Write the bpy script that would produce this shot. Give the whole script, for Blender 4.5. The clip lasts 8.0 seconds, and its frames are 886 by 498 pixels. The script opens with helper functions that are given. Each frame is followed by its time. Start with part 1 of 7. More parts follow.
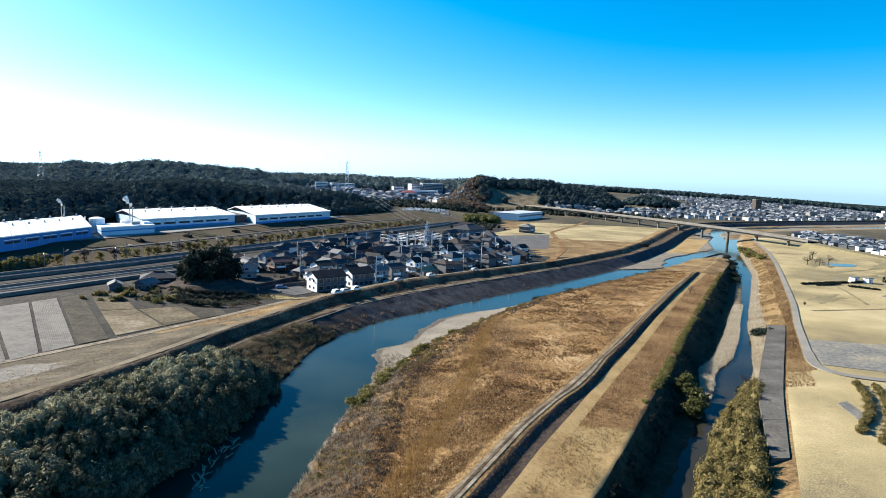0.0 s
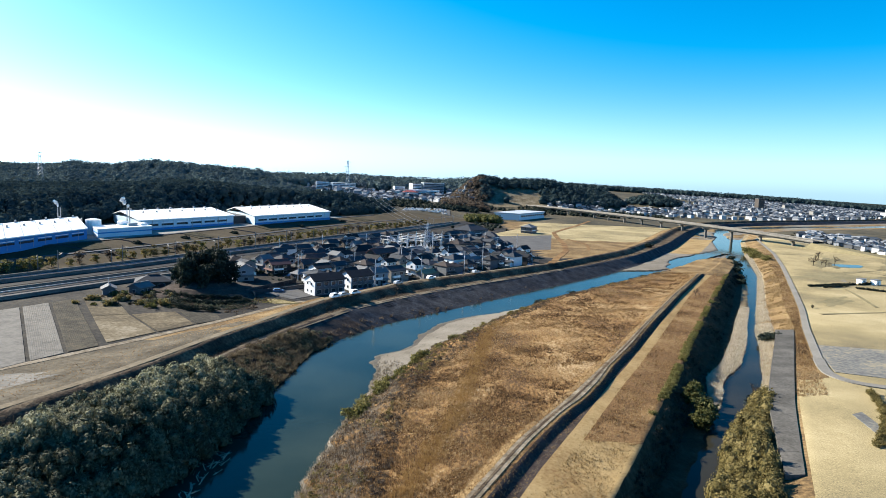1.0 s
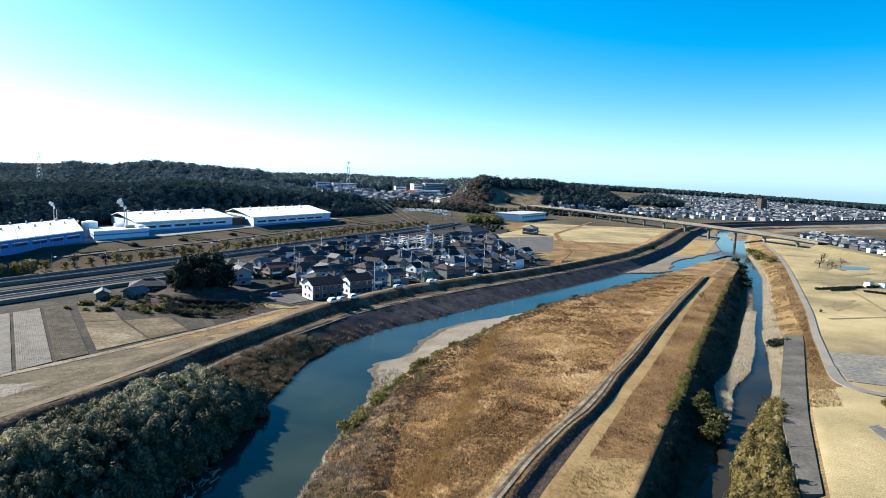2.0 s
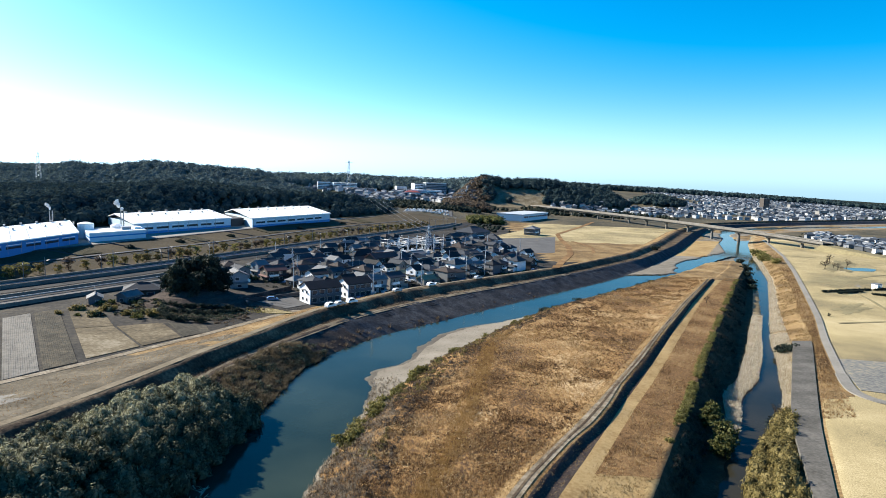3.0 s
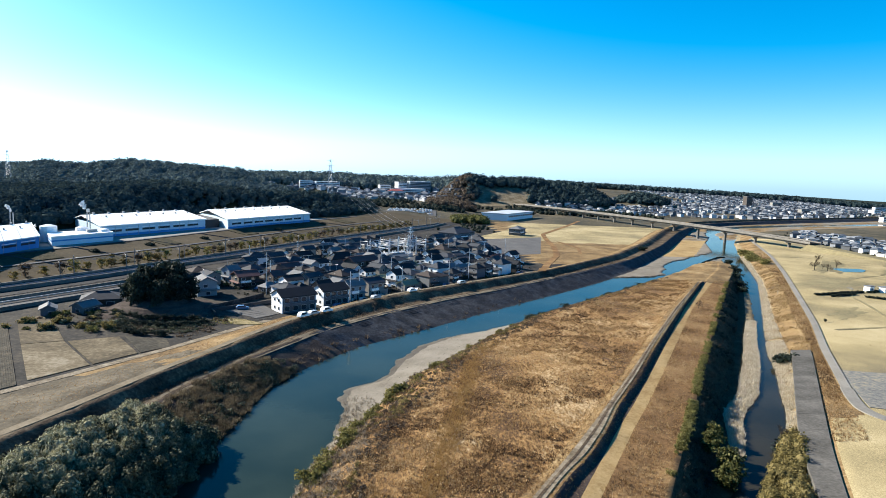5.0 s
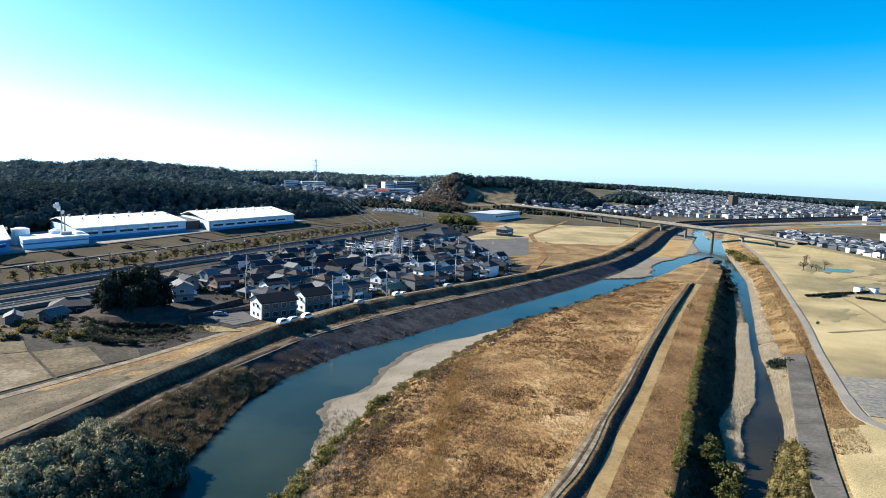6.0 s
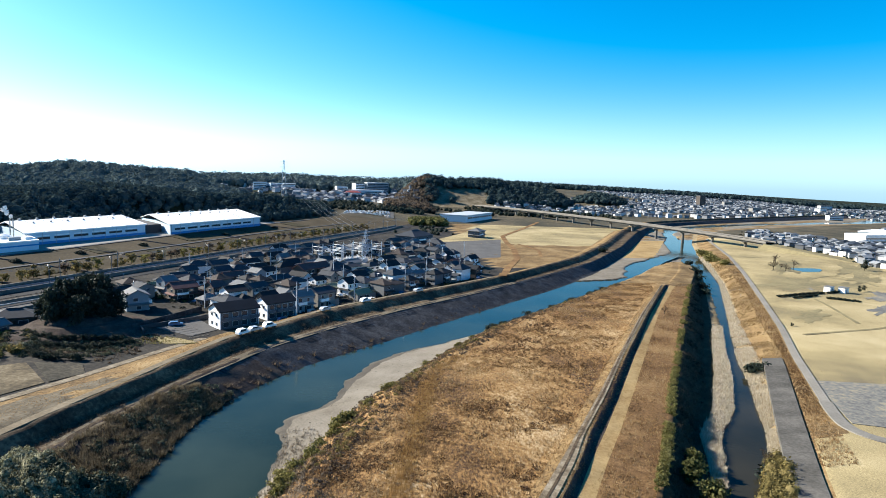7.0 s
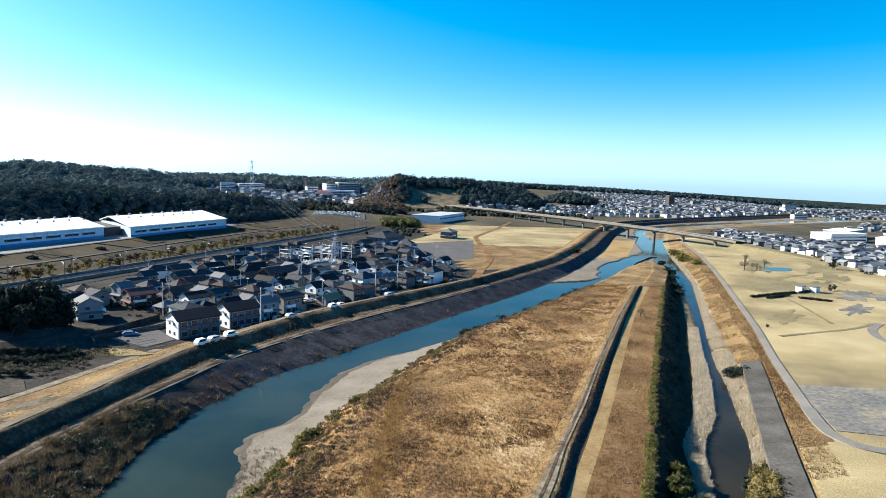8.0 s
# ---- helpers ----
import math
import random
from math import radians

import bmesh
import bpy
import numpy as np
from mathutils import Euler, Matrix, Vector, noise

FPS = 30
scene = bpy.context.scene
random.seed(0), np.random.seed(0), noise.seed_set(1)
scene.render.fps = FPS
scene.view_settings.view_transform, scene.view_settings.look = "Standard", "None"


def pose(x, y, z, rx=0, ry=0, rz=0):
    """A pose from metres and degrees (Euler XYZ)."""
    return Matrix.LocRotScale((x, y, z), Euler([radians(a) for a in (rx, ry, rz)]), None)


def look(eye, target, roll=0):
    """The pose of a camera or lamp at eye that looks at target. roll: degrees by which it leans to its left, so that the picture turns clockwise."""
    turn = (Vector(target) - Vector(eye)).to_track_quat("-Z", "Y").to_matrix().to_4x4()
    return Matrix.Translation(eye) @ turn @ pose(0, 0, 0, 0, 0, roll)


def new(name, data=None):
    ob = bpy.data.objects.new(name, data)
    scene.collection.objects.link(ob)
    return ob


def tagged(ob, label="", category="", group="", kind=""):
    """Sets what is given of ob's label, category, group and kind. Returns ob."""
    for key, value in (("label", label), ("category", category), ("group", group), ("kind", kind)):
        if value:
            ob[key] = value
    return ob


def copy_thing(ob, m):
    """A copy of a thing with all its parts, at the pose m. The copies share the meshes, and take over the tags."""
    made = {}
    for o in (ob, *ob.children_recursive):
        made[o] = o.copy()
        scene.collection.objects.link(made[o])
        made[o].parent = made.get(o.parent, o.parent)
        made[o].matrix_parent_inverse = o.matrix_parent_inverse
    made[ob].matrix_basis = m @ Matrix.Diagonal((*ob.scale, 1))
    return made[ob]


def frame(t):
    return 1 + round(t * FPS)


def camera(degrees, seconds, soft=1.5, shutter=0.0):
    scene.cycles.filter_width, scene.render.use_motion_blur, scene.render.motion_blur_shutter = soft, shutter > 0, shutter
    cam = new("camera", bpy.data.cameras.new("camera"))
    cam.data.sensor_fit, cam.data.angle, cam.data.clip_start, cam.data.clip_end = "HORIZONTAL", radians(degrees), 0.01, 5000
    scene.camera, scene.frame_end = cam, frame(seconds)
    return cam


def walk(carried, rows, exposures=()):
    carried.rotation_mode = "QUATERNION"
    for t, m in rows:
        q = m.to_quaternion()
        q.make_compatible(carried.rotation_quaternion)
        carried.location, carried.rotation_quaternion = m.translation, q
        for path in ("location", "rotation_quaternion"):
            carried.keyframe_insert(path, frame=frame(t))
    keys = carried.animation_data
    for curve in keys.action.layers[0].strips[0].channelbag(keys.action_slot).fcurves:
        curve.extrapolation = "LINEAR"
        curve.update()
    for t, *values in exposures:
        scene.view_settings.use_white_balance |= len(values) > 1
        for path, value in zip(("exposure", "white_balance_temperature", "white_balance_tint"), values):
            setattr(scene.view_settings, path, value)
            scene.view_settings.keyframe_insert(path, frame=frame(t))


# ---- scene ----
cam = camera(71.8, 8.0, soft=0.7)
ROWS = [  # seconds, x, y, z, yaw, pitch, roll
    (0.0, -0.26, -0.06, 44.77, -0.11, -6.41, -2.25),
    (0.5, -0.06, 2.30, 45.21, -0.06, -6.47, -2.25),
    (1.0, 0.24, 4.78, 45.54, 0.04, -6.49, -2.17),
    (1.5, 0.39, 7.26, 45.90, 0.09, -6.49, -2.15),
    (3.0, 0.91, 14.43, 47.18, 0.28, -6.58, -2.09),
    (3.5, 1.26, 17.32, 47.55, -0.02, -6.62, -2.10),
    (4.0, 1.71, 20.83, 47.68, -0.67, -6.63, -2.17),
    (4.5, 2.01, 24.00, 47.90, -0.99, -6.69, -2.11),
    (6.0, 3.14, 33.68, 48.58, -2.32, -6.71, -1.96),
    (6.5, 3.88, 37.94, 48.49, -3.77, -6.61, -1.92),
    (7.0, 4.51, 41.73, 48.57, -4.94, -6.51, -1.82),
    (7.5, 5.09, 45.23, 48.78, -5.77, -6.50, -1.74),
    (8.0, 5.58, 49.15, 48.71, -7.53, -6.43, -1.74),
]
walk(cam, [(t, pose(x, y, z, 90 + pitch, roll, yaw)) for t, x, y, z, yaw, pitch, roll in ROWS], exposures=((0.0, 1.65, 6500, 10), (8.0, 1.65, 6500, 10)))

# ---- light ----
SUN_AZ, SUN_EL = -62.0, 28.0          # degrees right of the +y axis, above the horizon
world = bpy.data.worlds.new("world")
scene.world = world
world.use_nodes = True
wn, wl = world.node_tree.nodes, world.node_tree.links
sky = wn.new("ShaderNodeTexSky")
sky.sky_type, sky.sun_disc = "NISHITA", False
sky.sun_elevation, sky.sun_rotation = radians(SUN_EL), radians(SUN_AZ)
sky.altitude, sky.air_density, sky.dust_density, sky.ozone_density = 20, 1.0, 0.5, 2.0
sep, com = wn.new("ShaderNodeSeparateColor"), wn.new("ShaderNodeCombineColor")
vivid = wn.new("ShaderNodeHueSaturation")
vivid.inputs["Saturation"].default_value, vivid.inputs["Hue"].default_value = 1.15, 0.495
wl.new(sky.outputs["Color"], sep.inputs["Color"])
for channel, how, share in (("Red", "MINIMUM", 0.9), ("Blue", "MAXIMUM", 1.05)):      # a cool white haze at the skyline
    part_of, pick = wn.new("ShaderNodeMath"), wn.new("ShaderNodeMath")
    part_of.operation, pick.operation = "MULTIPLY", how
    part_of.inputs[1].default_value = share
    wl.new(sep.outputs["Green"], part_of.inputs[0])
    wl.new(sep.outputs[channel], pick.inputs[0])
    wl.new(part_of.outputs[0], pick.inputs[1])
    wl.new(pick.outputs[0], com.inputs[channel])
wl.new(sep.outputs["Green"], com.inputs["Green"])
wl.new(com.outputs["Color"], vivid.inputs["Color"])
tint = wn.new("ShaderNodeMix")
tint.data_type, tint.blend_type = "RGBA", "MULTIPLY"
tint.inputs["Factor"].default_value = 1.0
tint.inputs[7].default_value = (0.62, 0.92, 1.30, 1)
wl.new(vivid.outputs["Color"], tint.inputs[6])
deep_sep, deep = wn.new("ShaderNodeSeparateColor"), wn.new("ShaderNodeCombineColor")      # a deep azure away from the sun
wl.new(tint.outputs[2], deep_sep.inputs["Color"])
for channel, gain, cut, power in (("Red", 1.5, -1.6, 1.0), ("Green", 0.80, 0.0, 1.17), ("Blue", 0.98, 0.0, 1.02)):
    curve_it, scale_it, floor_it = wn.new("ShaderNodeMath"), wn.new("ShaderNodeMath"), wn.new("ShaderNodeMath")
    curve_it.operation, scale_it.operation, floor_it.operation = "POWER", "MULTIPLY_ADD", "MAXIMUM"
    curve_it.inputs[1].default_value = power
    scale_it.inputs[1].default_value, scale_it.inputs[2].default_value = gain, cut
    floor_it.inputs[1].default_value = 0.0
    wl.new(deep_sep.outputs[channel], curve_it.inputs[0])
    wl.new(curve_it.outputs[0], scale_it.inputs[0])
    wl.new(scale_it.outputs[0], floor_it.inputs[0])
    wl.new(floor_it.outputs[0], deep.inputs[channel])
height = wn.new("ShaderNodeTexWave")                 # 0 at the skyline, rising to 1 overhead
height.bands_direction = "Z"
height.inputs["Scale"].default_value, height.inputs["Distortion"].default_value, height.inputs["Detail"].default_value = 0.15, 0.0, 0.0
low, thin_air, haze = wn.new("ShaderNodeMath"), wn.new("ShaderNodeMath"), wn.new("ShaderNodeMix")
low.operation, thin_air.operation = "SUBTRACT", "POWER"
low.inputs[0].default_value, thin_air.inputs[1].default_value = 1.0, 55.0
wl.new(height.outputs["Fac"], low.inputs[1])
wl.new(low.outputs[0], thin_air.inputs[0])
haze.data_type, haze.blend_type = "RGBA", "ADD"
haze.inputs[7].default_value = (1.9, 1.9, 1.4, 1)    # pale haze painted into the sky colour, strongest at the skyline
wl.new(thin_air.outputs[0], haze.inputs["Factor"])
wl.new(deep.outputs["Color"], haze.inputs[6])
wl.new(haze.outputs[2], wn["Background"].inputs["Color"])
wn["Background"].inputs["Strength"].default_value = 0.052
sun = new("sun", bpy.data.lights.new("sun", "SUN"))
sun.data.energy, sun.data.angle, sun.data.color = 5.0, radians(0.6), (1.0, 0.91, 0.77)
az, el = radians(SUN_AZ), radians(SUN_EL)
sun.matrix_world = look((0, 0, 300), (-math.sin(az) * math.cos(el) * 100, -math.cos(az) * math.cos(el) * 100, 300 - math.sin(el) * 100))

# ---- materials ----
def material(name, stops, scale=0.3, detail=8.0, rough=0.9, metal=0.0, bump=0.3, fine=3.0, island=0.0, random=0.0, spec=0.06, bump_distance=0.3, stretch=(1, 1, 1), spread=0.32):
    """Colour from two scales of noise (1/scale metres and 1/fine metres) through a ramp of stops, with relief."""
    m = bpy.data.materials.new(name)
    m.use_nodes = True
    n, l = m.node_tree.nodes, m.node_tree.links
    b = n["Principled BSDF"]
    b.inputs["Roughness"].default_value, b.inputs["Metallic"].default_value = rough, metal
    b.inputs["Specular IOR Level"].default_value = spec
    co = n.new("ShaderNodeNewGeometry")
    mp = n.new("ShaderNodeMapping")
    mp.inputs["Scale"].default_value = stretch
    l.new(co.outputs["Position"], mp.inputs["Vector"])
    big, small = n.new("ShaderNodeTexNoise"), n.new("ShaderNodeTexNoise")
    big.inputs["Scale"].default_value, big.inputs["Detail"].default_value = scale, detail
    big.inputs["Roughness"].default_value = 0.62
    small.inputs["Scale"].default_value, small.inputs["Detail"].default_value = fine, 5.0
    small.inputs["Roughness"].default_value = 0.65
    for t in (big, small):
        l.new(mp.outputs["Vector"], t.inputs["Vector"])
    mix = n.new("ShaderNodeMix")
    mix.inputs["Factor"].default_value = 0.45
    l.new(big.outputs["Fac"], mix.inputs[2])
    l.new(small.outputs["Fac"], mix.inputs[3])
    value = mix.outputs[0]
    for amount, source in ((island, co.outputs["Random Per Island"]), (random, None)):
        if amount:
            if source is None:
                source = n.new("ShaderNodeObjectInfo").outputs["Random"]
            add = n.new("ShaderNodeMath")
            add.operation = "MULTIPLY_ADD"
            l.new(source, add.inputs[0])
            add.inputs[1].default_value = amount
            off = n.new("ShaderNodeMath")
            off.operation = "SUBTRACT"
            l.new(value, off.inputs[0])
            off.inputs[1].default_value = amount / 2
            l.new(off.outputs[0], add.inputs[2])
            value = add.outputs[0]
    ramp = n.new("ShaderNodeValToRGB")
    e = ramp.color_ramp.elements
    while len(e) < len(stops):
        e.new(0.5)
    for k, c in enumerate(stops):
        e[k].position = 0.5 - spread / 2 + spread * k / max(1, len(stops) - 1)
        e[k].color = (*c, 1)
    l.new(value, ramp.inputs["Fac"])
    l.new(ramp.outputs["Color"], b.inputs["Base Color"])
    if bump:
        bp = n.new("ShaderNodeBump")
        bp.inputs["Strength"].default_value, bp.inputs["Distance"].default_value = bump, bump_distance
        l.new(value, bp.inputs["Height"])
        l.new(bp.outputs["Normal"], b.inputs["Normal"])
    return m


def plain(name, c, rough=0.6, metal=0.0, vary=0.12, scale=0.8, fine=6.0, bump=0.05, random=0.0, spec=0.4):
    lo, hi = [max(0, v * (1 - vary)) for v in c], [min(1, v * (1 + vary)) for v in c]
    return material(name, (lo, hi), scale, 5.0, rough, metal, bump, fine, random=random, spec=spec, bump_distance=0.05)


M = {}
M["island_grass"] = material("island_grass", ((0.045, 0.028, 0.02), (0.10, 0.06, 0.03), (0.20, 0.118, 0.048), (0.25, 0.165, 0.078), (0.36, 0.27, 0.155)), 0.028, 10, 0.95, 0, 0.8, 1.3, bump_distance=0.8, stretch=(1.5, 0.75, 1), spread=0.2)
M["brown_strip"] = material("brown_strip", ((0.07, 0.04, 0.02), (0.145, 0.086, 0.04), (0.24, 0.156, 0.072)), 0.06, 9, 0.95, 0, 0.7, 1.5, bump_distance=0.5, spread=0.26)
M["straw"] = material("straw", ((0.156, 0.096, 0.042), (0.252, 0.18, 0.084), (0.312, 0.234, 0.12)), 0.08, 9, 0.95, 0, 0.5, 1.5, bump_distance=0.3)
M["levee_grass"] = material("levee_grass", ((0.026, 0.02, 0.015), (0.07, 0.052, 0.035), (0.16, 0.125, 0.08)), 0.12, 9, 0.95, 0, 0.9, 1.2, bump_distance=0.6, spread=0.24)
M["orange_grass"] = material("orange_grass", ((0.066, 0.046, 0.025), (0.125, 0.084, 0.042), (0.185, 0.126, 0.06), (0.235, 0.177, 0.098)), 0.07, 9, 0.95, 0, 0.5, 1.2, bump_distance=0.3, spread=0.22)
M["lawn"] = material("lawn", ((0.115, 0.10, 0.067), (0.205, 0.17, 0.091), (0.285, 0.235, 0.128), (0.36, 0.305, 0.18)), 0.02, 11, 0.95, 0, 0.06, 4.0, bump_distance=0.05, spread=0.2)
M["far_grass"] = material("far_grass", ((0.03, 0.03, 0.022), (0.06, 0.054, 0.038), (0.12, 0.1, 0.064)), 0.02, 9, 0.95, 0, 0.3, 0.3, spread=0.24)
M["bank_soil"] = material("bank_soil", ((0.022, 0.017, 0.0155), (0.045, 0.036, 0.032), (0.08, 0.064, 0.052)), 0.25, 9, 0.95, 0, 0.9, 2.0, bump_distance=0.4)
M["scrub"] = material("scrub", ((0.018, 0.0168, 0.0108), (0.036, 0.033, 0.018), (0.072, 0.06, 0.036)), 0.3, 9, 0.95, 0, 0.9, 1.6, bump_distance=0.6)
M["reed_ground"] = material("reed_ground", ((0.11, 0.086, 0.05), (0.19, 0.147, 0.084), (0.27, 0.222, 0.14)), 0.2, 9, 0.95, 0, 0.7, 1.5, bump_distance=0.5, spread=0.24)
M["gravel"] = material("gravel", ((0.09, 0.078, 0.06), (0.156, 0.141, 0.114), (0.216, 0.198, 0.165)), 0.1, 10, 0.95, 0, 0.5, 2.5, bump_distance=0.15)
M["riverbed"] = material("riverbed", ((0.03, 0.033, 0.027), (0.054, 0.054, 0.042)), 0.1, 6, 0.9)
M["slope_grass"] = material("slope_grass", ((0.03, 0.025, 0.016), (0.052, 0.042, 0.026), (0.08, 0.064, 0.04)), 0.06, 8, 0.95, 0, 0.4, 0.9)
M["town_ground"] = material("town_ground", ((0.014, 0.0145, 0.0145), (0.03, 0.029, 0.027), (0.064, 0.056, 0.044)), 0.07, 9, 0.95, 0, 0.4, 0.9, spread=0.24)
M["forest_floor"] = material("forest_floor", ((0.009, 0.012, 0.006), (0.021, 0.024, 0.012)), 0.1, 6, 0.95)
M["yard"] = material("yard", ((0.192, 0.18, 0.162), (0.252, 0.24, 0.216)), 0.1, 6, 0.9)
M["path"] = material("path", ((0.075, 0.06, 0.04), (0.15, 0.125, 0.09), (0.25, 0.218, 0.165)), 0.3, 9, 0.9, 0, 0.4, 1.6, bump_distance=0.1, spread=0.24)
M["dirt_road"] = material("dirt_road", ((0.087, 0.071, 0.048), (0.142, 0.118, 0.082), (0.205, 0.174, 0.126)), 0.2, 9, 0.95, 0, 0.3, 1.5, bump_distance=0.1)
M["asphalt"] = material("asphalt", ((0.014, 0.015, 0.017), (0.023, 0.024, 0.026), (0.036, 0.036, 0.037)), 0.1, 9, 0.85, 0, 0.2, 2.0, bump_distance=0.05)
M["park_path"] = material("park_path", ((0.132, 0.126, 0.111), (0.185, 0.177, 0.156)), 0.1, 8, 0.85, 0, 0.2, 2.0, bump_distance=0.05, spread=0.2)
M["concrete"] = material("concrete", ((0.09, 0.085, 0.076), (0.138, 0.132, 0.12), (0.192, 0.184, 0.168)), 0.12, 8, 0.85, 0, 0.2, 1.5, random=0.1, bump_distance=0.05)
M["apron"] = material("apron", ((0.05, 0.048, 0.042), (0.08, 0.077, 0.069), (0.118, 0.112, 0.1)), 0.15, 9, 0.9, 0, 0.2, 1.5, random=0.08, bump_distance=0.05, spread=0.26)
M["wet_gravel"] = material("wet_gravel", ((0.042, 0.0372, 0.03), (0.072, 0.0648, 0.0528), (0.108, 0.099, 0.081)), 0.15, 10, 0.7, 0, 0.4, 2.5, bump_distance=0.1)
M["block"] = material("block", ((0.015, 0.0165, 0.019), (0.032, 0.034, 0.038), (0.066, 0.068, 0.072)), 0.2, 8, 0.9, 0, 0.4, 1.2, island=0.15, bump_distance=0.1, spread=0.26)
M["lot_grey"] = material("lot_grey", ((0.06, 0.06, 0.06), (0.085, 0.085, 0.084), (0.115, 0.113, 0.108)), 0.1, 8, 0.9, 0, 0.2, 1.4, bump_distance=0.05)
M["ballast"] = material("ballast", ((0.014, 0.0145, 0.016), (0.032, 0.032, 0.033)), 0.3, 8, 0.95, 0, 0.4, 2.0)
M["field_grey"] = material("field_grey", ((0.075, 0.072, 0.066), (0.112, 0.108, 0.098), (0.155, 0.148, 0.132)), 0.15, 9, 0.95, 0, 0.3, 1.0, random=0.16, spread=0.24)
M["field_dark"] = material("field_dark", ((0.028, 0.027, 0.022), (0.052, 0.048, 0.038), (0.084, 0.072, 0.052)), 0.15, 8, 0.95, 0, 0.6, 1.2, random=0.1, spread=0.24)
M["field_tan"] = material("field_tan", ((0.06, 0.05, 0.034), (0.098, 0.08, 0.051), (0.14, 0.116, 0.076), (0.20, 0.175, 0.128)), 0.1, 9, 0.95, 0, 0.3, 1.0, random=0.12, spread=0.24)
M["levee_field"] = material("levee_field", ((0.045, 0.039, 0.029), (0.078, 0.067, 0.048), (0.125, 0.108, 0.08)), 0.12, 9, 0.95, 0, 0.4, 1.0, spread=0.24)
M["lawn_grey"] = material("lawn_grey", ((0.09, 0.092, 0.09), (0.145, 0.144, 0.132), (0.24, 0.212, 0.145)), 0.05, 10, 0.95, 0, 0.3, 0.8, spread=0.2)
M["bark"] = material("bark", ((0.03, 0.024, 0.018), (0.066, 0.054, 0.042)), 1.0, 6, 0.95, 0, 0.5, 5.0)
M["steel"] = plain("steel", (0.27, 0.282, 0.288), 0.5, 0.6)
M["mast_grey"] = plain("mast_grey", (0.13, 0.14, 0.15), 0.6, 0.3)
M["galvanised"] = plain("galvanised", (0.42, 0.44, 0.46), 0.5, 0.2)
M["roof_white"] = plain("roof_white", (0.80, 0.80, 0.78), 0.35, 0.0, 0.05, 0.05, 1.0)
M["wall_blue"] = plain("wall_blue", (0.40, 0.53, 0.62), 0.6, 0.0, 0.06, 0.08, 1.0)
M["wall_deepblue"] = plain("wall_deepblue", (0.02, 0.17, 0.42), 0.6, 0.0, 0.06, 0.08, 1.0)
M["dark_gap"] = plain("dark_gap", (0.03, 0.033, 0.039), 0.8)
M["white_paint"] = plain("white_paint", (0.78, 0.78, 0.76), 0.6)
M["tyre"] = plain("tyre", (0.012, 0.012, 0.012), 0.9)
M["red_paint"] = plain("red_paint", (0.27, 0.06, 0.036), 0.5)


def foliage(name, stops, scale=0.25, island=0.3, bump=0.0, through_light=0.4, spread=0.32, spec=0.08):
    m = material(name, stops, scale, 5, 0.75, 0, bump, 2.0, island=island, spec=spec, spread=spread)
    n, l = m.node_tree.nodes, m.node_tree.links      # thin leaves let light through
    thin, mix = n.new("ShaderNodeBsdfTranslucent"), n.new("ShaderNodeMixShader")
    mix.inputs["Fac"].default_value = through_light
    l.new(n["Color Ramp"].outputs["Color"], thin.inputs["Color"])
    l.new(n["Principled BSDF"].outputs["BSDF"], mix.inputs[1])
    l.new(thin.outputs["BSDF"], mix.inputs[2])
    l.new(mix.outputs["Shader"], n["Material Output"].inputs["Surface"])
    return m


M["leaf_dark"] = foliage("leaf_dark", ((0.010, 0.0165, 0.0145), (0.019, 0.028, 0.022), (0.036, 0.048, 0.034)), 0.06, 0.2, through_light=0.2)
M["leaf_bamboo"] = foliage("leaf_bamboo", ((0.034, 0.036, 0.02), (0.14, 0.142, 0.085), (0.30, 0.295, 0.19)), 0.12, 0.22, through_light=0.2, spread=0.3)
M["leaf_sunlit"] = foliage("leaf_sunlit", ((0.17, 0.172, 0.11), (0.30, 0.295, 0.20), (0.46, 0.445, 0.32)), 0.12, 0.3, through_light=0.4)
# darker leaf: evergreen bushes, and shade painted on the thicket's river side
M["leaf_evergreen_shade"] = foliage("leaf_evergreen_shade", ((0.024, 0.028, 0.017), (0.062, 0.069, 0.042), (0.145, 0.15, 0.094)), 0.12, 0.25, through_light=0.15)
M["bank_reed"] = foliage("bank_reed", ((0.05, 0.04, 0.026), (0.105, 0.085, 0.055), (0.185, 0.155, 0.105)), 0.15, 0.3)
M["leaf_grey"] = foliage("leaf_grey", ((0.12, 0.10, 0.077), (0.2, 0.172, 0.132), (0.30, 0.265, 0.21)), 0.2, 0.3)
M["leaf_orange"] = foliage("leaf_orange", ((0.17, 0.10, 0.038), (0.27, 0.165, 0.062), (0.36, 0.24, 0.105)), 0.12, 0.2)
M["leaf_green"] = foliage("leaf_green", ((0.033, 0.038, 0.012), (0.072, 0.078, 0.024), (0.13, 0.128, 0.05)), 0.2, 0.5)
M["leaf_olive"] = foliage("leaf_olive", ((0.07, 0.06, 0.022), (0.14, 0.115, 0.042), (0.23, 0.188, 0.082)), 0.2, 0.3)
M["leaf_pale"] = foliage("leaf_pale", ((0.33, 0.28, 0.20), (0.46, 0.41, 0.31), (0.58, 0.53, 0.43)), 0.2, 0.5)
M["leaf_brown"] = foliage("leaf_brown", ((0.05, 0.032, 0.022), (0.12, 0.072, 0.037), (0.24, 0.142, 0.06), (0.30, 0.20, 0.095), (0.43, 0.325, 0.19)), 0.03, 0.14, spread=0.19)
M["leaf_straw"] = foliage("leaf_straw", ((0.144, 0.09, 0.036), (0.24, 0.168, 0.078), (0.312, 0.234, 0.126)), 0.15, 0.5)
M["twig"] = foliage("twig", ((0.036, 0.028, 0.021), (0.078, 0.061, 0.045), (0.15, 0.12, 0.09)), 0.2, 0.35)
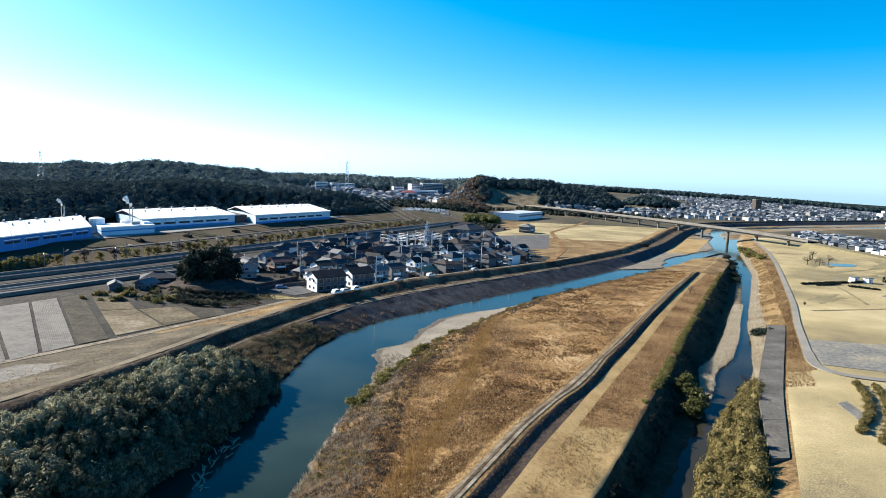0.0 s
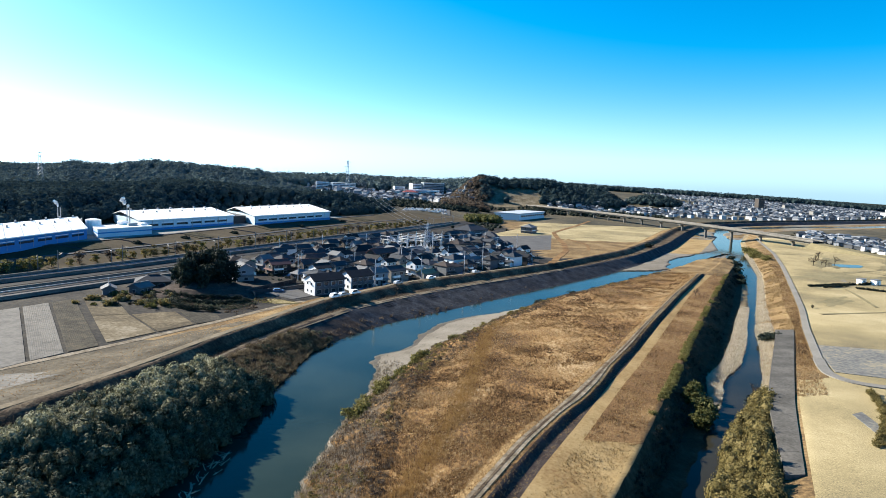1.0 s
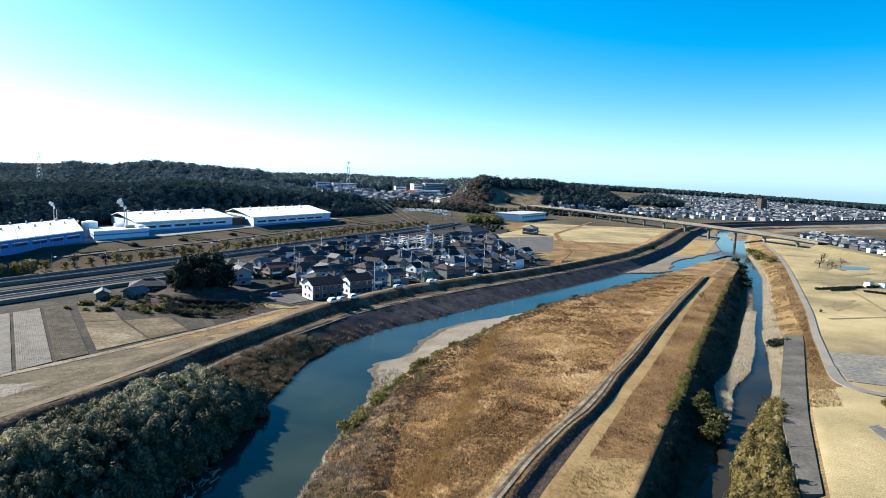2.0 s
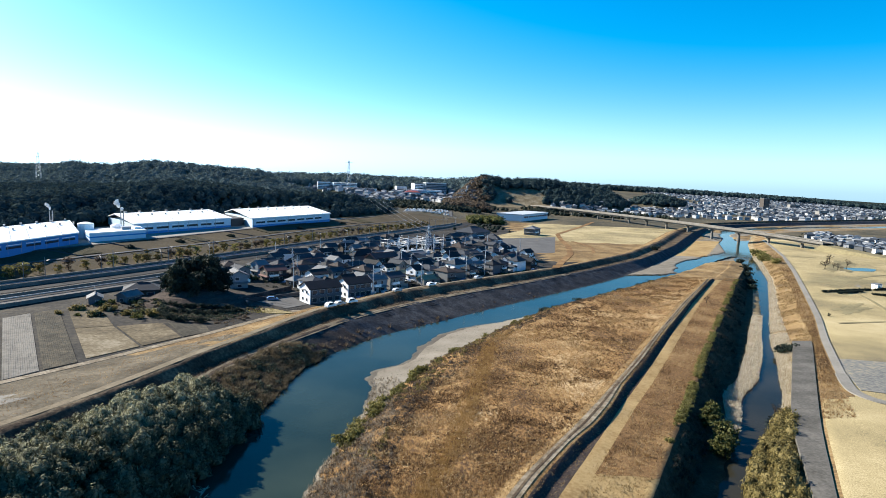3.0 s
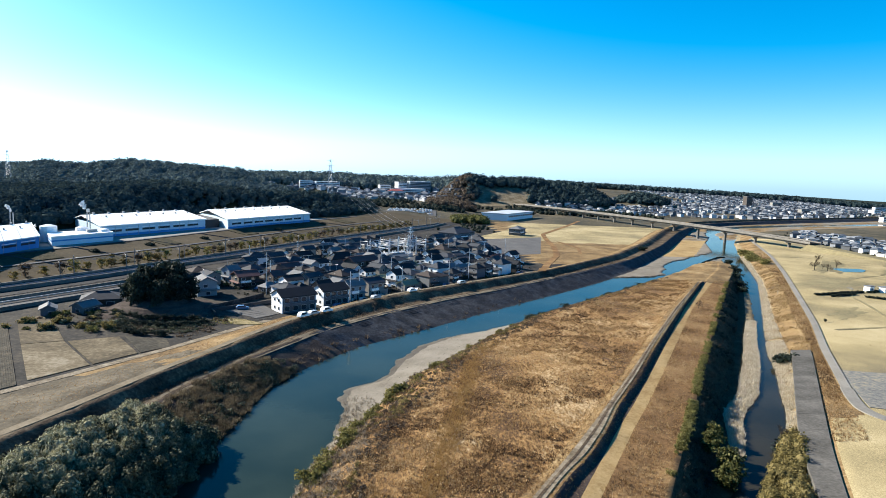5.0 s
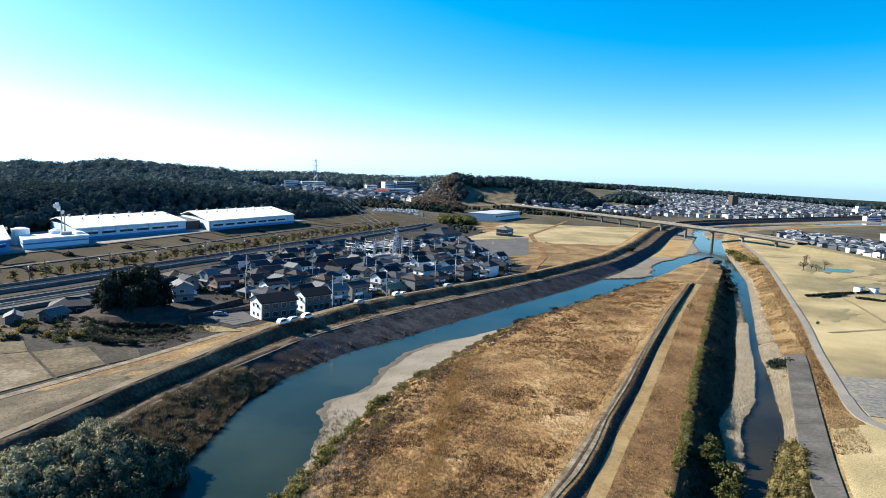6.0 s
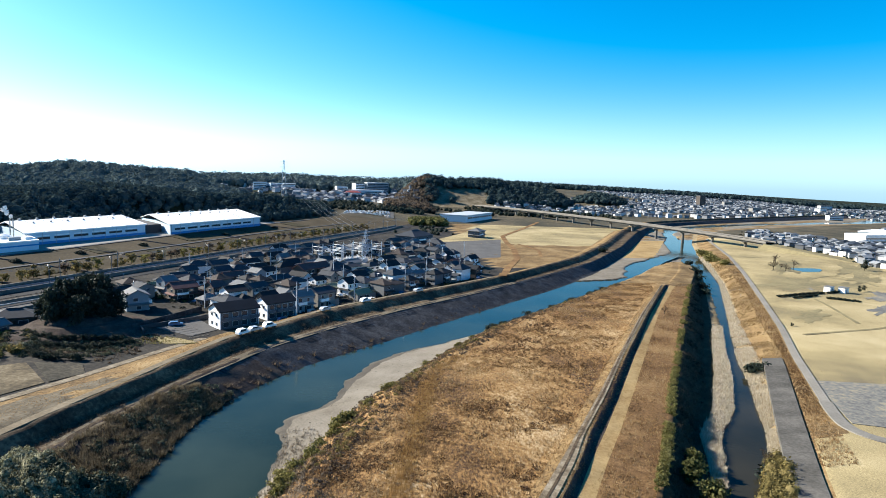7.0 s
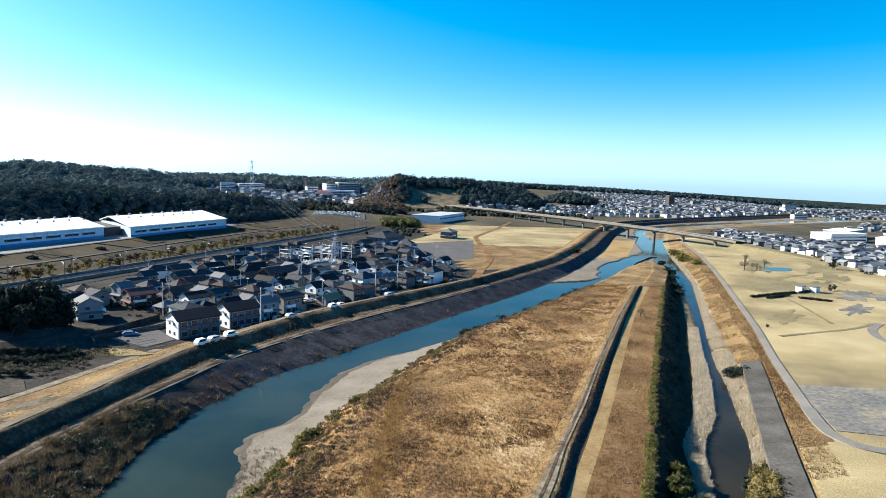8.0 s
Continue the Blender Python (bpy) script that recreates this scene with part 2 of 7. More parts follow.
M["leaf_yellow"] = foliage("leaf_yellow", ((0.036, 0.033, 0.014), (0.08, 0.068, 0.028), (0.13, 0.105, 0.044)), 0.2, 0.5)

M["leaf_lime"] = foliage("leaf_lime", ((0.07, 0.068, 0.02), (0.14, 0.13, 0.042), (0.22, 0.195, 0.08)), 0.2, 0.3)
# distance haze painted into the leaf colours, paler still on the sunlit ridge
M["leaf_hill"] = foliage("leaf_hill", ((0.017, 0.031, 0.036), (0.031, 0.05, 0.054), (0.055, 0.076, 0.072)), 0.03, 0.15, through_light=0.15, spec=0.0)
M["leaf_hazed"] = foliage("leaf_hazed", ((0.045, 0.068, 0.074), (0.075, 0.105, 0.108), (0.12, 0.155, 0.145)), 0.02, 0.12, through_light=0.15, spec=0.0)
M["lawn_dark"] = material("lawn_dark", ((0.105, 0.093, 0.058), (0.16, 0.138, 0.078), (0.22, 0.189, 0.105)), 0.05, 10, 0.95, 0, 0.3, 0.8, spread=0.24)


def water(name, murk, clear, gloss):
    """Still water: a murky body under a rippled mirror skin."""
    m = bpy.data.materials.new(name)
    m.use_nodes = True
    n, l = m.node_tree.nodes, m.node_tree.links
    b = n["Principled BSDF"]
    b.inputs["Roughness"].default_value, b.inputs["IOR"].default_value = 0.09, 1.33
    b.inputs["Specular IOR Level"].default_value = gloss
    co = n.new("ShaderNodeNewGeometry")
    rip, patch = n.new("ShaderNodeTexNoise"), n.new("ShaderNodeTexNoise")
    rip.inputs["Scale"].default_value, rip.inputs["Detail"].default_value = 0.7, 6
    patch.inputs["Scale"].default_value, patch.inputs["Detail"].default_value = 0.035, 5
    ramp, bp = n.new("ShaderNodeValToRGB"), n.new("ShaderNodeBump")
    ramp.color_ramp.elements[0].position, ramp.color_ramp.elements[0].color = 0.35, (*murk, 1)
    ramp.color_ramp.elements[1].position, ramp.color_ramp.elements[1].color = 0.68, (*clear, 1)
    bp.inputs["Strength"].default_value, bp.inputs["Distance"].default_value = 0.14, 0.12
    for t in (rip, patch):
        l.new(co.outputs["Position"], t.inputs["Vector"])
    l.new(patch.outputs["Fac"], ramp.inputs["Fac"])
    l.new(ramp.outputs["Color"], b.inputs["Base Color"])
    l.new(rip.outputs["Fac"], bp.inputs["Height"])
    l.new(bp.outputs["Normal"], b.inputs["Normal"])
    return m


M["water"] = water("river_water", (0.010, 0.019, 0.015), (0.025, 0.037, 0.028), 0.15)
M["water_side"] = water("channel_water", (0.013, 0.014, 0.010), (0.028, 0.026, 0.018), 0.07)
glass_m = bpy.data.materials.new("window_glass")
glass_m.use_nodes = True
glass_m.node_tree.nodes["Principled BSDF"].inputs["Base Color"].default_value = (0.03, 0.04, 0.05, 1)
glass_m.node_tree.nodes["Principled BSDF"].inputs["Roughness"].default_value = 0.1
M["glass"] = glass_m

# ---- mesh helpers ----
def raw(name, verts, faces, mats, parent=None, index=None, smooth=False, label=""):
    """One mesh object from arrays: verts (n, 3), faces (m, k) or a list of such arrays."""
    me = bpy.data.meshes.new(name)
    verts = np.asarray(verts, dtype=np.float32)
    groups = faces if isinstance(faces, list) else [faces]
    groups = [np.asarray(g, dtype=np.int32) for g in groups if len(g)]
    loops = np.concatenate([g.ravel() for g in groups])
    sizes = np.concatenate([np.full(len(g), g.shape[1], dtype=np.int32) for g in groups])
    me.vertices.add(len(verts))
    me.vertices.foreach_set("co", verts.ravel())
    me.loops.add(len(loops))
    me.loops.foreach_set("vertex_index", loops)
    me.polygons.add(len(sizes))
    me.polygons.foreach_set("loop_start", np.concatenate([[0], np.cumsum(sizes)[:-1]]).astype(np.int32))
    me.polygons.foreach_set("loop_total", sizes)
    for m in (mats if isinstance(mats, (list, tuple)) else [mats]):
        me.materials.append(m)
    if index is not None:
        me.polygons.foreach_set("material_index", np.asarray(index, dtype=np.int32))
    me.polygons.foreach_set("use_smooth", np.full(len(sizes), smooth))
    me.update(calc_edges=True)
    me.validate()
    ob = new(name, me)
    if parent:
        ob.parent = parent
    if label:
        tagged(ob, label)
    return ob


BOX_F = np.array([(0, 3, 2, 1), (4, 5, 6, 7), (0, 1, 5, 4), (1, 2, 6, 5), (2, 3, 7, 6), (3, 0, 4, 7)])


class Solid:
    """Collects boxes, prisms and tubes into one mesh."""

    def __init__(self):
        self.v, self.q, self.t, self.n = [], [], [], 0

    def add(self, v, quads=(), tris=()):
        v = np.asarray(v, dtype=float)
        self.v.append(v)
        if len(quads):
            self.q.append(np.asarray(quads) + self.n)
        if len(tris):
            self.t.append(np.asarray(tris) + self.n)
        self.n += len(v)
        return self

    def box(self, x0, x1, y0, y1, z0, z1):
        return self.add([(x0, y0, z0), (x1, y0, z0), (x1, y1, z0), (x0, y1, z0), (x0, y0, z1), (x1, y0, z1), (x1, y1, z1), (x0, y1, z1)], BOX_F)

    def tube(self, a, b, ra, rb=None, sides=5):
        rb = ra if rb is None else rb
        a, b = np.asarray(a, float), np.asarray(b, float)
        d = (b - a) / max(1e-9, np.linalg.norm(b - a))
        u = np.cross(d, (0, 0, 1) if abs(d[2]) < 0.9 else (1, 0, 0))
        u /= np.linalg.norm(u)
        w = np.cross(d, u)
        ang = np.arange(sides) * 2 * math.pi / sides
        ring = np.cos(ang)[:, None] * u + np.sin(ang)[:, None] * w
        k = np.arange(sides)
        quads = np.stack([k, (k + 1) % sides, (k + 1) % sides + sides, k + sides], 1)
        tris = [(sides, sides + i, sides + i + 1) for i in range(1, sides - 1)]
        return self.add(np.concatenate([a + ring * ra, b + ring * rb]), quads, tris)

    def make(self, name, mat, parent=None, label="", smooth=False):
        faces = [np.concatenate(g) for g in (self.q, self.t) if g]
        return raw(name, np.concatenate(self.v), faces, mat, parent, None, smooth, label)


def empty(name, label, category, group="", m=None):
    ob = tagged(new(name), label, category, group)
    if m is not None:
        ob.matrix_basis = m
    return ob


def scatter(name, templates, places, sizes, mat, label="", category="", seed=1, stretch=None, smooth=False, parent=None):
    """One joined mesh of many turned and scaled copies of the templates [(verts, tris)]."""
    r = np.random.default_rng(seed)
    places, sizes = np.asarray(places, float), np.asarray(sizes, float)
    kind = r.integers(0, len(templates), len(places))
    V, F, base = [], [], 0
    for k, (tv, tf) in enumerate(templates):
        at, s = places[kind == k], sizes[kind == k]
        if not len(at):
            continue
        a = r.uniform(0, 2 * math.pi, len(at))
        c, sn = np.cos(a)[:, None], np.sin(a)[:, None]
        sz = s[:, None] * (1 if stretch is None else r.uniform(*stretch, len(at))[:, None])
        x, y, z = tv[:, 0][None], tv[:, 1][None], tv[:, 2][None]
        v = np.stack([(x * c - y * sn) * s[:, None], (x * sn + y * c) * s[:, None], z * sz], -1) + at[:, None]
        F.append((tf[None] + (np.arange(len(at)) * len(tv))[:, None, None]).reshape(-1, tf.shape[1]) + base)
        V.append(v.reshape(-1, 3))
        base += v.shape[0] * v.shape[1]
    ob = raw(name, np.concatenate(V), np.concatenate(F), mat, parent, None, smooth)
    return tagged(ob, label, category, kind="stuff")


def tuft(seed, blades=6, width=0.10, spread=0.35, lean=0.35):
    """A unit-high tuft of narrow bent blades."""
    r = np.random.default_rng(seed)
    v, f = [], []
    for k in range(blades):
        a, o = r.uniform(0, 6.3), r.uniform(0, spread)
        d = np.array([math.cos(a), math.sin(a), 0])
        w = np.array([-d[1], d[0], 0]) * width
        p = d * o
        h = r.uniform(0.6, 1.0)
        tip = p + d * lean * r.uniform(0.2, 1.2) + np.array([0, 0, h])
        i = len(v)
        v += [p - w, p + w, tip]
        f.append((i, i + 1, i + 2))
    return np.array(v), np.array(f)


def leafball(seed, leaves=60, size=0.22, flat=0.8, core=True):
    """A ragged clump of small leaf quads (as triangles) in a unit ball, denser at its skin."""
    r = np.random.default_rng(seed)
    v, f = [], []
    lobes = r.normal(size=(5, 3)) * 0.35
    for k in range(leaves):
        d = r.normal(size=3)
        d /= np.linalg.norm(d)
        p = lobes[k % 5] + d * r.uniform(0.35, 0.75)
        p[2] *= flat
        t = np.cross(d + r.normal(size=3) * 0.7, r.normal(size=3))
        t /= np.linalg.norm(t)
        u = np.cross(t, d)
        u /= np.linalg.norm(u) + 1e-9
        s = size * r.uniform(0.6, 1.4)
        i = len(v)
        v += [p - t * s, p + u * s * 0.7, p + t * s, p - u * s * 0.7]
        f += [(i, i + 1, i + 2), (i, i + 2, i + 3)]
    return np.array(v), np.array(f)


def lump(seed, leaves=70, size=0.12):
    """A ragged crown for far woods: a small knobbly core under a skin of loose leaf cards."""
    r = np.random.default_rng(seed)
    bm = bmesh.new()
    bmesh.ops.create_icosphere(bm, subdivisions=1, radius=0.66)
    bm.verts.index_update()
    v = np.array([q.co[:] for q in bm.verts]) * r.uniform(0.75, 1.12, (len(bm.verts), 1))
    f = np.array([[q.index for q in t.verts] for t in bm.faces])
    bm.free()
    lv, lf = leafball(seed + 900, leaves, size, 0.85)
    return np.concatenate([v, lv]), np.concatenate([f, lf + len(v)])


def billow(seed, leaves=170, size=0.10, core=0.86):
    """A rounded billow of foliage: leaves lying on a knobbly dome over a closed core."""
    r = np.random.default_rng(seed)
    bm = bmesh.new()
    bmesh.ops.create_icosphere(bm, subdivisions=2, radius=core)
    bm.verts.index_update()
    v = np.array([q.co[:] for q in bm.verts]) * r.uniform(0.84, 1.08, (len(bm.verts), 1))
    f = np.array([[q.index for q in t.verts] for t in bm.faces])
    bm.free()
    d = r.normal(size=(leaves, 3))
    d[:, 2] = np.abs(d[:, 2]) * 1.15 - 0.25
    d /= np.linalg.norm(d, axis=1)[:, None]
    p = d * (r.uniform(0.82, 1.12, leaves) + 0.1 * np.sin(d[:, 0] * 7 + seed) * np.sin(d[:, 1] * 6))[:, None]
    n = d + r.normal(size=(leaves, 3)) * 0.38
    t = np.cross(n, r.normal(size=(leaves, 3)))
    t /= np.linalg.norm(t, axis=1)[:, None]
    w = np.cross(n, t)
    w /= np.linalg.norm(w, axis=1)[:, None]
    k = (size * r.uniform(0.6, 1.5, leaves))[:, None]
    quad = np.stack([p - t * k, p + w * k * 0.6, p + t * k, p - w * k * 0.6], 1).reshape(-1, 3)
    i = np.arange(leaves)[:, None] * 4 + len(v)
    return np.concatenate([v, quad]), np.concatenate([f, i + np.array([[0, 1, 2]]), i + np.array([[0, 2, 3]])])


# ---- the lie of the land: lines that run up the valley, as x for each y ----
def line(*pts, soft=7.0):
    ys, xs = np.array([p[0] for p in pts], float), np.array([p[1] for p in pts], float)

    def at(y):
        y = np.asarray(y, float)
        total = 0
        for k in np.linspace(-1, 1, 7):
            q = y + k * soft
            v = np.interp(q, ys, xs)
            v = np.where(q < ys[0], xs[0] + (q - ys[0]) * (xs[1] - xs[0]) / (ys[1] - ys[0]), v)
            v = np.where(q > ys[-1], xs[-1] + (q - ys[-1]) * (xs[-1] - xs[-2]) / (ys[-1] - ys[-2]), v)
            total = total + v
        return total / 7
    return at


terrace = line((100, -262), (260, -200), (316, -180), (356, -165), (445, -135), (548, -100), (680, -45), (800, 10), (1200, 55))
tree_row = line((100, -245), (260, -168), (302, -146), (365, -115), (487, -71), (620, 0), (800, 60), (1200, 110))
rail_far = line((100, -236), (252, -160), (295, -140), (361, -111), (467, -66), (620, 5), (800, 68), (1200, 120))
rail_near = line((100, -222), (237, -152), (275, -132), (335, -105), (421, -62), (585, 8), (669, 34), (800, 80), (1200, 135))
lane = line((60, -150), (134, -98), (156, -84), (188, -66), (215, -53), (243, -36), (278, -6), (308, 24), (335, 50), (365, 73), (419, 113), (513, 165), (650, 232), (800, 320), (900, 440), (1150, 810))
levee = line((60, -96), (105, -77), (126, -68), (141, -63), (162, -57), (175, -52), (195, -46), (217, -38), (226, -31), (254, -15), (278, 7), (308, 36), (335, 61), (365, 84), (419, 124), (513, 176), (650, 243), (800, 335), (900, 455), (1150, 830))
berm = line((60, -78), (105, -65), (149, -53), (164, -50), (178, -45), (194, -38), (213, -30), (238, -13), (267, 10), (295, 36), (335, 70), (365, 95), (419, 136), (513, 190), (650, 258), (800, 345), (900, 465), (1150, 840))
shore_west = line((60, -50), (88, -44), (119, -38), (171, -37), (187, -31), (211, -18), (233, 1), (258, 21), (292, 49), (336, 86), (385, 123), (482, 180), (592, 237), (766, 325), (830, 390), (900, 480), (1150, 860))
island_shore = line((60, -24), (89, -22), (114, -20), (131, -18), (142, -16), (160, -16), (168, -18.4), (172, -18.2), (175, -16.2), (177.5, -11.5), (181, -9), (186, -8), (198, -6), (215, 1), (225, 9), (235, 22), (247, 35), (273, 60), (311, 93), (372, 142), (455, 198), (485, 222), (592, 262), (700, 318), (766, 355), (900, 500), (1150, 880), soft=1.8)
gravel_edge = line((60, -23), (129, -17), (146, -12), (164, -6), (182, 0), (194, 8), (214, 18), (247, 38), (273, 61), (311, 94), (372, 143), (455, 199), (485, 223), (592, 263), (700, 319), (766, 356), (900, 501), (1150, 881), soft=3.0)
island_top = line((60, -13), (129, -9), (146, -4), (164, 2), (182, 8), (194, 15), (214, 26), (247, 46), (273, 69), (311, 101), (372, 149), (455, 203), (485, 224), (592, 264), (700, 320), (766, 357), (900, 502), (1150, 882))
levee2_foot = line((60, -10.6), (82, 0.9), (104, 11.6), (126.7, 25.2), (148.1, 37.2), (169.2, 48.8), (198.3, 64.2), (252.2, 93.3), (314, 128.6), (372, 164), (455, 205), (485, 225), (592, 265), (700, 321), (766, 358), (900, 503), (1150, 883), soft=4.0)
crest_w = line((60, -8), (82, 3.5), (104, 14.2), (126.7, 27.8), (148.1, 39.8), (169.2, 51.4), (198.3, 66.8), (252.2, 95.9), (314, 131.2), (372, 166), (455, 207), (485, 226), (592, 266), (700, 322), (766, 359), (900, 504), (1150, 884), soft=3.0)
crest_e = line((60, -5), (82, 6.2), (104, 17.1), (117.5, 24.9), (125.8, 30.7), (136.8, 36.8), (148.3, 42.2), (169.5, 54), (198.6, 69), (252.5, 98.3), (314.6, 133.1), (372, 168), (455, 209), (485, 227), (592, 267), (700, 323), (766, 360), (900, 505), (1150, 885), soft=2.0)
track = line((60, -1.5), (83, 10.5), (96, 16.8), (111, 24.8), (124.5, 31.9), (138, 38.9), (152, 46.7), (173.5, 58.1), (203.4, 73.6), (258.5, 102.4), (309, 131.5), (372, 170), (455, 211), (485, 228), (592, 268), (700, 324), (766, 361), (900, 506), (1150, 886), soft=3.0)
track_e = line((60, 1.4), (83, 13.4), (96, 19.7), (111, 27.7), (124.5, 34.8), (138, 41.8), (152, 49.6), (173.5, 61), (203.4, 76.5), (258.5, 105.3), (309, 134.4), (372, 173), (455, 213), (485, 229), (592, 269), (700, 325), (766, 362), (900, 507), (1150, 887), soft=3.0)
bush_row = line((60, 9), (83, 23), (101, 33), (128, 47), (148, 58), (172, 70), (208, 89), (242, 107), (326, 152), (372, 178), (455, 214), (485, 230), (592, 270), (700, 326), (766, 363), (900, 508), (1150, 888))
side_west = line((60, 20), (93, 37), (111, 47), (132, 60), (151, 70), (162, 75), (175, 86), (202, 101), (230, 115), (268, 135), (323, 162), (382, 188), (467, 218), (485, 231), (592, 271), (700, 327), (766, 364), (900, 509), (1150, 889), soft=4.0)
bank_foot = lambda y: 0.5 * (bush_row(y) + side_west(y))
side_east = line((60, 26), (94, 44), (112, 54), (119, 58), (140, 73), (150, 80), (163, 88), (176, 94), (196, 104), (215, 112), (248, 129), (294, 153), (362, 188), (437, 220), (500, 246), (592, 288), (700, 345), (760, 420), (900, 640), (1150, 1080), soft=4.0)
bank_east = line((60, 41), (112, 68), (135, 80), (165, 97), (207, 121), (252, 142), (320, 177), (440, 232), (500, 258), (592, 302), (700, 362), (760, 440), (900, 665), (1150, 1110))
walkway = line((60, 49), (120, 82), (151, 97), (162, 102), (178, 110), (208, 125), (241, 143), (287, 166), (376, 210), (457, 248), (598, 306), (700, 372), (760, 455), (900, 690), (1150, 1140))

# line, height above the plain, columns up to the next line, ground east of it
WATER = -4.5
LINES = [
    (terrace, 7.5, 8, "slope_grass"), (tree_row, 1.5, 2, "slope_grass"), (rail_far, 1.2, 4, "ballast"), (rail_near, 1.0, 22, "town_ground"),
    (lane, 0.0, 6, "orange_grass"), (levee, 2.5, 10, "levee_grass"), (berm, 0.0, 8, "bank_soil"), (shore_west, WATER, 26, "riverbed"),
    (island_shore, WATER, 6, "gravel"), (gravel_edge, -3.3, 5, "island_grass"), (island_top, 0.0, 22, "island_grass"), (levee2_foot, 1.3, 3, "orange_grass"),
    # dark ground from crest_e to track paints the dyke's shadow band in
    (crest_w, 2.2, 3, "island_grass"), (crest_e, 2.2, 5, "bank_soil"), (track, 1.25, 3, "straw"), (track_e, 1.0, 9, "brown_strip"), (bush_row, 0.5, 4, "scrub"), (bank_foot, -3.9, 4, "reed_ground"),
    (side_west, WATER, 5, "riverbed"), (side_east, WATER, 6, "reed_ground"), (bank_east, -0.6, 5, "orange_grass"), (walkway, 0.0, 1, "lawn")]
WEST = [(-4000, 3), (-1600, 6), (-700, 14), (-330, 12), (-150, 12), (-75, 6)]      # offsets west of the terrace
EAST = [(25, 4), (80, 8), (200, 9), (420, 9), (800, 8), (1500, 7), (3200, 4), (5200, 1)]


def bumpy(x, y, size):
    """Smooth pseudo-random relief, about -1 to 1."""
    x, y = np.asarray(x, float) / size, np.asarray(y, float) / size
    return (np.sin(x * 1.7 + 1.3 * np.sin(y * 1.1 + 0.4)) + np.sin(y * 1.9 + 1.5 * np.sin(x * 0.9 + 2.1)) + np.sin((x + y) * 2.9 + 0.7) * 0.5) / 2.5


def step(a, b, v):
    t = np.clip((np.asarray(v, float) - a) / (b - a), 0, 1)
    return t * t * (3 - 2 * t)


def hill(x, y):
    """Height of the wooded hills over the plain, and the far country falling away to the east."""
    x, y = np.asarray(x, float), np.asarray(y, float)
    back, u = terrace(y) - x, x / np.maximum(y, 1.0)
    start = np.interp(y, (540, 610), (70, 12))
    near = np.interp(u, (-0.75, -0.6, -0.48, -0.42, -0.33, -0.24, -0.15, -0.11, -0.085), (11, 12, 17, 20, 17, 14, 14, 9, 0)) * step(0, 55, back - start) * (1 - 0.8 * step(650, 770, y))
    far = np.interp(u, (-0.80, -0.72, -0.645, -0.62, -0.6, -0.5, -0.42, -0.33, -0.295, -0.27, -0.21), (9, 10, 14, 22, 29, 31, 33, 31, 26, 12, 0)) * np.exp(-((y - 950) / 120) ** 2)
    far += far / 33 * 6 * bumpy(x + 0.5 * y, y, 55)
    far += (20 + 3 * bumpy(x, y, 90)) * np.exp(-((y - 1480) / 170) ** 2) * (1 - step(100, 380, x))
    wood = 41 * step(5, 70, x) * (1 - 0.22 * step(190, 260, x) - 0.78 * step(280, 345, x)) * np.exp(-((y - 1130) / 72) ** 2) + 22 * np.exp(-((x - 440) / 55) ** 2 - ((y - 1290) / 60) ** 2)
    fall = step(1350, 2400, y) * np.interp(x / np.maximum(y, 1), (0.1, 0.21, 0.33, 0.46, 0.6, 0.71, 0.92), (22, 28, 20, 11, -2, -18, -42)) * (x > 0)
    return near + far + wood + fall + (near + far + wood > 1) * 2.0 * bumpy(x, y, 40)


TAB_Y = np.concatenate([np.arange(-900, 1300, 1.0), np.arange(1300, 4720, 20.0)])
TAB_X = np.stack([terrace(TAB_Y) + off for off, _ in WEST] + [f(TAB_Y) for f, _, _, _ in LINES] + [walkway(TAB_Y) + off for off, _ in EAST], 1)
wobble = 0.7 * bumpy(TAB_Y, 3.0, 2.2) + 0.5 * bumpy(5.0, TAB_Y, 0.9)      # ragged water's edges
for k, amount in ((8, 0.9), (9, 1.3), (18, 0.8), (19, 0.8), (7, 0.5)):
    TAB_X[:, len(WEST) + k] += amount * np.roll(wobble, 13 * k) * (TAB_Y < 470)
TAB_X = np.maximum.accumulate(TAB_X + np.arange(TAB_X.shape[1]) * 0.02, axis=1)
TAB_Z = np.repeat(np.array([7.5] * len(WEST) + [z for _, z, _, _ in LINES] + [0.0] * len(EAST))[None], len(TAB_Y), 0)
ISLAND = slice(len(WEST) + 8, len(WEST) + 19)
CREST = slice(len(WEST) + 11, len(WEST) + 14)
drop = step(314, 330, TAB_Y)[:, None]
TAB_Z[:, CREST] += (1.0 - TAB_Z[:, CREST]) * drop              # the dyke ends short of the island's tip
under = step(388, 466, TAB_Y)[:, None]
TAB_Z[:, ISLAND] += (WATER - 0.9 - TAB_Z[:, ISLAND]) * under   # the tip slips under the water


def profile(k, t):
    """How the height passes from line k to the next: steep faces, flat crowns and feet."""
    t = np.asarray(t, float)
    k = k - len(WEST)
    return np.where(k == 13, step(0.0, 0.5, t), np.where(k == 4, step(0.08, 0.85, t), np.where(k == 5, step(0.03, 0.55, t), t)))


def section(y):
    """The lines' x and height at one y."""
    k = int(np.clip(np.searchsorted(TAB_Y, y) - 1, 0, len(TAB_Y) - 2))
    t = (y - TAB_Y[k]) / (TAB_Y[k + 1] - TAB_Y[k])
    return TAB_X[k] + (TAB_X[k + 1] - TAB_X[k]) * t, TAB_Z[k] + (TAB_Z[k + 1] - TAB_Z[k]) * t


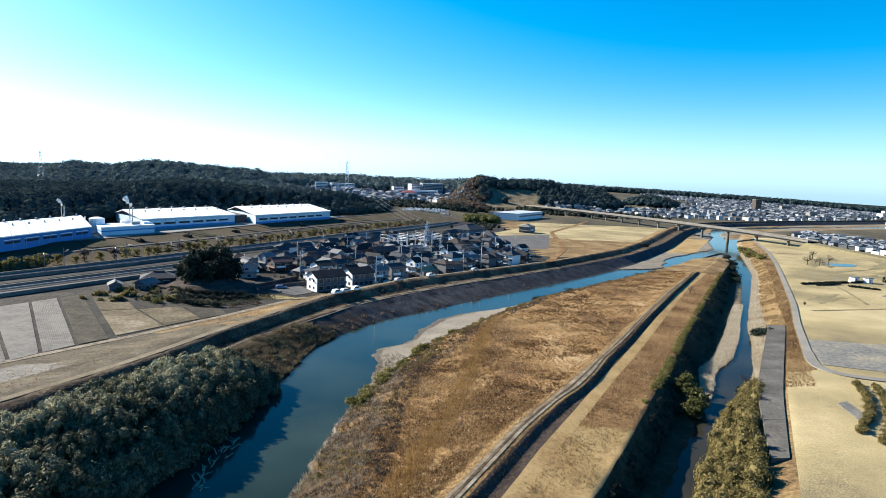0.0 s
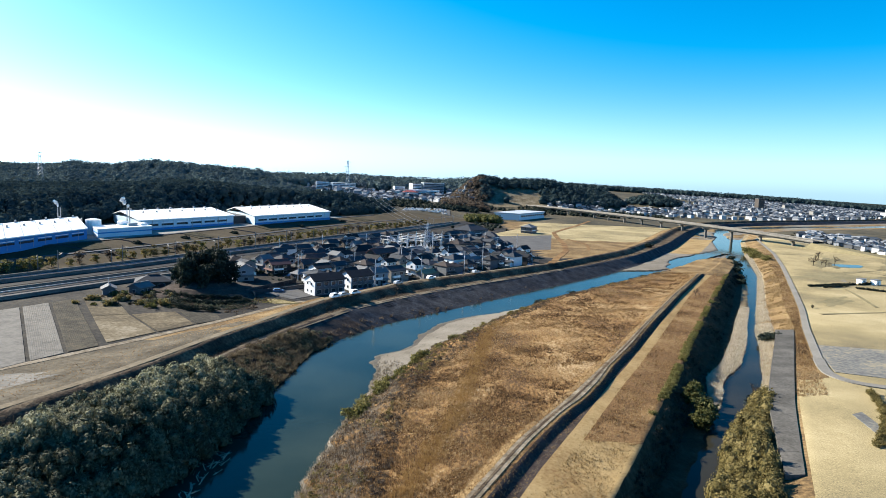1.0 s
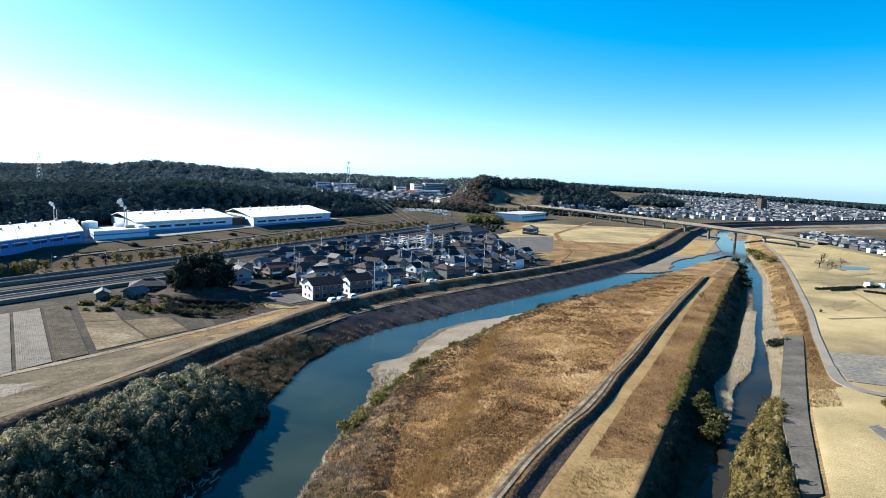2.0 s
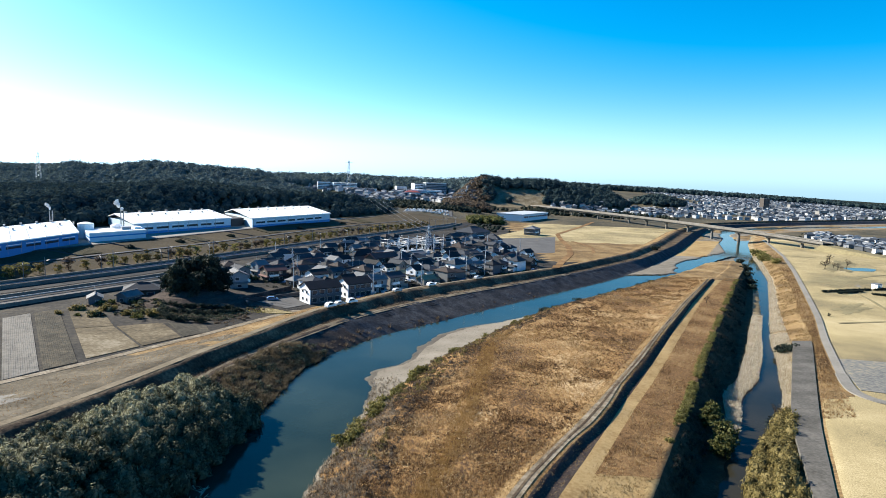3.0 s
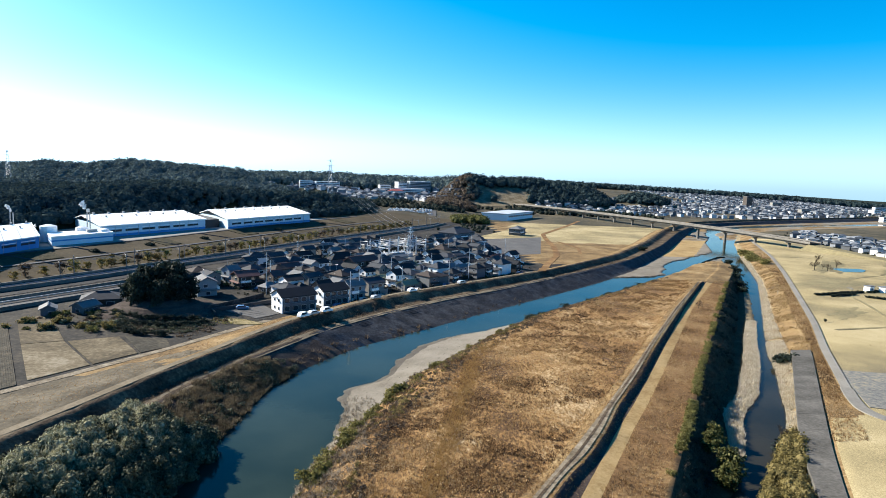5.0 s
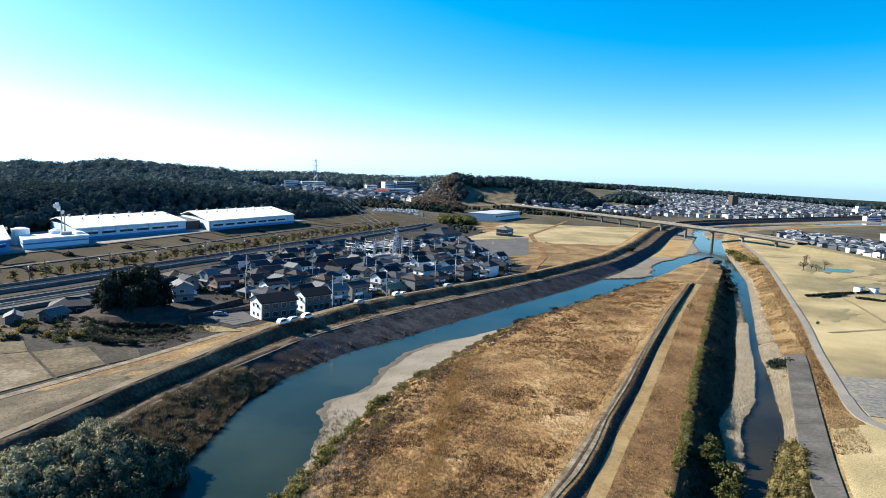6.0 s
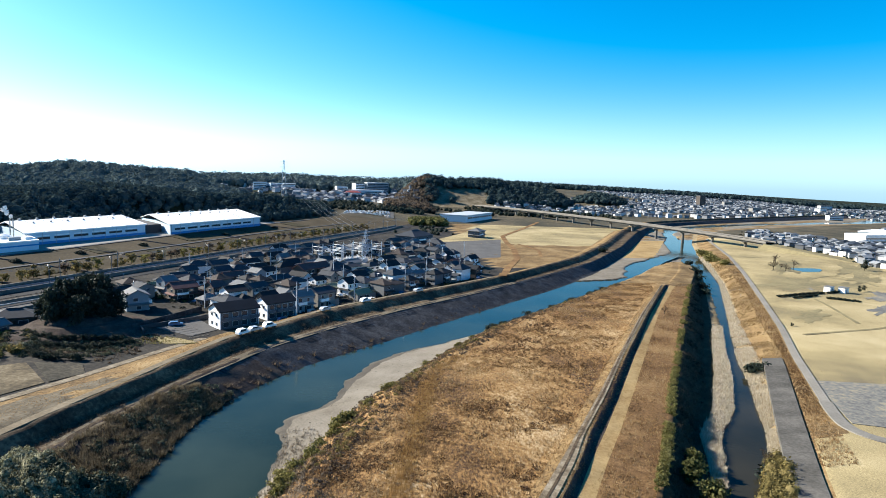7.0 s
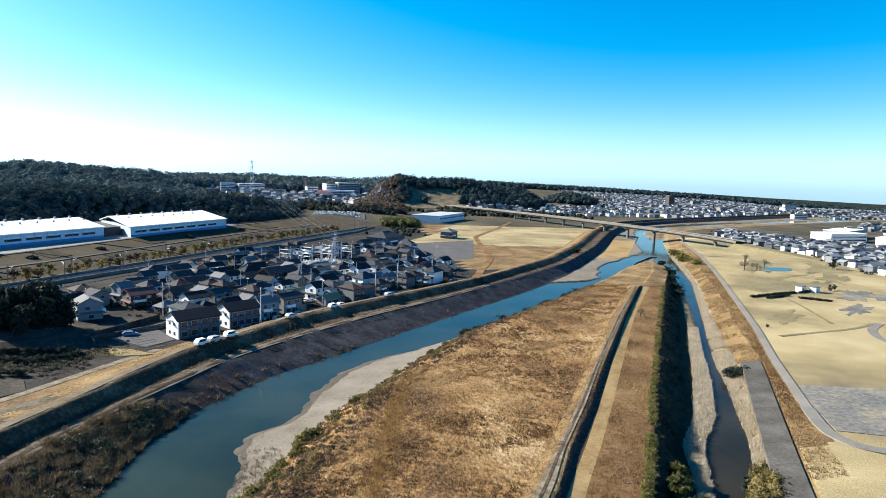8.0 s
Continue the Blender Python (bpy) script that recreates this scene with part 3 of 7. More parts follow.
def ground_z(x, y):
    X, Z = section(y)
    k = int(np.clip(np.searchsorted(X, x) - 1, 0, len(X) - 2))
    t = np.clip((x - X[k]) / max(X[k + 1] - X[k], 1e-6), 0, 1)
    return float(Z[k] + (Z[k + 1] - Z[k]) * profile(k, t)) + float(hill(x, y))


ROWS_Y = np.concatenate([np.linspace(-900, 40, 14), np.arange(50, 75, 5.0), np.arange(75, 300, 1.1), np.arange(300, 520, 2.0), np.arange(520, 800, 4.0), np.geomspace(800, 4700, 60)])
names = sorted({m for _, _, _, m in LINES} | {"forest_floor", "yard", "lawn", "far_grass", "orange_grass", "straw", "reed_ground", "wet_gravel", "block", "field_tan", "levee_field", "field_grey"})
V, IDX = [], []
cols = [c for _, c in WEST] + [c for _, _, c, _ in LINES] + [c for _, c in EAST[:-1]]
soil = ["forest_floor"] * (len(WEST) - 1) + ["yard"] + [m for _, _, _, m in LINES] + ["lawn"] * len(EAST[:-1])
bands = np.concatenate([[k] * c for k, c in enumerate(cols)])
first_band = len(WEST)
for y in ROWS_Y:
    X, Z = section(y)
    px, pz = [], []
    for k, c in enumerate(cols):
        t = np.arange(c) / c
        px.append(X[k] + (X[k + 1] - X[k]) * t)
        if soil[k] == "riverbed":
            pz.append(Z[k] - 1.6 * np.sin(t * math.pi))
            continue
        s = profile(k, t)
        pz.append(Z[k] + (Z[k + 1] - Z[k]) * s)
    px.append(X[-1:]), pz.append(Z[-1:])
    px, pz = np.concatenate(px), np.concatenate(pz)
    V.append(np.stack([px, np.full_like(px, y), pz], 1))
V = np.array(V)
rough = np.array([{"island_grass": 0.35, "scrub": 0.5, "bank_soil": 0.2, "levee_grass": 0.15, "brown_strip": 0.2, "reed_ground": 0.2, "gravel": 0.08}.get(soil[k], 0.05) for k in bands] + [0])
rough[np.isin(np.append(bands, -1), np.arange(first_band + 11, first_band + 15))] = 0.06
V[:, :, 2] += hill(V[:, :, 0], V[:, :, 1]) + rough[None] * (bumpy(V[:, :, 0], V[:, :, 1], 4.0) * 0.7 + bumpy(V[:, :, 1], V[:, :, 0], 1.6) * 0.4)
bar = np.interp(V[:, :1, 1], (362, 371, 385, 423, 450, 479, 542, 600, 640, 680), (0, 25, 24, 15, 20, 29, 44, 34, 15, 0)) * (1 + 0.12 * bumpy(V[:, :, 0], V[:, :, 1], 8.0))
reach = V[:, :, 0] - shore_west(V[:, :1, 1])
in_bed = np.append(bands == first_band + 7, False)[None]
rise = in_bed * (reach >= 0) * step(0.0, 4.0, bar - reach)
V[:, :, 2] += (WATER + 0.45 - V[:, :, 2]) * rise
bed = np.append((bands >= first_band + 7) & (bands <= first_band + 18), False)[None]      # far reach: bars with one thread of water
a_w, a_e = shore_west(V[:, :1, 1]), side_east(V[:, :1, 1])
share = (V[:, :, 0] - a_w) / np.maximum(a_e - a_w, 1)
shoal = bed * step(600, 640, V[:, :1, 1]) * step(0.07, 0.13, np.abs(share - 0.42 - 0.22 * np.sin(V[:, :1, 1] / 75.0)) + 0.03 * bumpy(V[:, :, 0], V[:, :, 1], 12.0))
V[:, :, 2] += (WATER + 0.6 + 0.3 * bumpy(V[:, :, 0], V[:, :, 1], 15.0) - V[:, :, 2]) * shoal
nr, nc = V.shape[:2]
i = np.arange(nr * nc).reshape(nr, nc)
F = np.stack([i[:-1, :-1], i[:-1, 1:], i[1:, 1:], i[1:, :-1]], -1).reshape(-1, 4)
mid = (V[:-1, :-1] + V[1:, 1:]) / 2
kind = np.array([names.index(soil[k]) for k in bands])[None].repeat(nr - 1, 0)
mx, my = mid[:, :, 0], mid[:, :, 1]
b_of = bands[None].repeat(nr - 1, 0)


def zone(cond, name):
    kind[cond] = names.index(name)


first = len(WEST)
is_town = b_of == first + 3
edge = 6 * bumpy(mx, my, 9.0)
zone(is_town & (my + edge > 378) & (mx > 64), "orange_grass")
zone(is_town & (my + edge > 505) & (mx > rail_near(my) + 60), "lawn")
zone((b_of == first + 3) & (my > 790), "far_grass")
zone((b_of >= first + 4) & (b_of <= first + 6) & (my > 330), "levee_grass")
zone((b_of == first + 4) & (my > 330), "orange_grass")
zone((b_of == first + 7) & (rise[:-1, :-1] > 0.05), "gravel")
zone((b_of == first + 7) & (rise[:-1, :-1] > 0.05) & (mx - shore_west(my) < 24) & (my > 470) & (my < 610), "straw")
zone((b_of == first - 1) & (my > 575), "slope_grass")
zone(shoal[:-1, :-1] > 0.3, "gravel")
zone((shoal[:-1, :-1] > 0.3) & (bumpy(mx, my, 22.0) > 0.05), "orange_grass")
zone((b_of == first + 6) & (my + edge > 205), "block")
zone((b_of == first + 19) & (np.concatenate([np.arange(c) for c in cols])[None].repeat(nr - 1, 0) >= np.where(my > 205, 2, 3)), "orange_grass")
zone((b_of >= first + 21) & (my + 0.25 * mx > 690), "far_grass")
zone((b_of < first) & (my > 1500) & (mx > -150), "far_grass")
col_in = np.concatenate([np.arange(c) for c in cols])[None].repeat(nr - 1, 0)
zone((b_of == first + 8) & (col_in == 0), "wet_gravel")
zone((b_of == first + 7) & (rise[:-1, :-1] > 0.05) & (rise[:-1, :-1] < 0.9), "wet_gravel")
zone(my > 2480, "forest_floor")
zone((b_of >= first - 1) & (b_of < first + 4) & (my > 700), "far_grass")
# scrub bank; its dark tone past the foot also paints the bank's shade
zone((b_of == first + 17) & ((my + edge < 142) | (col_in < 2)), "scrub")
zone((b_of == first + 20) & (my < 153 + edge * 0.3), "lawn")
zone((b_of == first + 15) & (my < 107 + edge * 0.4), "straw")
zone((b_of >= first + 11) & (b_of <= first + 15) & (my + edge * 0.5 > 322), "orange_grass")
zone((b_of == first + 10) & (my + edge > 330), "orange_grass")
zone((b_of == first + 4) & (my < 172 + 2 * edge), "levee_field")
zone((b_of == first + 4) & (col_in < 4) & (my < 128 + edge), "field_grey")
zone((b_of >= first + 9) & (b_of <= first + 17) & (my > 462), "gravel")
zone((np.abs(mx - 132) < 56) & (my > 1020) & (my < 1104), "field_tan")
zone(my > 2480, "forest_floor")
ground = raw("ground", V.reshape(-1, 3), F, [M[k] for k in names], index=kind.ravel(), smooth=True)
tagged(ground, "river plain of dry winter grass, fields and wooded hills", "ground", kind="structure")


def ribbon(name, west, east, y0, y1, lift, mat, label, category, step_y=2.0, thick=0.15, flat=None):
    """A strip laid along the valley between two lines, following the ground."""
    ys = np.arange(y0, y1 + 0.1, step_y)
    v = []
    for y in ys:
        a, b = float(west(y)), float(east(y))
        za, zb = (flat, flat) if flat is not None else (ground_z(a, y), ground_z(b, y))
        v += [(a, y, za + lift - thick), (a, y, za + lift), (b, y, zb + lift), (b, y, zb + lift - thick)]
    k = np.arange(len(ys) - 1)[:, None] * 4
    q = [np.concatenate([k + j, k + j + 1, k + j + 5, k + j + 4], 1) for j in range(3)]
    return tagged(raw(name, v, np.concatenate(q), mat, smooth=False), label, category, kind="structure")


def lay(name, pts, width, mat, label, category, lift=0.12, z=None, step_m=3.0, kind="structure"):
    """A road along a free line of (x, y) points."""
    p = np.array(pts, float)
    d = np.concatenate([[0], np.cumsum(np.linalg.norm(np.diff(p, axis=0), axis=1))])
    s = np.arange(0, d[-1], step_m)
    q = np.stack([np.mean([np.interp(s + o, d, p[:, j]) for o in (-6, -3, 0, 3, 6)], 0) for j in (0, 1)], 1)
    t = np.gradient(q, axis=0)
    t /= np.linalg.norm(t, axis=1)[:, None]
    n = np.stack([t[:, 1], -t[:, 0]], 1) * width / 2
    v = []
    for c, o in zip(q, n):
        h = (max(ground_z(*c), ground_z(*(c - o)), ground_z(*(c + o))) if z is None else z) + lift
        v += [(*(c - o), h - 0.3), (*(c - o), h), (*(c + o), h), (*(c + o), h - 0.3)]
    k = np.arange(len(q) - 1)[:, None] * 4
    f = np.concatenate([np.concatenate([k + j, k + j + 1, k + j + 5, k + j + 4], 1) for j in range(3)])
    return tagged(raw(name, v, f, mat), label, category, kind=kind)


def shifted(f, d):
    return lambda y: f(y) + d


# ---- water ----
ribbon("river", shifted(shore_west, -1.5), shifted(island_shore, 1.5), -60, 484, 0.0, M["water"], "calm blue-green river water between gravel bars", "river", 2.0, 0.5, WATER)
ribbon("side_channel", shifted(side_west, -1.5), shifted(side_east, 1.5), -60, 484, 0.0, M["water_side"], "narrow dark side channel lined with reeds", "river", 2.0, 0.5, WATER)
ribbon("river_far", shifted(shore_west, -1.5), shifted(side_east, 1.5), 484, 1140, 0.0, M["water"], "far blue river reach beyond the bridge", "river", 4.0, 0.5, WATER)

# ---- roads and paths ----
ribbon("levee_road", shifted(levee, -2.3), shifted(levee, -0.2), 60, 330, 0.1, M["dirt_road"], "pale gravel road on top of the grassy levee", "road", flat=2.5)
ribbon("lane_road", shifted(lane, -1.4), shifted(lane, 1.2), 60, 222, 0.1, M["path"], "narrow paved lane along the foot of the levee", "road")
ribbon("berm_track", shifted(berm, -1.4), shifted(berm, 1.3), 60, 330, 0.12, M["dirt_road"], "pale worn track on the river berm", "path")
ribbon("crest_path", shifted(crest_w, 0.2), shifted(crest_e, -0.5), 60, 318, 0.14, M["path"], "pale worn gravel path on the crest of the island dyke", "path")
ribbon("path_verge", lambda y: 0.5 * (crest_w(y) + crest_e(y)) - 0.42, lambda y: 0.5 * (crest_w(y) + crest_e(y)) + 0.12, 60, 316, 0.17, M["levee_grass"], "dark strip of dead grass between the wheel tracks", "path")
ribbon("walkway", shifted(walkway, -1.2), shifted(walkway, 1.2), 160, 600, 0.25, M["park_path"], "pale grey riverside footpath beside the lawns", "path")
lay("walkway_bend", [(float(walkway(172)), 172), (float(walkway(160)), 160), (99, 152), (104, 147.5), (114, 145), (130, 143), (170, 138), (230, 130)], 2.8, M["park_path"], "pale grey footpath curving away across the lawn", "path", 0.24, step_m=1.5)


# ---- bank structures ----
def rect(name, corners, mat, label, category, lift=0.1, thick=0.3, kind="structure", parent=None):
    """A flat slab with four free corners, laid on the ground."""
    p = np.array(corners, float)
    v = [(x, y, ground_z(x, y) + lift - thick) for x, y in p] + [(x, y, ground_z(x, y) + lift) for x, y in p]
    ob = raw(name, v, BOX_F, mat, parent)
    return ob if parent else tagged(ob, label, category, kind=kind)


def over(f, d, lift):
    """A point on a line's offset, at the ground plus lift."""
    return lambda y: (float(f(y)) + d, y, ground_z(float(f(y)) + d, y) + lift)


apron = empty("riverside_apron", "grey concrete apron of wide slabs above the side channel", "apron")
tagged(apron, kind="structure")
for y in np.arange(101, 207, 9.0):
    y1 = min(y + 8.95, 208)
    w0, w1 = (6.2 if q > 140 else 3.2 + (q - 100) * 0.075 for q in (y, y1))
    a, b, c, d = (float(bank_east(y)) - w0 - 0.5, y), (float(bank_east(y)) - 0.5, y), (float(bank_east(y1)) - 0.5, y1), (float(bank_east(y1)) - w1 - 0.5, y1)
    z = [-0.75, -0.55, -0.55, -0.75]
    v = [(*p, h - 0.9) for p, h in zip((a, b, c, d), z)] + [(*p, h) for p, h in zip((a, b, c, d), z)]
    raw("slab", v, BOX_F, M["apron"], apron)

rev = Solid()
for y in np.arange(186, 420, 1.9):                     # concrete block facing on the west bank
    for k in range(4):
        t0, t1 = 0.12 + 0.21 * k + 0.02, 0.12 + 0.21 * (k + 1)
        pts = []
        for t, yy in ((t0, y), (t1, y), (t1, y + 1.65), (t0, y + 1.65)):
            a, b = float(berm(yy - 2.5 * t)), float(shore_west(yy - 2.5 * t))
            x = a + (b - a) * t
            pts.append((x, yy, WATER * t + 0.2))
        rev.add([(x, y_, z - 0.5) for x, y_, z in pts] + pts, BOX_F)
# block tone kept dark and bluish to stand for the bank's shade
tagged(rev.make("revetment", M["block"]), "concrete block facing of the river bank, shade in its dark tone", "revetment", kind="stuff")

# ---- fields ----
for pts, mat, text in (
        ([(-97, 136), (-94.5, 142), (-131, 193), (-136, 184)], "field_grey", "bare pale grey harrowed field beside the lane"),
        ([(-100.5, 131), (-97.5, 135.3), (-136.5, 183), (-141, 175)], "field_grey", "bare pale grey harrowed field beside the lane"),
        ([(-94, 142.8), (-90.5, 149.8), (-127, 201), (-130.5, 193.8)], "field_grey", "pale ploughed field with long light furrows"),
        ([(-90, 150.6), (-86, 157), (-122.5, 208), (-126.5, 202)], "field_dark", "dark freshly turned vegetable field"),
        ([(-85.6, 160), (-78.5, 172), (-95.5, 190.6), (-104, 186)], "field_tan", "tan stubble field with worn wheel tracks"),
        ([(-104.3, 186.4), (-95.7, 191), (-116.4, 218.7), (-121.5, 211)], "field_tan", "tan stubble field running up to the service road"),
        ([(-78, 172.6), (-72, 182.6), (-84, 197), (-94.6, 190.8)], "field_tan", "small tan stubble field below the mound"),
        ([(-71.5, 183.1), (-66.5, 189.5), (-70.5, 196.5), (-82.5, 197.5)], "field_dark", "brown bare earth patch below the mound")):
    p = np.array(pts, float)
    rect("field", p, M[mat], text, "field", 0.08 if "under the levee" in text else 0.16, 0.6)
    if "furrows" in text or "turned" in text:
        s = Solid()
        for t in np.linspace(0.05, 0.95, 15):
            a, b = p[0] + (p[1] - p[0]) * t, p[3] + (p[2] - p[3]) * t
            s.tube((*a, ground_z(*a) + 0.14), (*b, ground_z(*b) + 0.14), 0.07, sides=4)
        tagged(s.make("furrow", M[mat]), "low straight furrow ridges of a winter field", "furrow", kind="stuff")

# ---- railway and road under the slope ----
ribbon("rail_bed", shifted(rail_far, 1.0), shifted(rail_near, -6.5), 190, 640, 0.7, M["ballast"], "grey ballast bed of an electric railway", "railway", 4.0, 1.2)
ribbon("wall_rail", shifted(rail_far, 0.0), shifted(rail_far, 0.6), 190, 640, 1.6, M["concrete"], "long pale concrete retaining wall beside the railway", "wall", 4.0, 1.8)
ribbon("wall_road", shifted(rail_near, -6.3), shifted(rail_near, -5.8), 190, 640, 1.5, M["concrete"], "long pale concrete parapet between railway and road", "wall", 4.0, 1.7)
ribbon("town_road", shifted(rail_near, -4.5), shifted(rail_near, 2.5), 160, 680, 0.12, M["asphalt"], "grey asphalt road along the railway", "road", 4.0)
ribbon("lower_road", shifted(rail_near, 20.0), shifted(rail_near, 26.5), 150, 268, 0.5, M["lot_grey"], "pale worn service road below the railway", "road", 3.0, 0.8)
ribbon("guard_wall", shifted(rail_near, 27.2), shifted(rail_near, 27.7), 150, 268, 1.3, M["concrete"], "low pale concrete guard wall beside the service road", "wall", 3.0, 1.6)
ribbon("guard_wall", shifted(rail_near, 18.6), shifted(rail_near, 19.0), 150, 268, 1.4, M["steel"], "long pale guard rail beside the service road", "wall", 3.0, 0.4)
ribbon("guard_wall", shifted(rail_near, 12.6), shifted(rail_near, 13.2), 150, 280, 1.5, M["concrete"], "long pale parapet above the service road", "wall", 3.0, 1.8)
ribbon("verge", shifted(rail_near, 13.4), shifted(rail_near, 18.4), 150, 280, 0.25, M["asphalt"], "dark asphalt strip below the railway", "road", 3.0, 0.4)
rails = empty("railway_track", "parallel steel rails on a ballast bed", "railway")
for d in (3.0, 4.1, 6.0, 7.1):
    s = Solid()
    for y in np.arange(190, 640, 5.0):
        a, b = over(rail_far, d, 0.82)(y), over(rail_far, d, 0.82)(y + 5)
        s.tube(a, b, 0.09, sides=4)
    s.make("rail", M["steel"], rails)


def lamp_post(h):
    p = empty("catenary_mast", "slim grey steel mast beside the railway", "mast", "masts along the railway")
    Solid().tube((0, 0, -1), (0, 0, h), 0.17, 0.11, 6).make("pole", M["mast_grey"], p)
    Solid().tube((0, 0, h - 0.9), (3.0, -1.2, h - 0.7), 0.05, sides=4).tube((0, 0, h - 1.9), (2.6, -1.0, h - 0.8), 0.035, sides=4).make("arm", M["mast_grey"], p)
    return p


mast = lamp_post(8.5)
mast.matrix_basis = pose(*over(rail_far, 1.2, 0.7)(200.0))
for y in np.arange(228, 640, 27.0):
    copy_thing(mast, pose(*over(rail_far, 1.2, 0.7)(y)))
for y in np.arange(214, 640, 27.0):
    copy_thing(mast, pose(*over(rail_near, -6.6, 0.7)(y)) @ pose(0, 0, 0, 0, 0, 150))
for k, d in enumerate((3.5, 6.5)):
    s = Solid()
    for y in np.arange(190, 630, 27.0):
        s.tube(over(rail_far, d, 7.3)(y), over(rail_far, d, 7.3)(y + 27), 0.035, sides=3)
    tagged(s.make("overhead_wire", M["steel"]), "thin overhead contact wire above the railway", "wire", kind="stuff")

# ---- grassy slope with drains and hedges ----
slope = lambda t: (lambda y: terrace(y) + (tree_row(y) - terrace(y)) * t)
for t in (0.04, 0.5):
    ribbon("drain", shifted(slope(t), -0.8), shifted(slope(t), 0.8), 230, 620, 0.3, M["dark_gap"], "dark concrete drain running along the grassy slope", "drain", 4.0)
for y in (298, 330, 372, 415, 470, 545):
    s = Solid()
    for t in np.linspace(0.05, 0.95, 8):
        a, b = slope(t), slope(t + 0.12)
        s.tube((float(a(y)), y, ground_z(float(a(y)), y) + 0.1), (float(b(y)), y, ground_z(float(b(y)), y) + 0.1), 0.35, sides=4)
    tagged(s.make("drain_steps", M["dark_gap"]), "concrete drain steps running down the grassy slope", "drain")

BALLS = [leafball(k, 60, 0.24) for k in range(5)]
COARSE = [billow(20 + k, 64, 0.17, 0.8) for k in range(6)]
REEDS = [tuft(40 + k, 12, 0.05, 0.3, 0.35) for k in range(5)]


def clump(name, parent, places, sizes, mat, seed, kit=BALLS):
    ob = scatter(name, kit, places, sizes, mat, seed=seed, parent=parent)
    del ob["kind"]
    return ob


def shrub(name, label, category, mat, r, h, seed, group="", count=14, kit=BALLS):
    g = np.random.default_rng(seed)
    ob = empty(name, label, category, group)
    p = np.stack([g.normal(0, r * 0.42, count), g.normal(0, r * 0.42, count), g.uniform(0.15, 0.8, count) * h], 1)
    clump("foliage", ob, p, g.uniform(0.3, 0.55, count) * r, M[mat], seed, kit)
    s = Solid()
    for k in range(4):
        s.tube((0, 0, -0.2), (g.normal(0, r * 0.3), g.normal(0, r * 0.3), h * 0.6), 0.07, 0.02, 4)
    s.make("stem", M["bark"], ob)
    return ob


def tree(label, h, r, mat, seed, group="", count=26, category="tree", kit=BALLS):
    """A tapered trunk with limbs under a broken crown of leaf clumps."""
    g = np.random.default_rng(seed)
    ob = empty("tree", label, category, group)
    s = Solid().tube((0, 0, -0.4), (0.1 * r, 0, h * 0.45), 0.035 * h, 0.02 * h, 6)
    tips = []
    for k in range(7):
        a, z = k * 0.9 + g.uniform(0, 0.5), h * g.uniform(0.25, 0.5)
        tip = (math.cos(a) * r * 0.65, math.sin(a) * r * 0.65, h * g.uniform(0.5, 0.85))
        s.tube((0.05 * r, 0, z), tip, 0.014 * h, 0.005 * h, 4)
        tips.append(tip)
    s.make("trunk", M["bark"], ob)
    p = []
    for k in range(count):
        t = np.array(tips[k % 7]) * g.uniform(0.35, 1.1) + g.normal(0, r * 0.16, 3)
        t[2] = h * (0.16 + 0.78 * g.uniform(0, 1) ** 0.9)
        w = math.sqrt(max(0.12, 1 - ((t[2] / h - 0.45) / 0.58) ** 2))
        p.append((t[0] * w, t[1] * w, t[2]))
    clump("crown", ob, p, g.uniform(0.28, 0.5, count) * r, M[mat], seed, kit)
    return ob


def bare_tree(label, h, seed, group=""):
    g = np.random.default_rng(seed)
    ob = empty("bare_tree", label, "tree", group)
    trunk, twigs = Solid(), Solid()

    def grow(p, d, length, rad, level):
        q = p + d * length
        (trunk if level < 2 else twigs).tube(p, q, rad, rad * 0.6, 5 if level < 2 else 3)
        if level < 4:
            for k in range(4 if level else 6):
                e = d + g.normal(0, 0.55, 3) + np.array([0, 0, 0.12])
                grow(p + d * length * g.uniform(0.55, 1.0), e / np.linalg.norm(e), length * g.uniform(0.5, 0.75), rad * 0.5, level + 1)
    grow(np.array([0, 0, -0.3]), np.array([0.03, 0, 1.0]), h * 0.36, h * 0.028, 0)
    trunk.make("trunk", M["bark"], ob)
    twigs.make("crown", M["twig"], ob)
    return ob


kinds = [tree("small round tree with dull yellow leaves below the slope", 4.6, 2.4, m, 60 + k, "trees below the slope", 16) for k, m in enumerate(("leaf_yellow", "leaf_olive", "twig", "leaf_lime"))]
g = np.random.default_rng(3)
for k, y in enumerate(np.arange(226, 600, 5.6)):
    x = float(tree_row(y)) - 1.0 + g.normal(0, 0.8)
    m = pose(x, y, ground_z(x, y), 0, 0, g.uniform(0, 360)) @ Matrix.Scale(g.uniform(0.75, 1.2), 4)
    if k < 4:
        kinds[k].matrix_basis = m
    else:
        copy_thing(kinds[int(g.integers(0, 4))], pose(0, 0, 0)).matrix_basis = m
hedge = shrub("hedge", "dark clipped hedge block on the grassy slope", "hedge", "leaf_dark", 2.6, 0.9, 5, "hedges on the slope", 26)
spots = ((330, 0.30), (362, 0.28), (402, 0.30), (476, 0.32), (536, 0.3))
for k, (y, t) in enumerate(spots):
    x = float(slope(t)(y))
    m = pose(x, y, ground_z(x, y) - 0.3, 0, 0, 30 * k)
    if k:
        copy_thing(hedge, m)
    else:
        hedge.matrix_basis = m


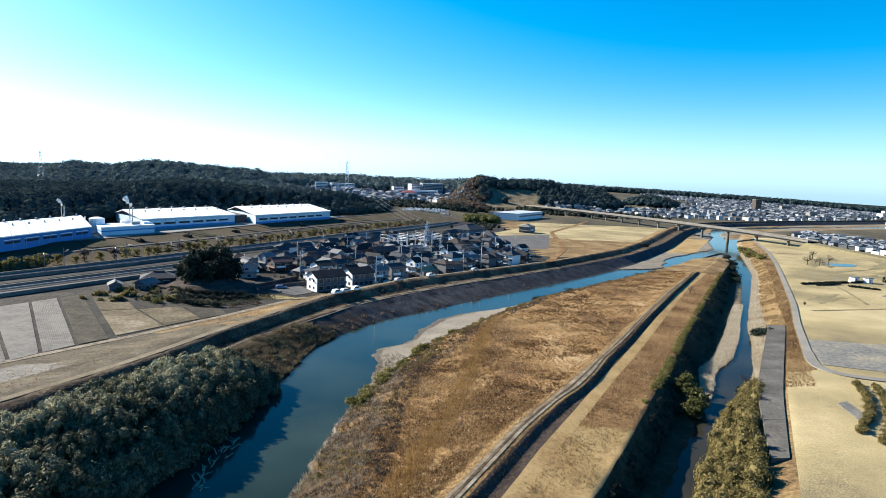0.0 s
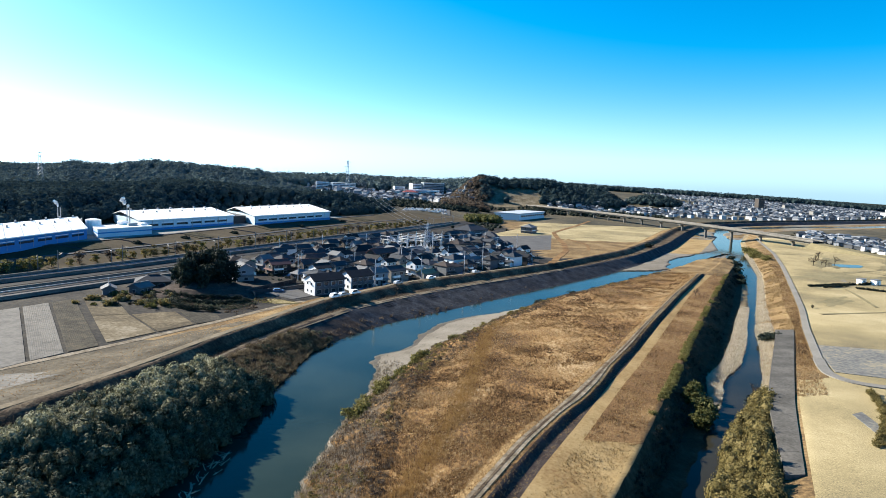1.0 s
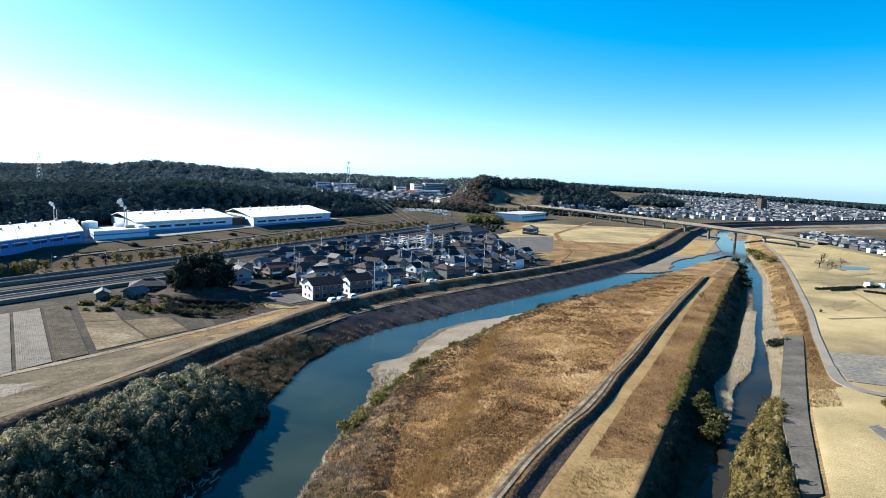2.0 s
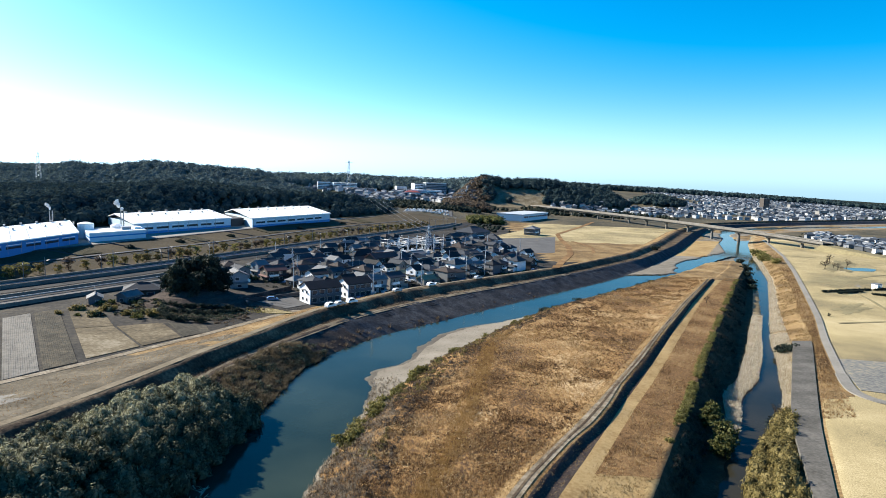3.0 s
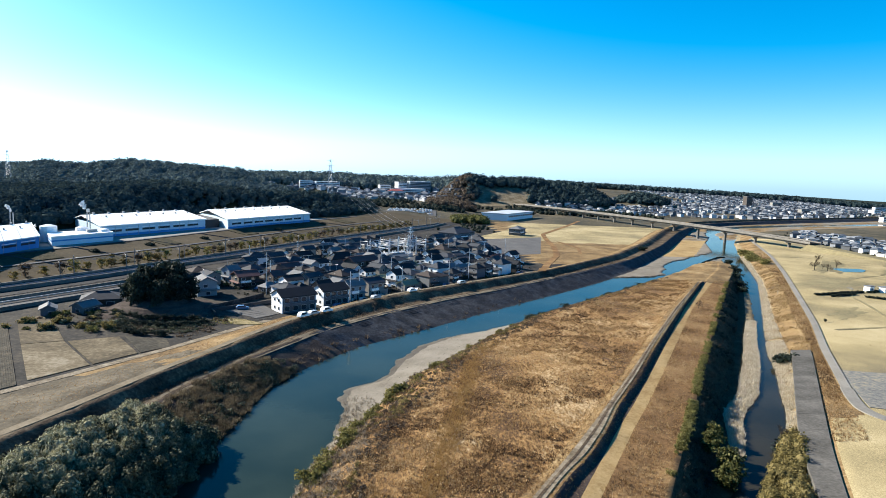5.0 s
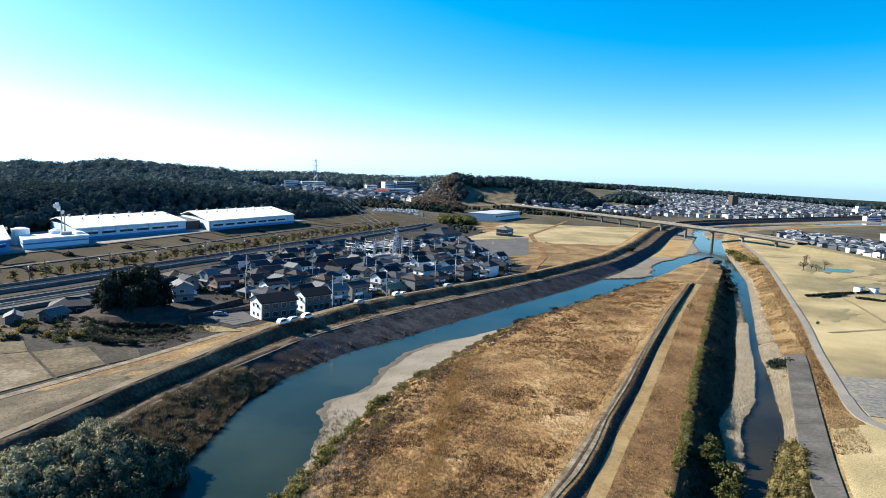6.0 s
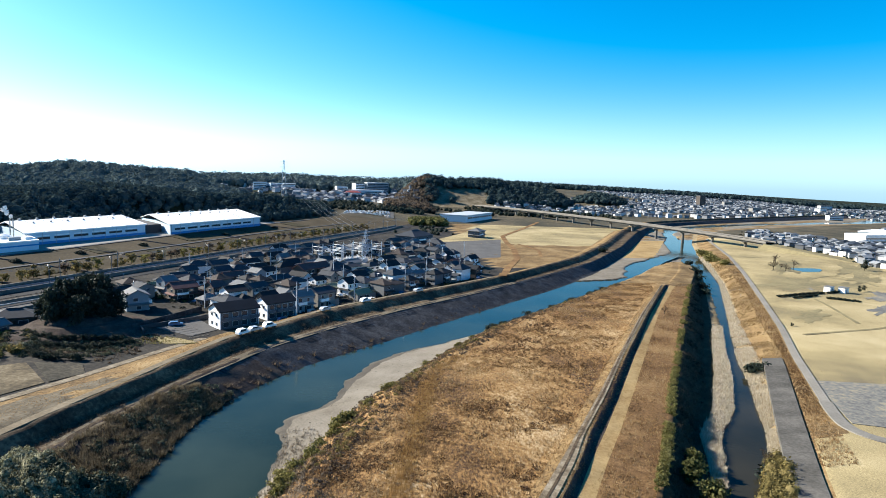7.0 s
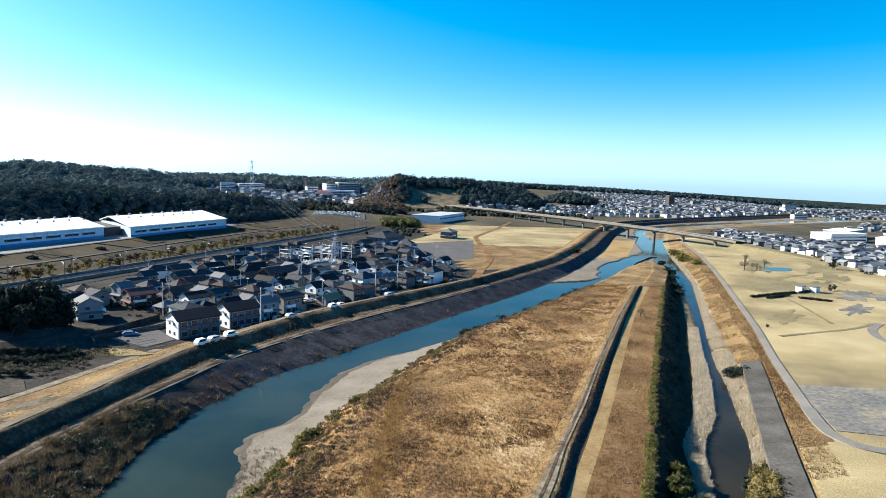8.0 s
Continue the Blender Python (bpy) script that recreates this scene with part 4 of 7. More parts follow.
# dark planted patches on the slope
for y, t0, t1, d in ((303, 0.10, 0.42, 13), (318, 0.58, 0.9, 12), (372, 0.08, 0.4, 12), (388, 0.55, 0.85, 11), (440, 0.08, 0.4, 14), (452, 0.55, 0.85, 12), (505, 0.1, 0.4, 15), (520, 0.56, 0.85, 12), (566, 0.1, 0.4, 14), (590, 0.55, 0.85, 14)):
    f0, f1 = slope(t0), slope(t1)
    rect("slope_patch", [(float(f0(y)), y), (float(f1(y - 6)), y - 6), (float(f1(y - 6 + d)), y - 6 + d), (float(f0(y + d)), y + d)], M["scrub"], "dark flat planted bed on the grassy slope", "patch", 0.25)

# ---- warehouses ----
def placed(v, o, u, w, z):
    v = np.asarray(v, float)
    return np.stack([o[0] + v[:, 0] * u[0] + v[:, 1] * w[0], o[1] + v[:, 0] * u[1] + v[:, 1] * w[1], z + v[:, 2]], 1)


def warehouse(label, o, u, length, w, depth, h, blue):
    """A long hall: o front corner, u unit way along the front, w unit way back."""
    z = 7.5
    ob = empty("warehouse", label, "warehouse", "warehouses on the terrace")

    def piece(name, mat, build, text=""):
        s = Solid()
        build(s)
        s.v = [placed(v, o, u, w, z) for v in s.v]
        return s.make(name, mat, ob, text)
    piece("wall", M[blue], lambda s: s.box(0, length, 0, depth, -1, h))
    top = Solid()
    rise, ridge = depth * 0.05, depth * 0.7
    for k, (y0, y1) in enumerate(((-0.8, ridge), (ridge, depth + 0.8))):
        z0, z1 = (h, h + rise) if k == 0 else (h + rise, h)
        top.add([(-0.8, y0, z0 + 0.02), (length + 0.8, y0, z0 + 0.02), (length + 0.8, y1, z1 + 0.02), (-0.8, y1, z1 + 0.02), (-0.8, y0, z0 + 0.5), (length + 0.8, y0, z0 + 0.5), (length + 0.8, y1, z1 + 0.5), (-0.8, y1, z1 + 0.5)], BOX_F)
    top.v = [placed(v, o, u, w, z) for v in top.v]
    roof = top.make("roof", M["roof_white"], ob, "white sheet-metal roof")
    for x in np.arange(7, length - 3, 11.0):
        piece("roof_vent", M["steel"], lambda s, x=x: s.box(x, x + 1.4, ridge - 1, ridge + 1, h + rise + 0.3, h + rise + 1.5))
        piece("roof_vent", M["steel"], lambda s, x=x: s.box(x + 5, x + 6.2, ridge - 14, ridge - 12.5, h + rise * 0.68, h + rise * 0.68 + 1.5))
        piece("roof_seam", M["steel"], lambda s, x=x: s.add([(x + 3, -0.8, h + 0.5), (x + 3.35, -0.8, h + 0.5), (x + 3.35, ridge, h + rise + 0.5), (x + 3, ridge, h + rise + 0.5), (x + 3, -0.8, h + 0.62), (x + 3.35, -0.8, h + 0.62), (x + 3.35, ridge, h + rise + 0.62), (x + 3, ridge, h + rise + 0.62)], BOX_F))
    for x in np.arange(4, length - 10, 12.0):
        piece("window", M["glass"], lambda s, x=x: s.box(x, x + 9.5, -0.06, 0.0, h * 0.42, h * 0.62))
        piece("panel", M["white_paint"], lambda s, x=x: s.box(x, x + 9.5, -0.05, 0.0, h * 0.70, h * 0.76))
    piece("base_band", M["wall_deepblue"], lambda s: s.box(0, length, -0.07, 0.0, -1, h * 0.22))
    for x in np.arange(1, length, 8.0):
        piece("downpipe", M["steel"], lambda s, x=x: s.box(x, x + 0.2, -0.2, -0.07, 0, h))
    return ob


UL = (0.39, 0.92)
warehouse("long pale blue warehouse with a white metal roof", (-181.5, 373), UL, 80, (-0.66, 0.75), 62, 6.2, "wall_blue")
warehouse("pale blue warehouse with a white metal roof and loading bay", (-135.7, 449), UL, 98, (-0.57, 0.82), 70, 6.2, "wall_blue")
warehouse("blue warehouse with a white metal roof above the slope", (-190, 236), (0.055, 0.998), 88, (-0.6, 0.8), 60, 5.2, "wall_deepblue")
gap = Solid().box(0, 13, 4, 50, -1, 5.6)
gap.v = [placed(v, (-149, 447), UL, (-0.6, 0.8), 7.5) for v in gap.v]
gap = gap.make("loading_hall", M["dark_gap"])
tagged(gap, "dark recessed loading hall between two warehouses", "hall")
plant = empty("plant_building", "low white and blue plant building with roof tanks", "building")
for name, args, mat in (("wall", (0, 34, 0, 20, -1, 4.2), "wall_blue"), ("band", (-0.1, 34.1, -0.1, 20.1, 2.1, 2.8), "wall_deepblue"), ("parapet", (-0.2, 34.2, -0.2, 20.2, 4.2, 4.8), "white_paint"), ("roof_unit", (20, 26, 6, 10, 4.8, 6.3), "steel"), ("roof_unit", (28, 32, 5, 12, 4.8, 6.0), "white_paint")):
    s = Solid().box(*args)
    s.v = [placed(v, (-183, 330), (0.42, 0.907), (-0.6, 0.8), 7.5) for v in s.v]
    s.make(name, M[mat], plant)
for x, y, r, h in ((-196, 349, 4.0, 9.0), (-211, 350, 3.4, 7.0), (-186, 362, 3.2, 7.4)):
    t = empty("tank", "white round storage tank with a domed lid", "tank", "tanks beside the plant", pose(x, y, 7.5))
    Solid().tube((0, 0, -0.5), (0, 0, h - 1), r, r, 16).make("shell", M["white_paint"], t)
    Solid().tube((0, 0, h - 1), (0, 0, h - 0.2), r * 1.02, r * 0.35, 16).make("lid", M["roof_white"], t)
for x, y in ((-190, 376), (-222, 360)):
    c = empty("chimney", "thin twin steel chimney with pale steam", "chimney", "chimneys", pose(x, y, 7.5))
    for d in (-0.8, 0.8):
        Solid().tube((d, 0, -0.5), (d, 0, 13.5), 0.35, 0.3, 8).make("stack", M["steel"], c)


def plume(x, y, z, s, seed):
    """A small torn puff of steam standing over a chimney."""
    r = np.random.default_rng(seed)
    p = np.array([(x - 0.9 * k * s + r.normal(0, 0.3), y + r.normal(0, 0.3), z + (1.0 + 1.1 * k) * s) for k in range(6)])
    ob = scatter("steam_plume", [leafball(770 + k, 40, 0.5, 0.9) for k in range(2)], p, np.linspace(0.8, 1.5, 6) * s, M["roof_white"], seed=seed)
    del ob["kind"]
    tagged(ob, "small white puff of steam above a chimney", "steam")


plume(-190, 376, 21.0, 0.85, 4)
plume(-222, 360, 21.0, 0.55, 5)


# ---- houses ----
WALLS = [plain("wall_cream", (0.17, 0.168, 0.16), 0.85, vary=0.1), plain("wall_white", (0.60, 0.62, 0.64), 0.85, vary=0.08), plain("wall_grey", (0.075, 0.085, 0.10), 0.85), plain("wall_brown", (0.05, 0.042, 0.037), 0.85), plain("wall_stone", (0.08, 0.09, 0.10), 0.85), plain("wall_paleblue", (0.173, 0.216, 0.250), 0.85)]
ROOFS = [plain("roof_charcoal", (0.015, 0.0175, 0.021), 0.8, spec=0.15, vary=0.3, scale=0.4), plain("roof_slate", (0.034, 0.040, 0.049), 0.8, spec=0.15, vary=0.3, scale=0.4), plain("roof_brown", (0.036, 0.029, 0.027), 0.8, spec=0.15, vary=0.3, scale=0.4), plain("roof_grey", (0.12, 0.127, 0.134), 0.8, spec=0.15, vary=0.2, scale=0.4), plain("roof_red", (0.095, 0.05, 0.048), 0.8, spec=0.15, vary=0.2, scale=0.4), plain("roof_green", (0.156, 0.174, 0.114), 0.8, spec=0.15, vary=0.2, scale=0.4), plain("roof_blue", (0.06, 0.102, 0.162), 0.8, spec=0.15, vary=0.2, scale=0.4)]


def gable_roof(w, d, z, pitch, eave, thick=0.28):
    """Two sloping slabs with the ridge along x."""
    s = Solid()
    rise = (d / 2 + eave) * pitch
    for sg in (-1, 1):
        y0, y1 = sg * (d / 2 + eave), 0
        z0, z1 = z - eave * pitch, z - eave * pitch + rise
        a = [(-w / 2 - eave, y0, z0), (w / 2 + eave, y0, z0), (w / 2 + eave, y1, z1), (-w / 2 - eave, y1, z1)]
        s.add(a + [(x, y, h + thick) for x, y, h in a], BOX_F)
    return s


def hip_roof(w, d, z, pitch, eave, thick=0.25):
    s = Solid()
    W, D = w / 2 + eave, d / 2 + eave
    k = max(0.3, W - D)
    rise = D * pitch
    b = [(-W, -D, z), (W, -D, z), (W, D, z), (-W, D, z), (-W, -D, z + thick), (W, -D, z + thick), (W, D, z + thick), (-W, D, z + thick), (-k, 0, z + thick + rise), (k, 0, z + thick + rise)]
    s.add(b, [(0, 3, 2, 1), (0, 1, 5, 4), (1, 2, 6, 5), (2, 3, 7, 6), (3, 0, 4, 7), (4, 5, 9, 8), (6, 7, 8, 9)], [(5, 6, 9), (7, 4, 8)])
    return s


def gable_wall(w, d, h, pitch):
    s = Solid().box(-w / 2, w / 2, -d / 2, d / 2, -0.6, h)
    r = d / 2 * pitch
    for sg in (-1, 1):
        x = sg * (w / 2)
        s.add([(x, -d / 2, h), (x, d / 2, h), (x, 0, h + r), (x - sg * 0.2, -d / 2, h), (x - sg * 0.2, d / 2, h), (x - sg * 0.2, 0, h + r)], [(0, 1, 4, 3), (1, 2, 5, 4), (2, 0, 3, 5)], [(0, 1, 2), (3, 5, 4)])
    return s


def window(parent, x, y, z, w, h, face):
    """face: 'x' or 'y', the way its normal points, with its sign in w's place along it."""
    s, p = Solid(), Solid()
    axis, sg = face
    if axis == "y":
        s.box(x - w / 2 - 0.08, x + w / 2 + 0.08, min(y, y + sg * 0.08), max(y, y + sg * 0.08), z - 0.08, z + h + 0.08)
        p.box(x - w / 2, x + w / 2, min(y, y + sg * 0.1), max(y, y + sg * 0.1), z, z + h)
    else:
        s.box(min(x, x + sg * 0.08), max(x, x + sg * 0.08), y - w / 2 - 0.08, y + w / 2 + 0.08, z - 0.08, z + h + 0.08)
        p.box(min(x, x + sg * 0.1), max(x, x + sg * 0.1), y - w / 2, y + w / 2, z, z + h)
    f = s.make("window", M["galvanised"], parent)
    p.make("pane", M["glass"], f)


def house(label, w, d, floors, wall, roof, hip, seed, annex=True, group="houses of the village"):
    g = np.random.default_rng(seed)
    ob = empty("house", label, "house", group)
    h = 2.85 * floors
    pitch = g.uniform(0.38, 0.52)
    (Solid().box(-w / 2, w / 2, -d / 2, d / 2, -0.6, h) if hip else gable_wall(w, d, h, pitch)).make("wall", wall, ob)
    (hip_roof(w, d, h, pitch, 0.7) if hip else gable_roof(w, d, h, pitch, 0.6)).make("roof", roof, ob)
    top = h + (d / 2 + (0.7 if hip else 0)) * pitch + 0.3
    k = w / 2 - d / 2 if hip else w / 2 + 0.6
    Solid().box(-max(k, 0.4), max(k, 0.4), -0.16, 0.16, top - 0.12, top + 0.14).make("ridge", roof, ob)
    for f in range(floors):
        for x in (-w * 0.27, w * 0.2):
            window(ob, x + g.uniform(-0.3, 0.3), -d / 2, 0.9 + 2.85 * f, g.choice((1.7, 2.4, 1.2)), 1.2, ("y", -1))
        window(ob, -w / 2, g.uniform(-1, 1), 0.9 + 2.85 * f, 1.5, 1.1, ("x", -1))
        window(ob, w / 2, g.uniform(-1, 1), 0.9 + 2.85 * f, 1.5, 1.1, ("x", 1))
    Solid().box(-0.1, 0.9, -d / 2 - 0.07, -d / 2, -0.1, 2.0).make("door", M["bark"], ob)
    if floors == 2:
        b = Solid().box(-w * 0.42, w * 0.05, -d / 2 - 1.2, -d / 2, 2.7, 2.85)
        b.box(-w * 0.42, w * 0.05, -d / 2 - 1.2, -d / 2 - 1.1, 2.85, 3.7).box(-w * 0.42, -w * 0.42 + 0.1, -d / 2 - 1.1, -d / 2, 2.85, 3.7).box(w * 0.05 - 0.1, w * 0.05, -d / 2 - 1.1, -d / 2, 2.85, 3.7)
        b.make("balcony", M["white_paint"], ob)
    if floors == 2 and seed % 3:
        skirt = Solid()
        for sx, sy in ((0, -1), (1, 0), (-1, 0)):
            if sy:
                a = [(-w / 2 - 1.0, -d / 2 - 1.1, 2.45), (w / 2 + 1.0, -d / 2 - 1.1, 2.45), (w / 2, -d / 2, 2.95), (-w / 2, -d / 2, 2.95)]
            else:
                a = [(sx * w / 2, -d / 2, 2.95), (sx * (w / 2 + 1.0), -d / 2 - 1.1, 2.45), (sx * (w / 2 + 1.0), d / 2, 2.45), (sx * w / 2, d / 2, 2.95)]
            skirt.add(a + [(x, y, z + 0.16) for x, y, z in a], BOX_F)
        skirt.make("lower_roof", roof, ob)
    for k in range(int(g.integers(1, 3))):
        x = g.uniform(-w * 0.4, w * 0.4)
        Solid().box(x, x + 0.85, -d / 2 - 0.5, -d / 2 - 0.15, -0.1, 0.7).make("cooler_unit", M["white_paint"], ob)
    if seed % 2:
        Solid().tube((w * 0.3, 0, h), (w * 0.3, 0, top + 2.2), 0.05, sides=4).tube((w * 0.3 - 0.8, 0, top + 2.0), (w * 0.3 + 0.8, 0, top + 2.0), 0.04, sides=4).make("aerial", M["galvanised"], ob)
    if annex:
        Solid().box(w / 2, w / 2 + 3.2, -d / 2 + 0.4, d / 2 - 1.2, -0.6, 2.6).make("annex_wall", wall, ob)
        a = [(w / 2, -d / 2, 3.5), (w / 2 + 3.8, -d / 2, 2.5), (w / 2 + 3.8, d / 2 - 0.8, 2.5), (w / 2, d / 2 - 0.8, 3.5)]
        Solid().add(a + [(x, y, z + 0.2) for x, y, z in a], BOX_F).make("annex_roof", roof, ob)
    return ob


STYLES = [("dark-roofed white two-storey house with a balcony", 9.5, 7.5, 2, 1, 0, False), ("charcoal-tiled grey two-storey house among its neighbours", 9, 7, 2, 2, 0, True), ("slate-roofed cream two-storey house in the village", 10, 7.5, 2, 0, 1, False),
          ("brown-roofed beige two-storey house in the village", 9, 8, 2, 4, 2, True), ("dark-tiled white house with a broad hipped roof", 11, 8, 2, 1, 1, True), ("low old house with a grey tiled roof", 11, 7.5, 1, 3, 3, True),
          ("red-roofed brown two-storey timbered house", 9.5, 8, 2, 3, 4, False), ("grey-roofed pale blue two-storey house", 9, 7, 2, 5, 3, False), ("small green-roofed house in the village", 9, 7, 1, 0, 5, False),
          ("charcoal-roofed brown two-storey house in the village", 10, 8, 2, 3, 0, False), ("low dark-tiled house with cream walls", 10, 7, 1, 0, 0, True)]
made = [house(t, w, d, f, WALLS[a], ROOFS[b], hp, 100 + k, k % 2 == 0) for k, (t, w, d, f, a, b, hp) in enumerate(STYLES)]
g = np.random.default_rng(11)
placed_at, used = [], 0
blocked = [(-47, 238, 13), (-34, 250, 12), (-58, 234, 9), (-81, 259, 12), (-8, 405, 14), (-17, 386, 25), (24, 500, 26), (79, 556, 12)]
for j in range(32):
    for i in range(-5, 19):
        s, q = j * 9.9 + g.normal(0, 1.1), i * 9.3 + g.normal(0, 0.9)
        x, y = -86 + 0.66 * s - 0.75 * q, 236 + 0.75 * s + 0.66 * q
        if y > 455 + 0.3 * x or x > float(lane(y)) - 4.5 or x < float(rail_near(y)) + float(np.interp(y, (200, 300, 420), (35, 27, 15))) or any((x - a) ** 2 + (y - b) ** 2 < r * r for a, b, r in blocked):
            continue
        if y < 258 or x < -70 and y < 262 or x > float(np.interp(y, (300, 335, 385, 410, 460), (30, 47, 56, 45, 36))):
            continue
        if g.random() < 0.1:
            continue
        turn = 49 + g.choice((0, 0, 90, 180)) + g.normal(0, 5)
        m = pose(x, y, ground_z(x, y) + 0.05, 0, 0, turn) @ Matrix.Diagonal((g.uniform(0.56, 0.98), g.uniform(0.6, 0.92), g.uniform(0.68, 1.0), 1))
        if used < len(made):
            made[used].matrix_basis = m
        else:
            copy_thing(made[int(g.choice(len(made), p=[0.19, 0.09, 0.14, 0.07, 0.16, 0.07, 0.04, 0.11, 0.04, 0.03, 0.06]))], pose(0, 0, 0)).matrix_basis = m
        used += 1
        placed_at.append((x, y))


def apartment(label, m, w, d):
    ob = empty("apartment_house", label, "house", "white gabled apartment houses", m)
    h, pitch = 5.6, 0.5
    gable_wall(w, d, h, pitch).make("wall", WALLS[1], ob)
    gable_roof(w, d, h, pitch, 0.45).make("roof", ROOFS[0], ob, "black tiled roof")
    # grey sheet over the white wall stands for shade on this side
    Solid().box(-w / 2 + 0.3, w / 2 - 0.3, -d / 2 - 0.04, -d / 2, -0.4, h - 0.3).make("facade", WALLS[2], ob, "long front in a grey that carries its shade")
    for f in range(2):
        for x in np.linspace(-w / 2 + 1.8, w / 2 - 1.8, 4):
            window(ob, x, -d / 2 - 0.04, 0.7 + 2.8 * f, 1.8, 1.5, ("y", -1))
        for y in (-1.5, 1.5):
            window(ob, -w / 2, y, 1.0 + 2.8 * f, 0.9, 0.9, ("x", -1))
    for x in np.linspace(-w / 2 + 1.8, w / 2 - 1.8, 4):
        b = Solid().box(x - 1.5, x + 1.5, -d / 2 - 1.0, -d / 2, 2.6, 2.75).box(x - 1.5, x + 1.5, -d / 2 - 1.0, -d / 2 - 0.93, 2.75, 3.6)
        b.make("balcony", WALLS[2], ob)
    Solid().box(-w / 2 - 1.2, -w / 2, -0.7, 0.7, 5.0, 5.15).make("canopy", M["steel"], ob)
    return ob


A = math.degrees(math.atan2(0.61, 0.79))
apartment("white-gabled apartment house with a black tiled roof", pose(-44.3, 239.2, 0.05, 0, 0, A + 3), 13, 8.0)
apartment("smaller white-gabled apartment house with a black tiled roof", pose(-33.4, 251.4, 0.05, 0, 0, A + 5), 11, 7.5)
blue = house("pale blue house with a light metal roof", 8, 7, 2, WALLS[5], ROOFS[3], False, 77, False)
blue.matrix_basis = pose(-82.5, 259, 0.05, 0, 0, 122)
old = [house("old farmhouse with a dark tiled roof behind shrubs", 12, 8, 1, WALLS[3], ROOFS[1], True, 78, False), house("small shed with a bright blue-grey roof", 5, 4, 1, WALLS[2], ROOFS[3], False, 79, False), house("low farm shed with a weathered roof", 6, 5, 1, WALLS[4], ROOFS[3], False, 80, False)]
for ob, m in zip(old, (pose(-109, 236, 0.05, 0, 0, 25), pose(-117, 219, 0.05, 0, 0, 120), pose(-108, 224, 0.05, 0, 0, 70))):
    ob.matrix_basis = m

rect("parking_lot", [(-66, 233), (-57, 245), (-47.5, 232), (-53, 224)], M["lot_grey"], "small asphalt car park beside the apartments", "parking lot", 0.14)
for k in range(6):
    x, y = -56.5 + k * 1.6, 236.0 - k * 2.0
    rect("bay_line", [(x, y), (x + 0.1, y - 0.1), (x - 4.2, y - 4.2), (x - 4.3, y - 4.1)], M["field_grey"], "white painted parking bay line", "marking", 0.2, 0.05)
wall = Solid()
for a, b in (((-70, 231), (-52, 250)), ((-70, 231), (-67, 226))):
    a, b = np.array(a, float), np.array(b, float)
    n = np.array([-(b - a)[1], (b - a)[0]]) / np.linalg.norm(b - a) * 0.12
    c = [a - n, b - n, b + n, a + n]
    wall.add([(*p, -0.2) for p in c] + [(*p, 1.5) for p in c], BOX_F)
tagged(wall.make("boundary_wall", M["dark_gap"]), "dark low boundary wall round the car park", "wall")

PAINTS = [plain("car_white", (0.75, 0.75, 0.74), 0.25, 0.0, 0.03), plain("car_silver", (0.45, 0.46, 0.47), 0.3, 0.4, 0.03), plain("car_blue", (0.08, 0.14, 0.24), 0.25, 0.1, 0.03)]


def car(label, paint, m, tall=0.0):
    ob = empty("car", label, "car", "parked cars", m)
    b = Solid()
    prof = [(-2.1, 0.35), (2.1, 0.35), (2.15, 0.75), (1.25, 0.95), (0.6, 1.42 + tall), (-1.4, 1.46 + tall), (-2.05, 0.95)]
    v = [(x, -0.83, z) for x, z in prof] + [(x, 0.83, z) for x, z in prof]
    k = len(prof)
    b.add(v, [(i, (i + 1) % k, (i + 1) % k + k, i + k) for i in range(k)], [(0, i + 1, i) for i in range(1, k - 1)] + [(k, k + i, k + i + 1) for i in range(1, k - 1)])
    b.make("body", paint, ob)
    Solid().add([(1.22, -0.7, 0.98), (0.66, -0.66, 1.38 + tall), (0.66, 0.66, 1.38 + tall), (1.22, 0.7, 0.98)] , [(0, 1, 2, 3)]).make("windscreen", M["glass"], ob)
    for sg in (-1, 1):
        Solid().box(-1.5, 0.55, min(sg * 0.83, sg * 0.85), max(sg * 0.83, sg * 0.85), 0.98, 1.34 + tall).make("side_window", M["glass"], ob)
    for x in (-1.3, 1.35):
        for y in (-0.75, 0.75):
            Solid().tube((x, y - 0.1, 0.31), (x, y + 0.1, 0.31), 0.31, sides=10).make("wheel", M["tyre"], ob)
    return ob


for y, d, p, tall, turn in ((217.5, 0.4, 0, 0.3, 55), (221.5, 0.5, 1, 0.0, 50), (226.0, 0.8, 0, 0.25, 47), (250, 0.6, 1, 0.0, 50), (266, 0.4, 0, 0.1, 47), (288, 0.4, 1, 0.0, 45)):
    x = float(levee(y)) + d
    car(("white van", "silver hatchback", "blue car")[p] + " parked on the gravel levee road", PAINTS[p], pose(x, y, ground_z(x, y) + 0.12, 0, 0, turn), tall)
car("dark blue car standing in the small car park", PAINTS[2], pose(-61.5, 236.5, 0.16, 0, 0, 20))
car("dark car parked beside the apartment house", PAINTS[2], pose(-29.5, 244.5, 0.1, 0, 0, 42))

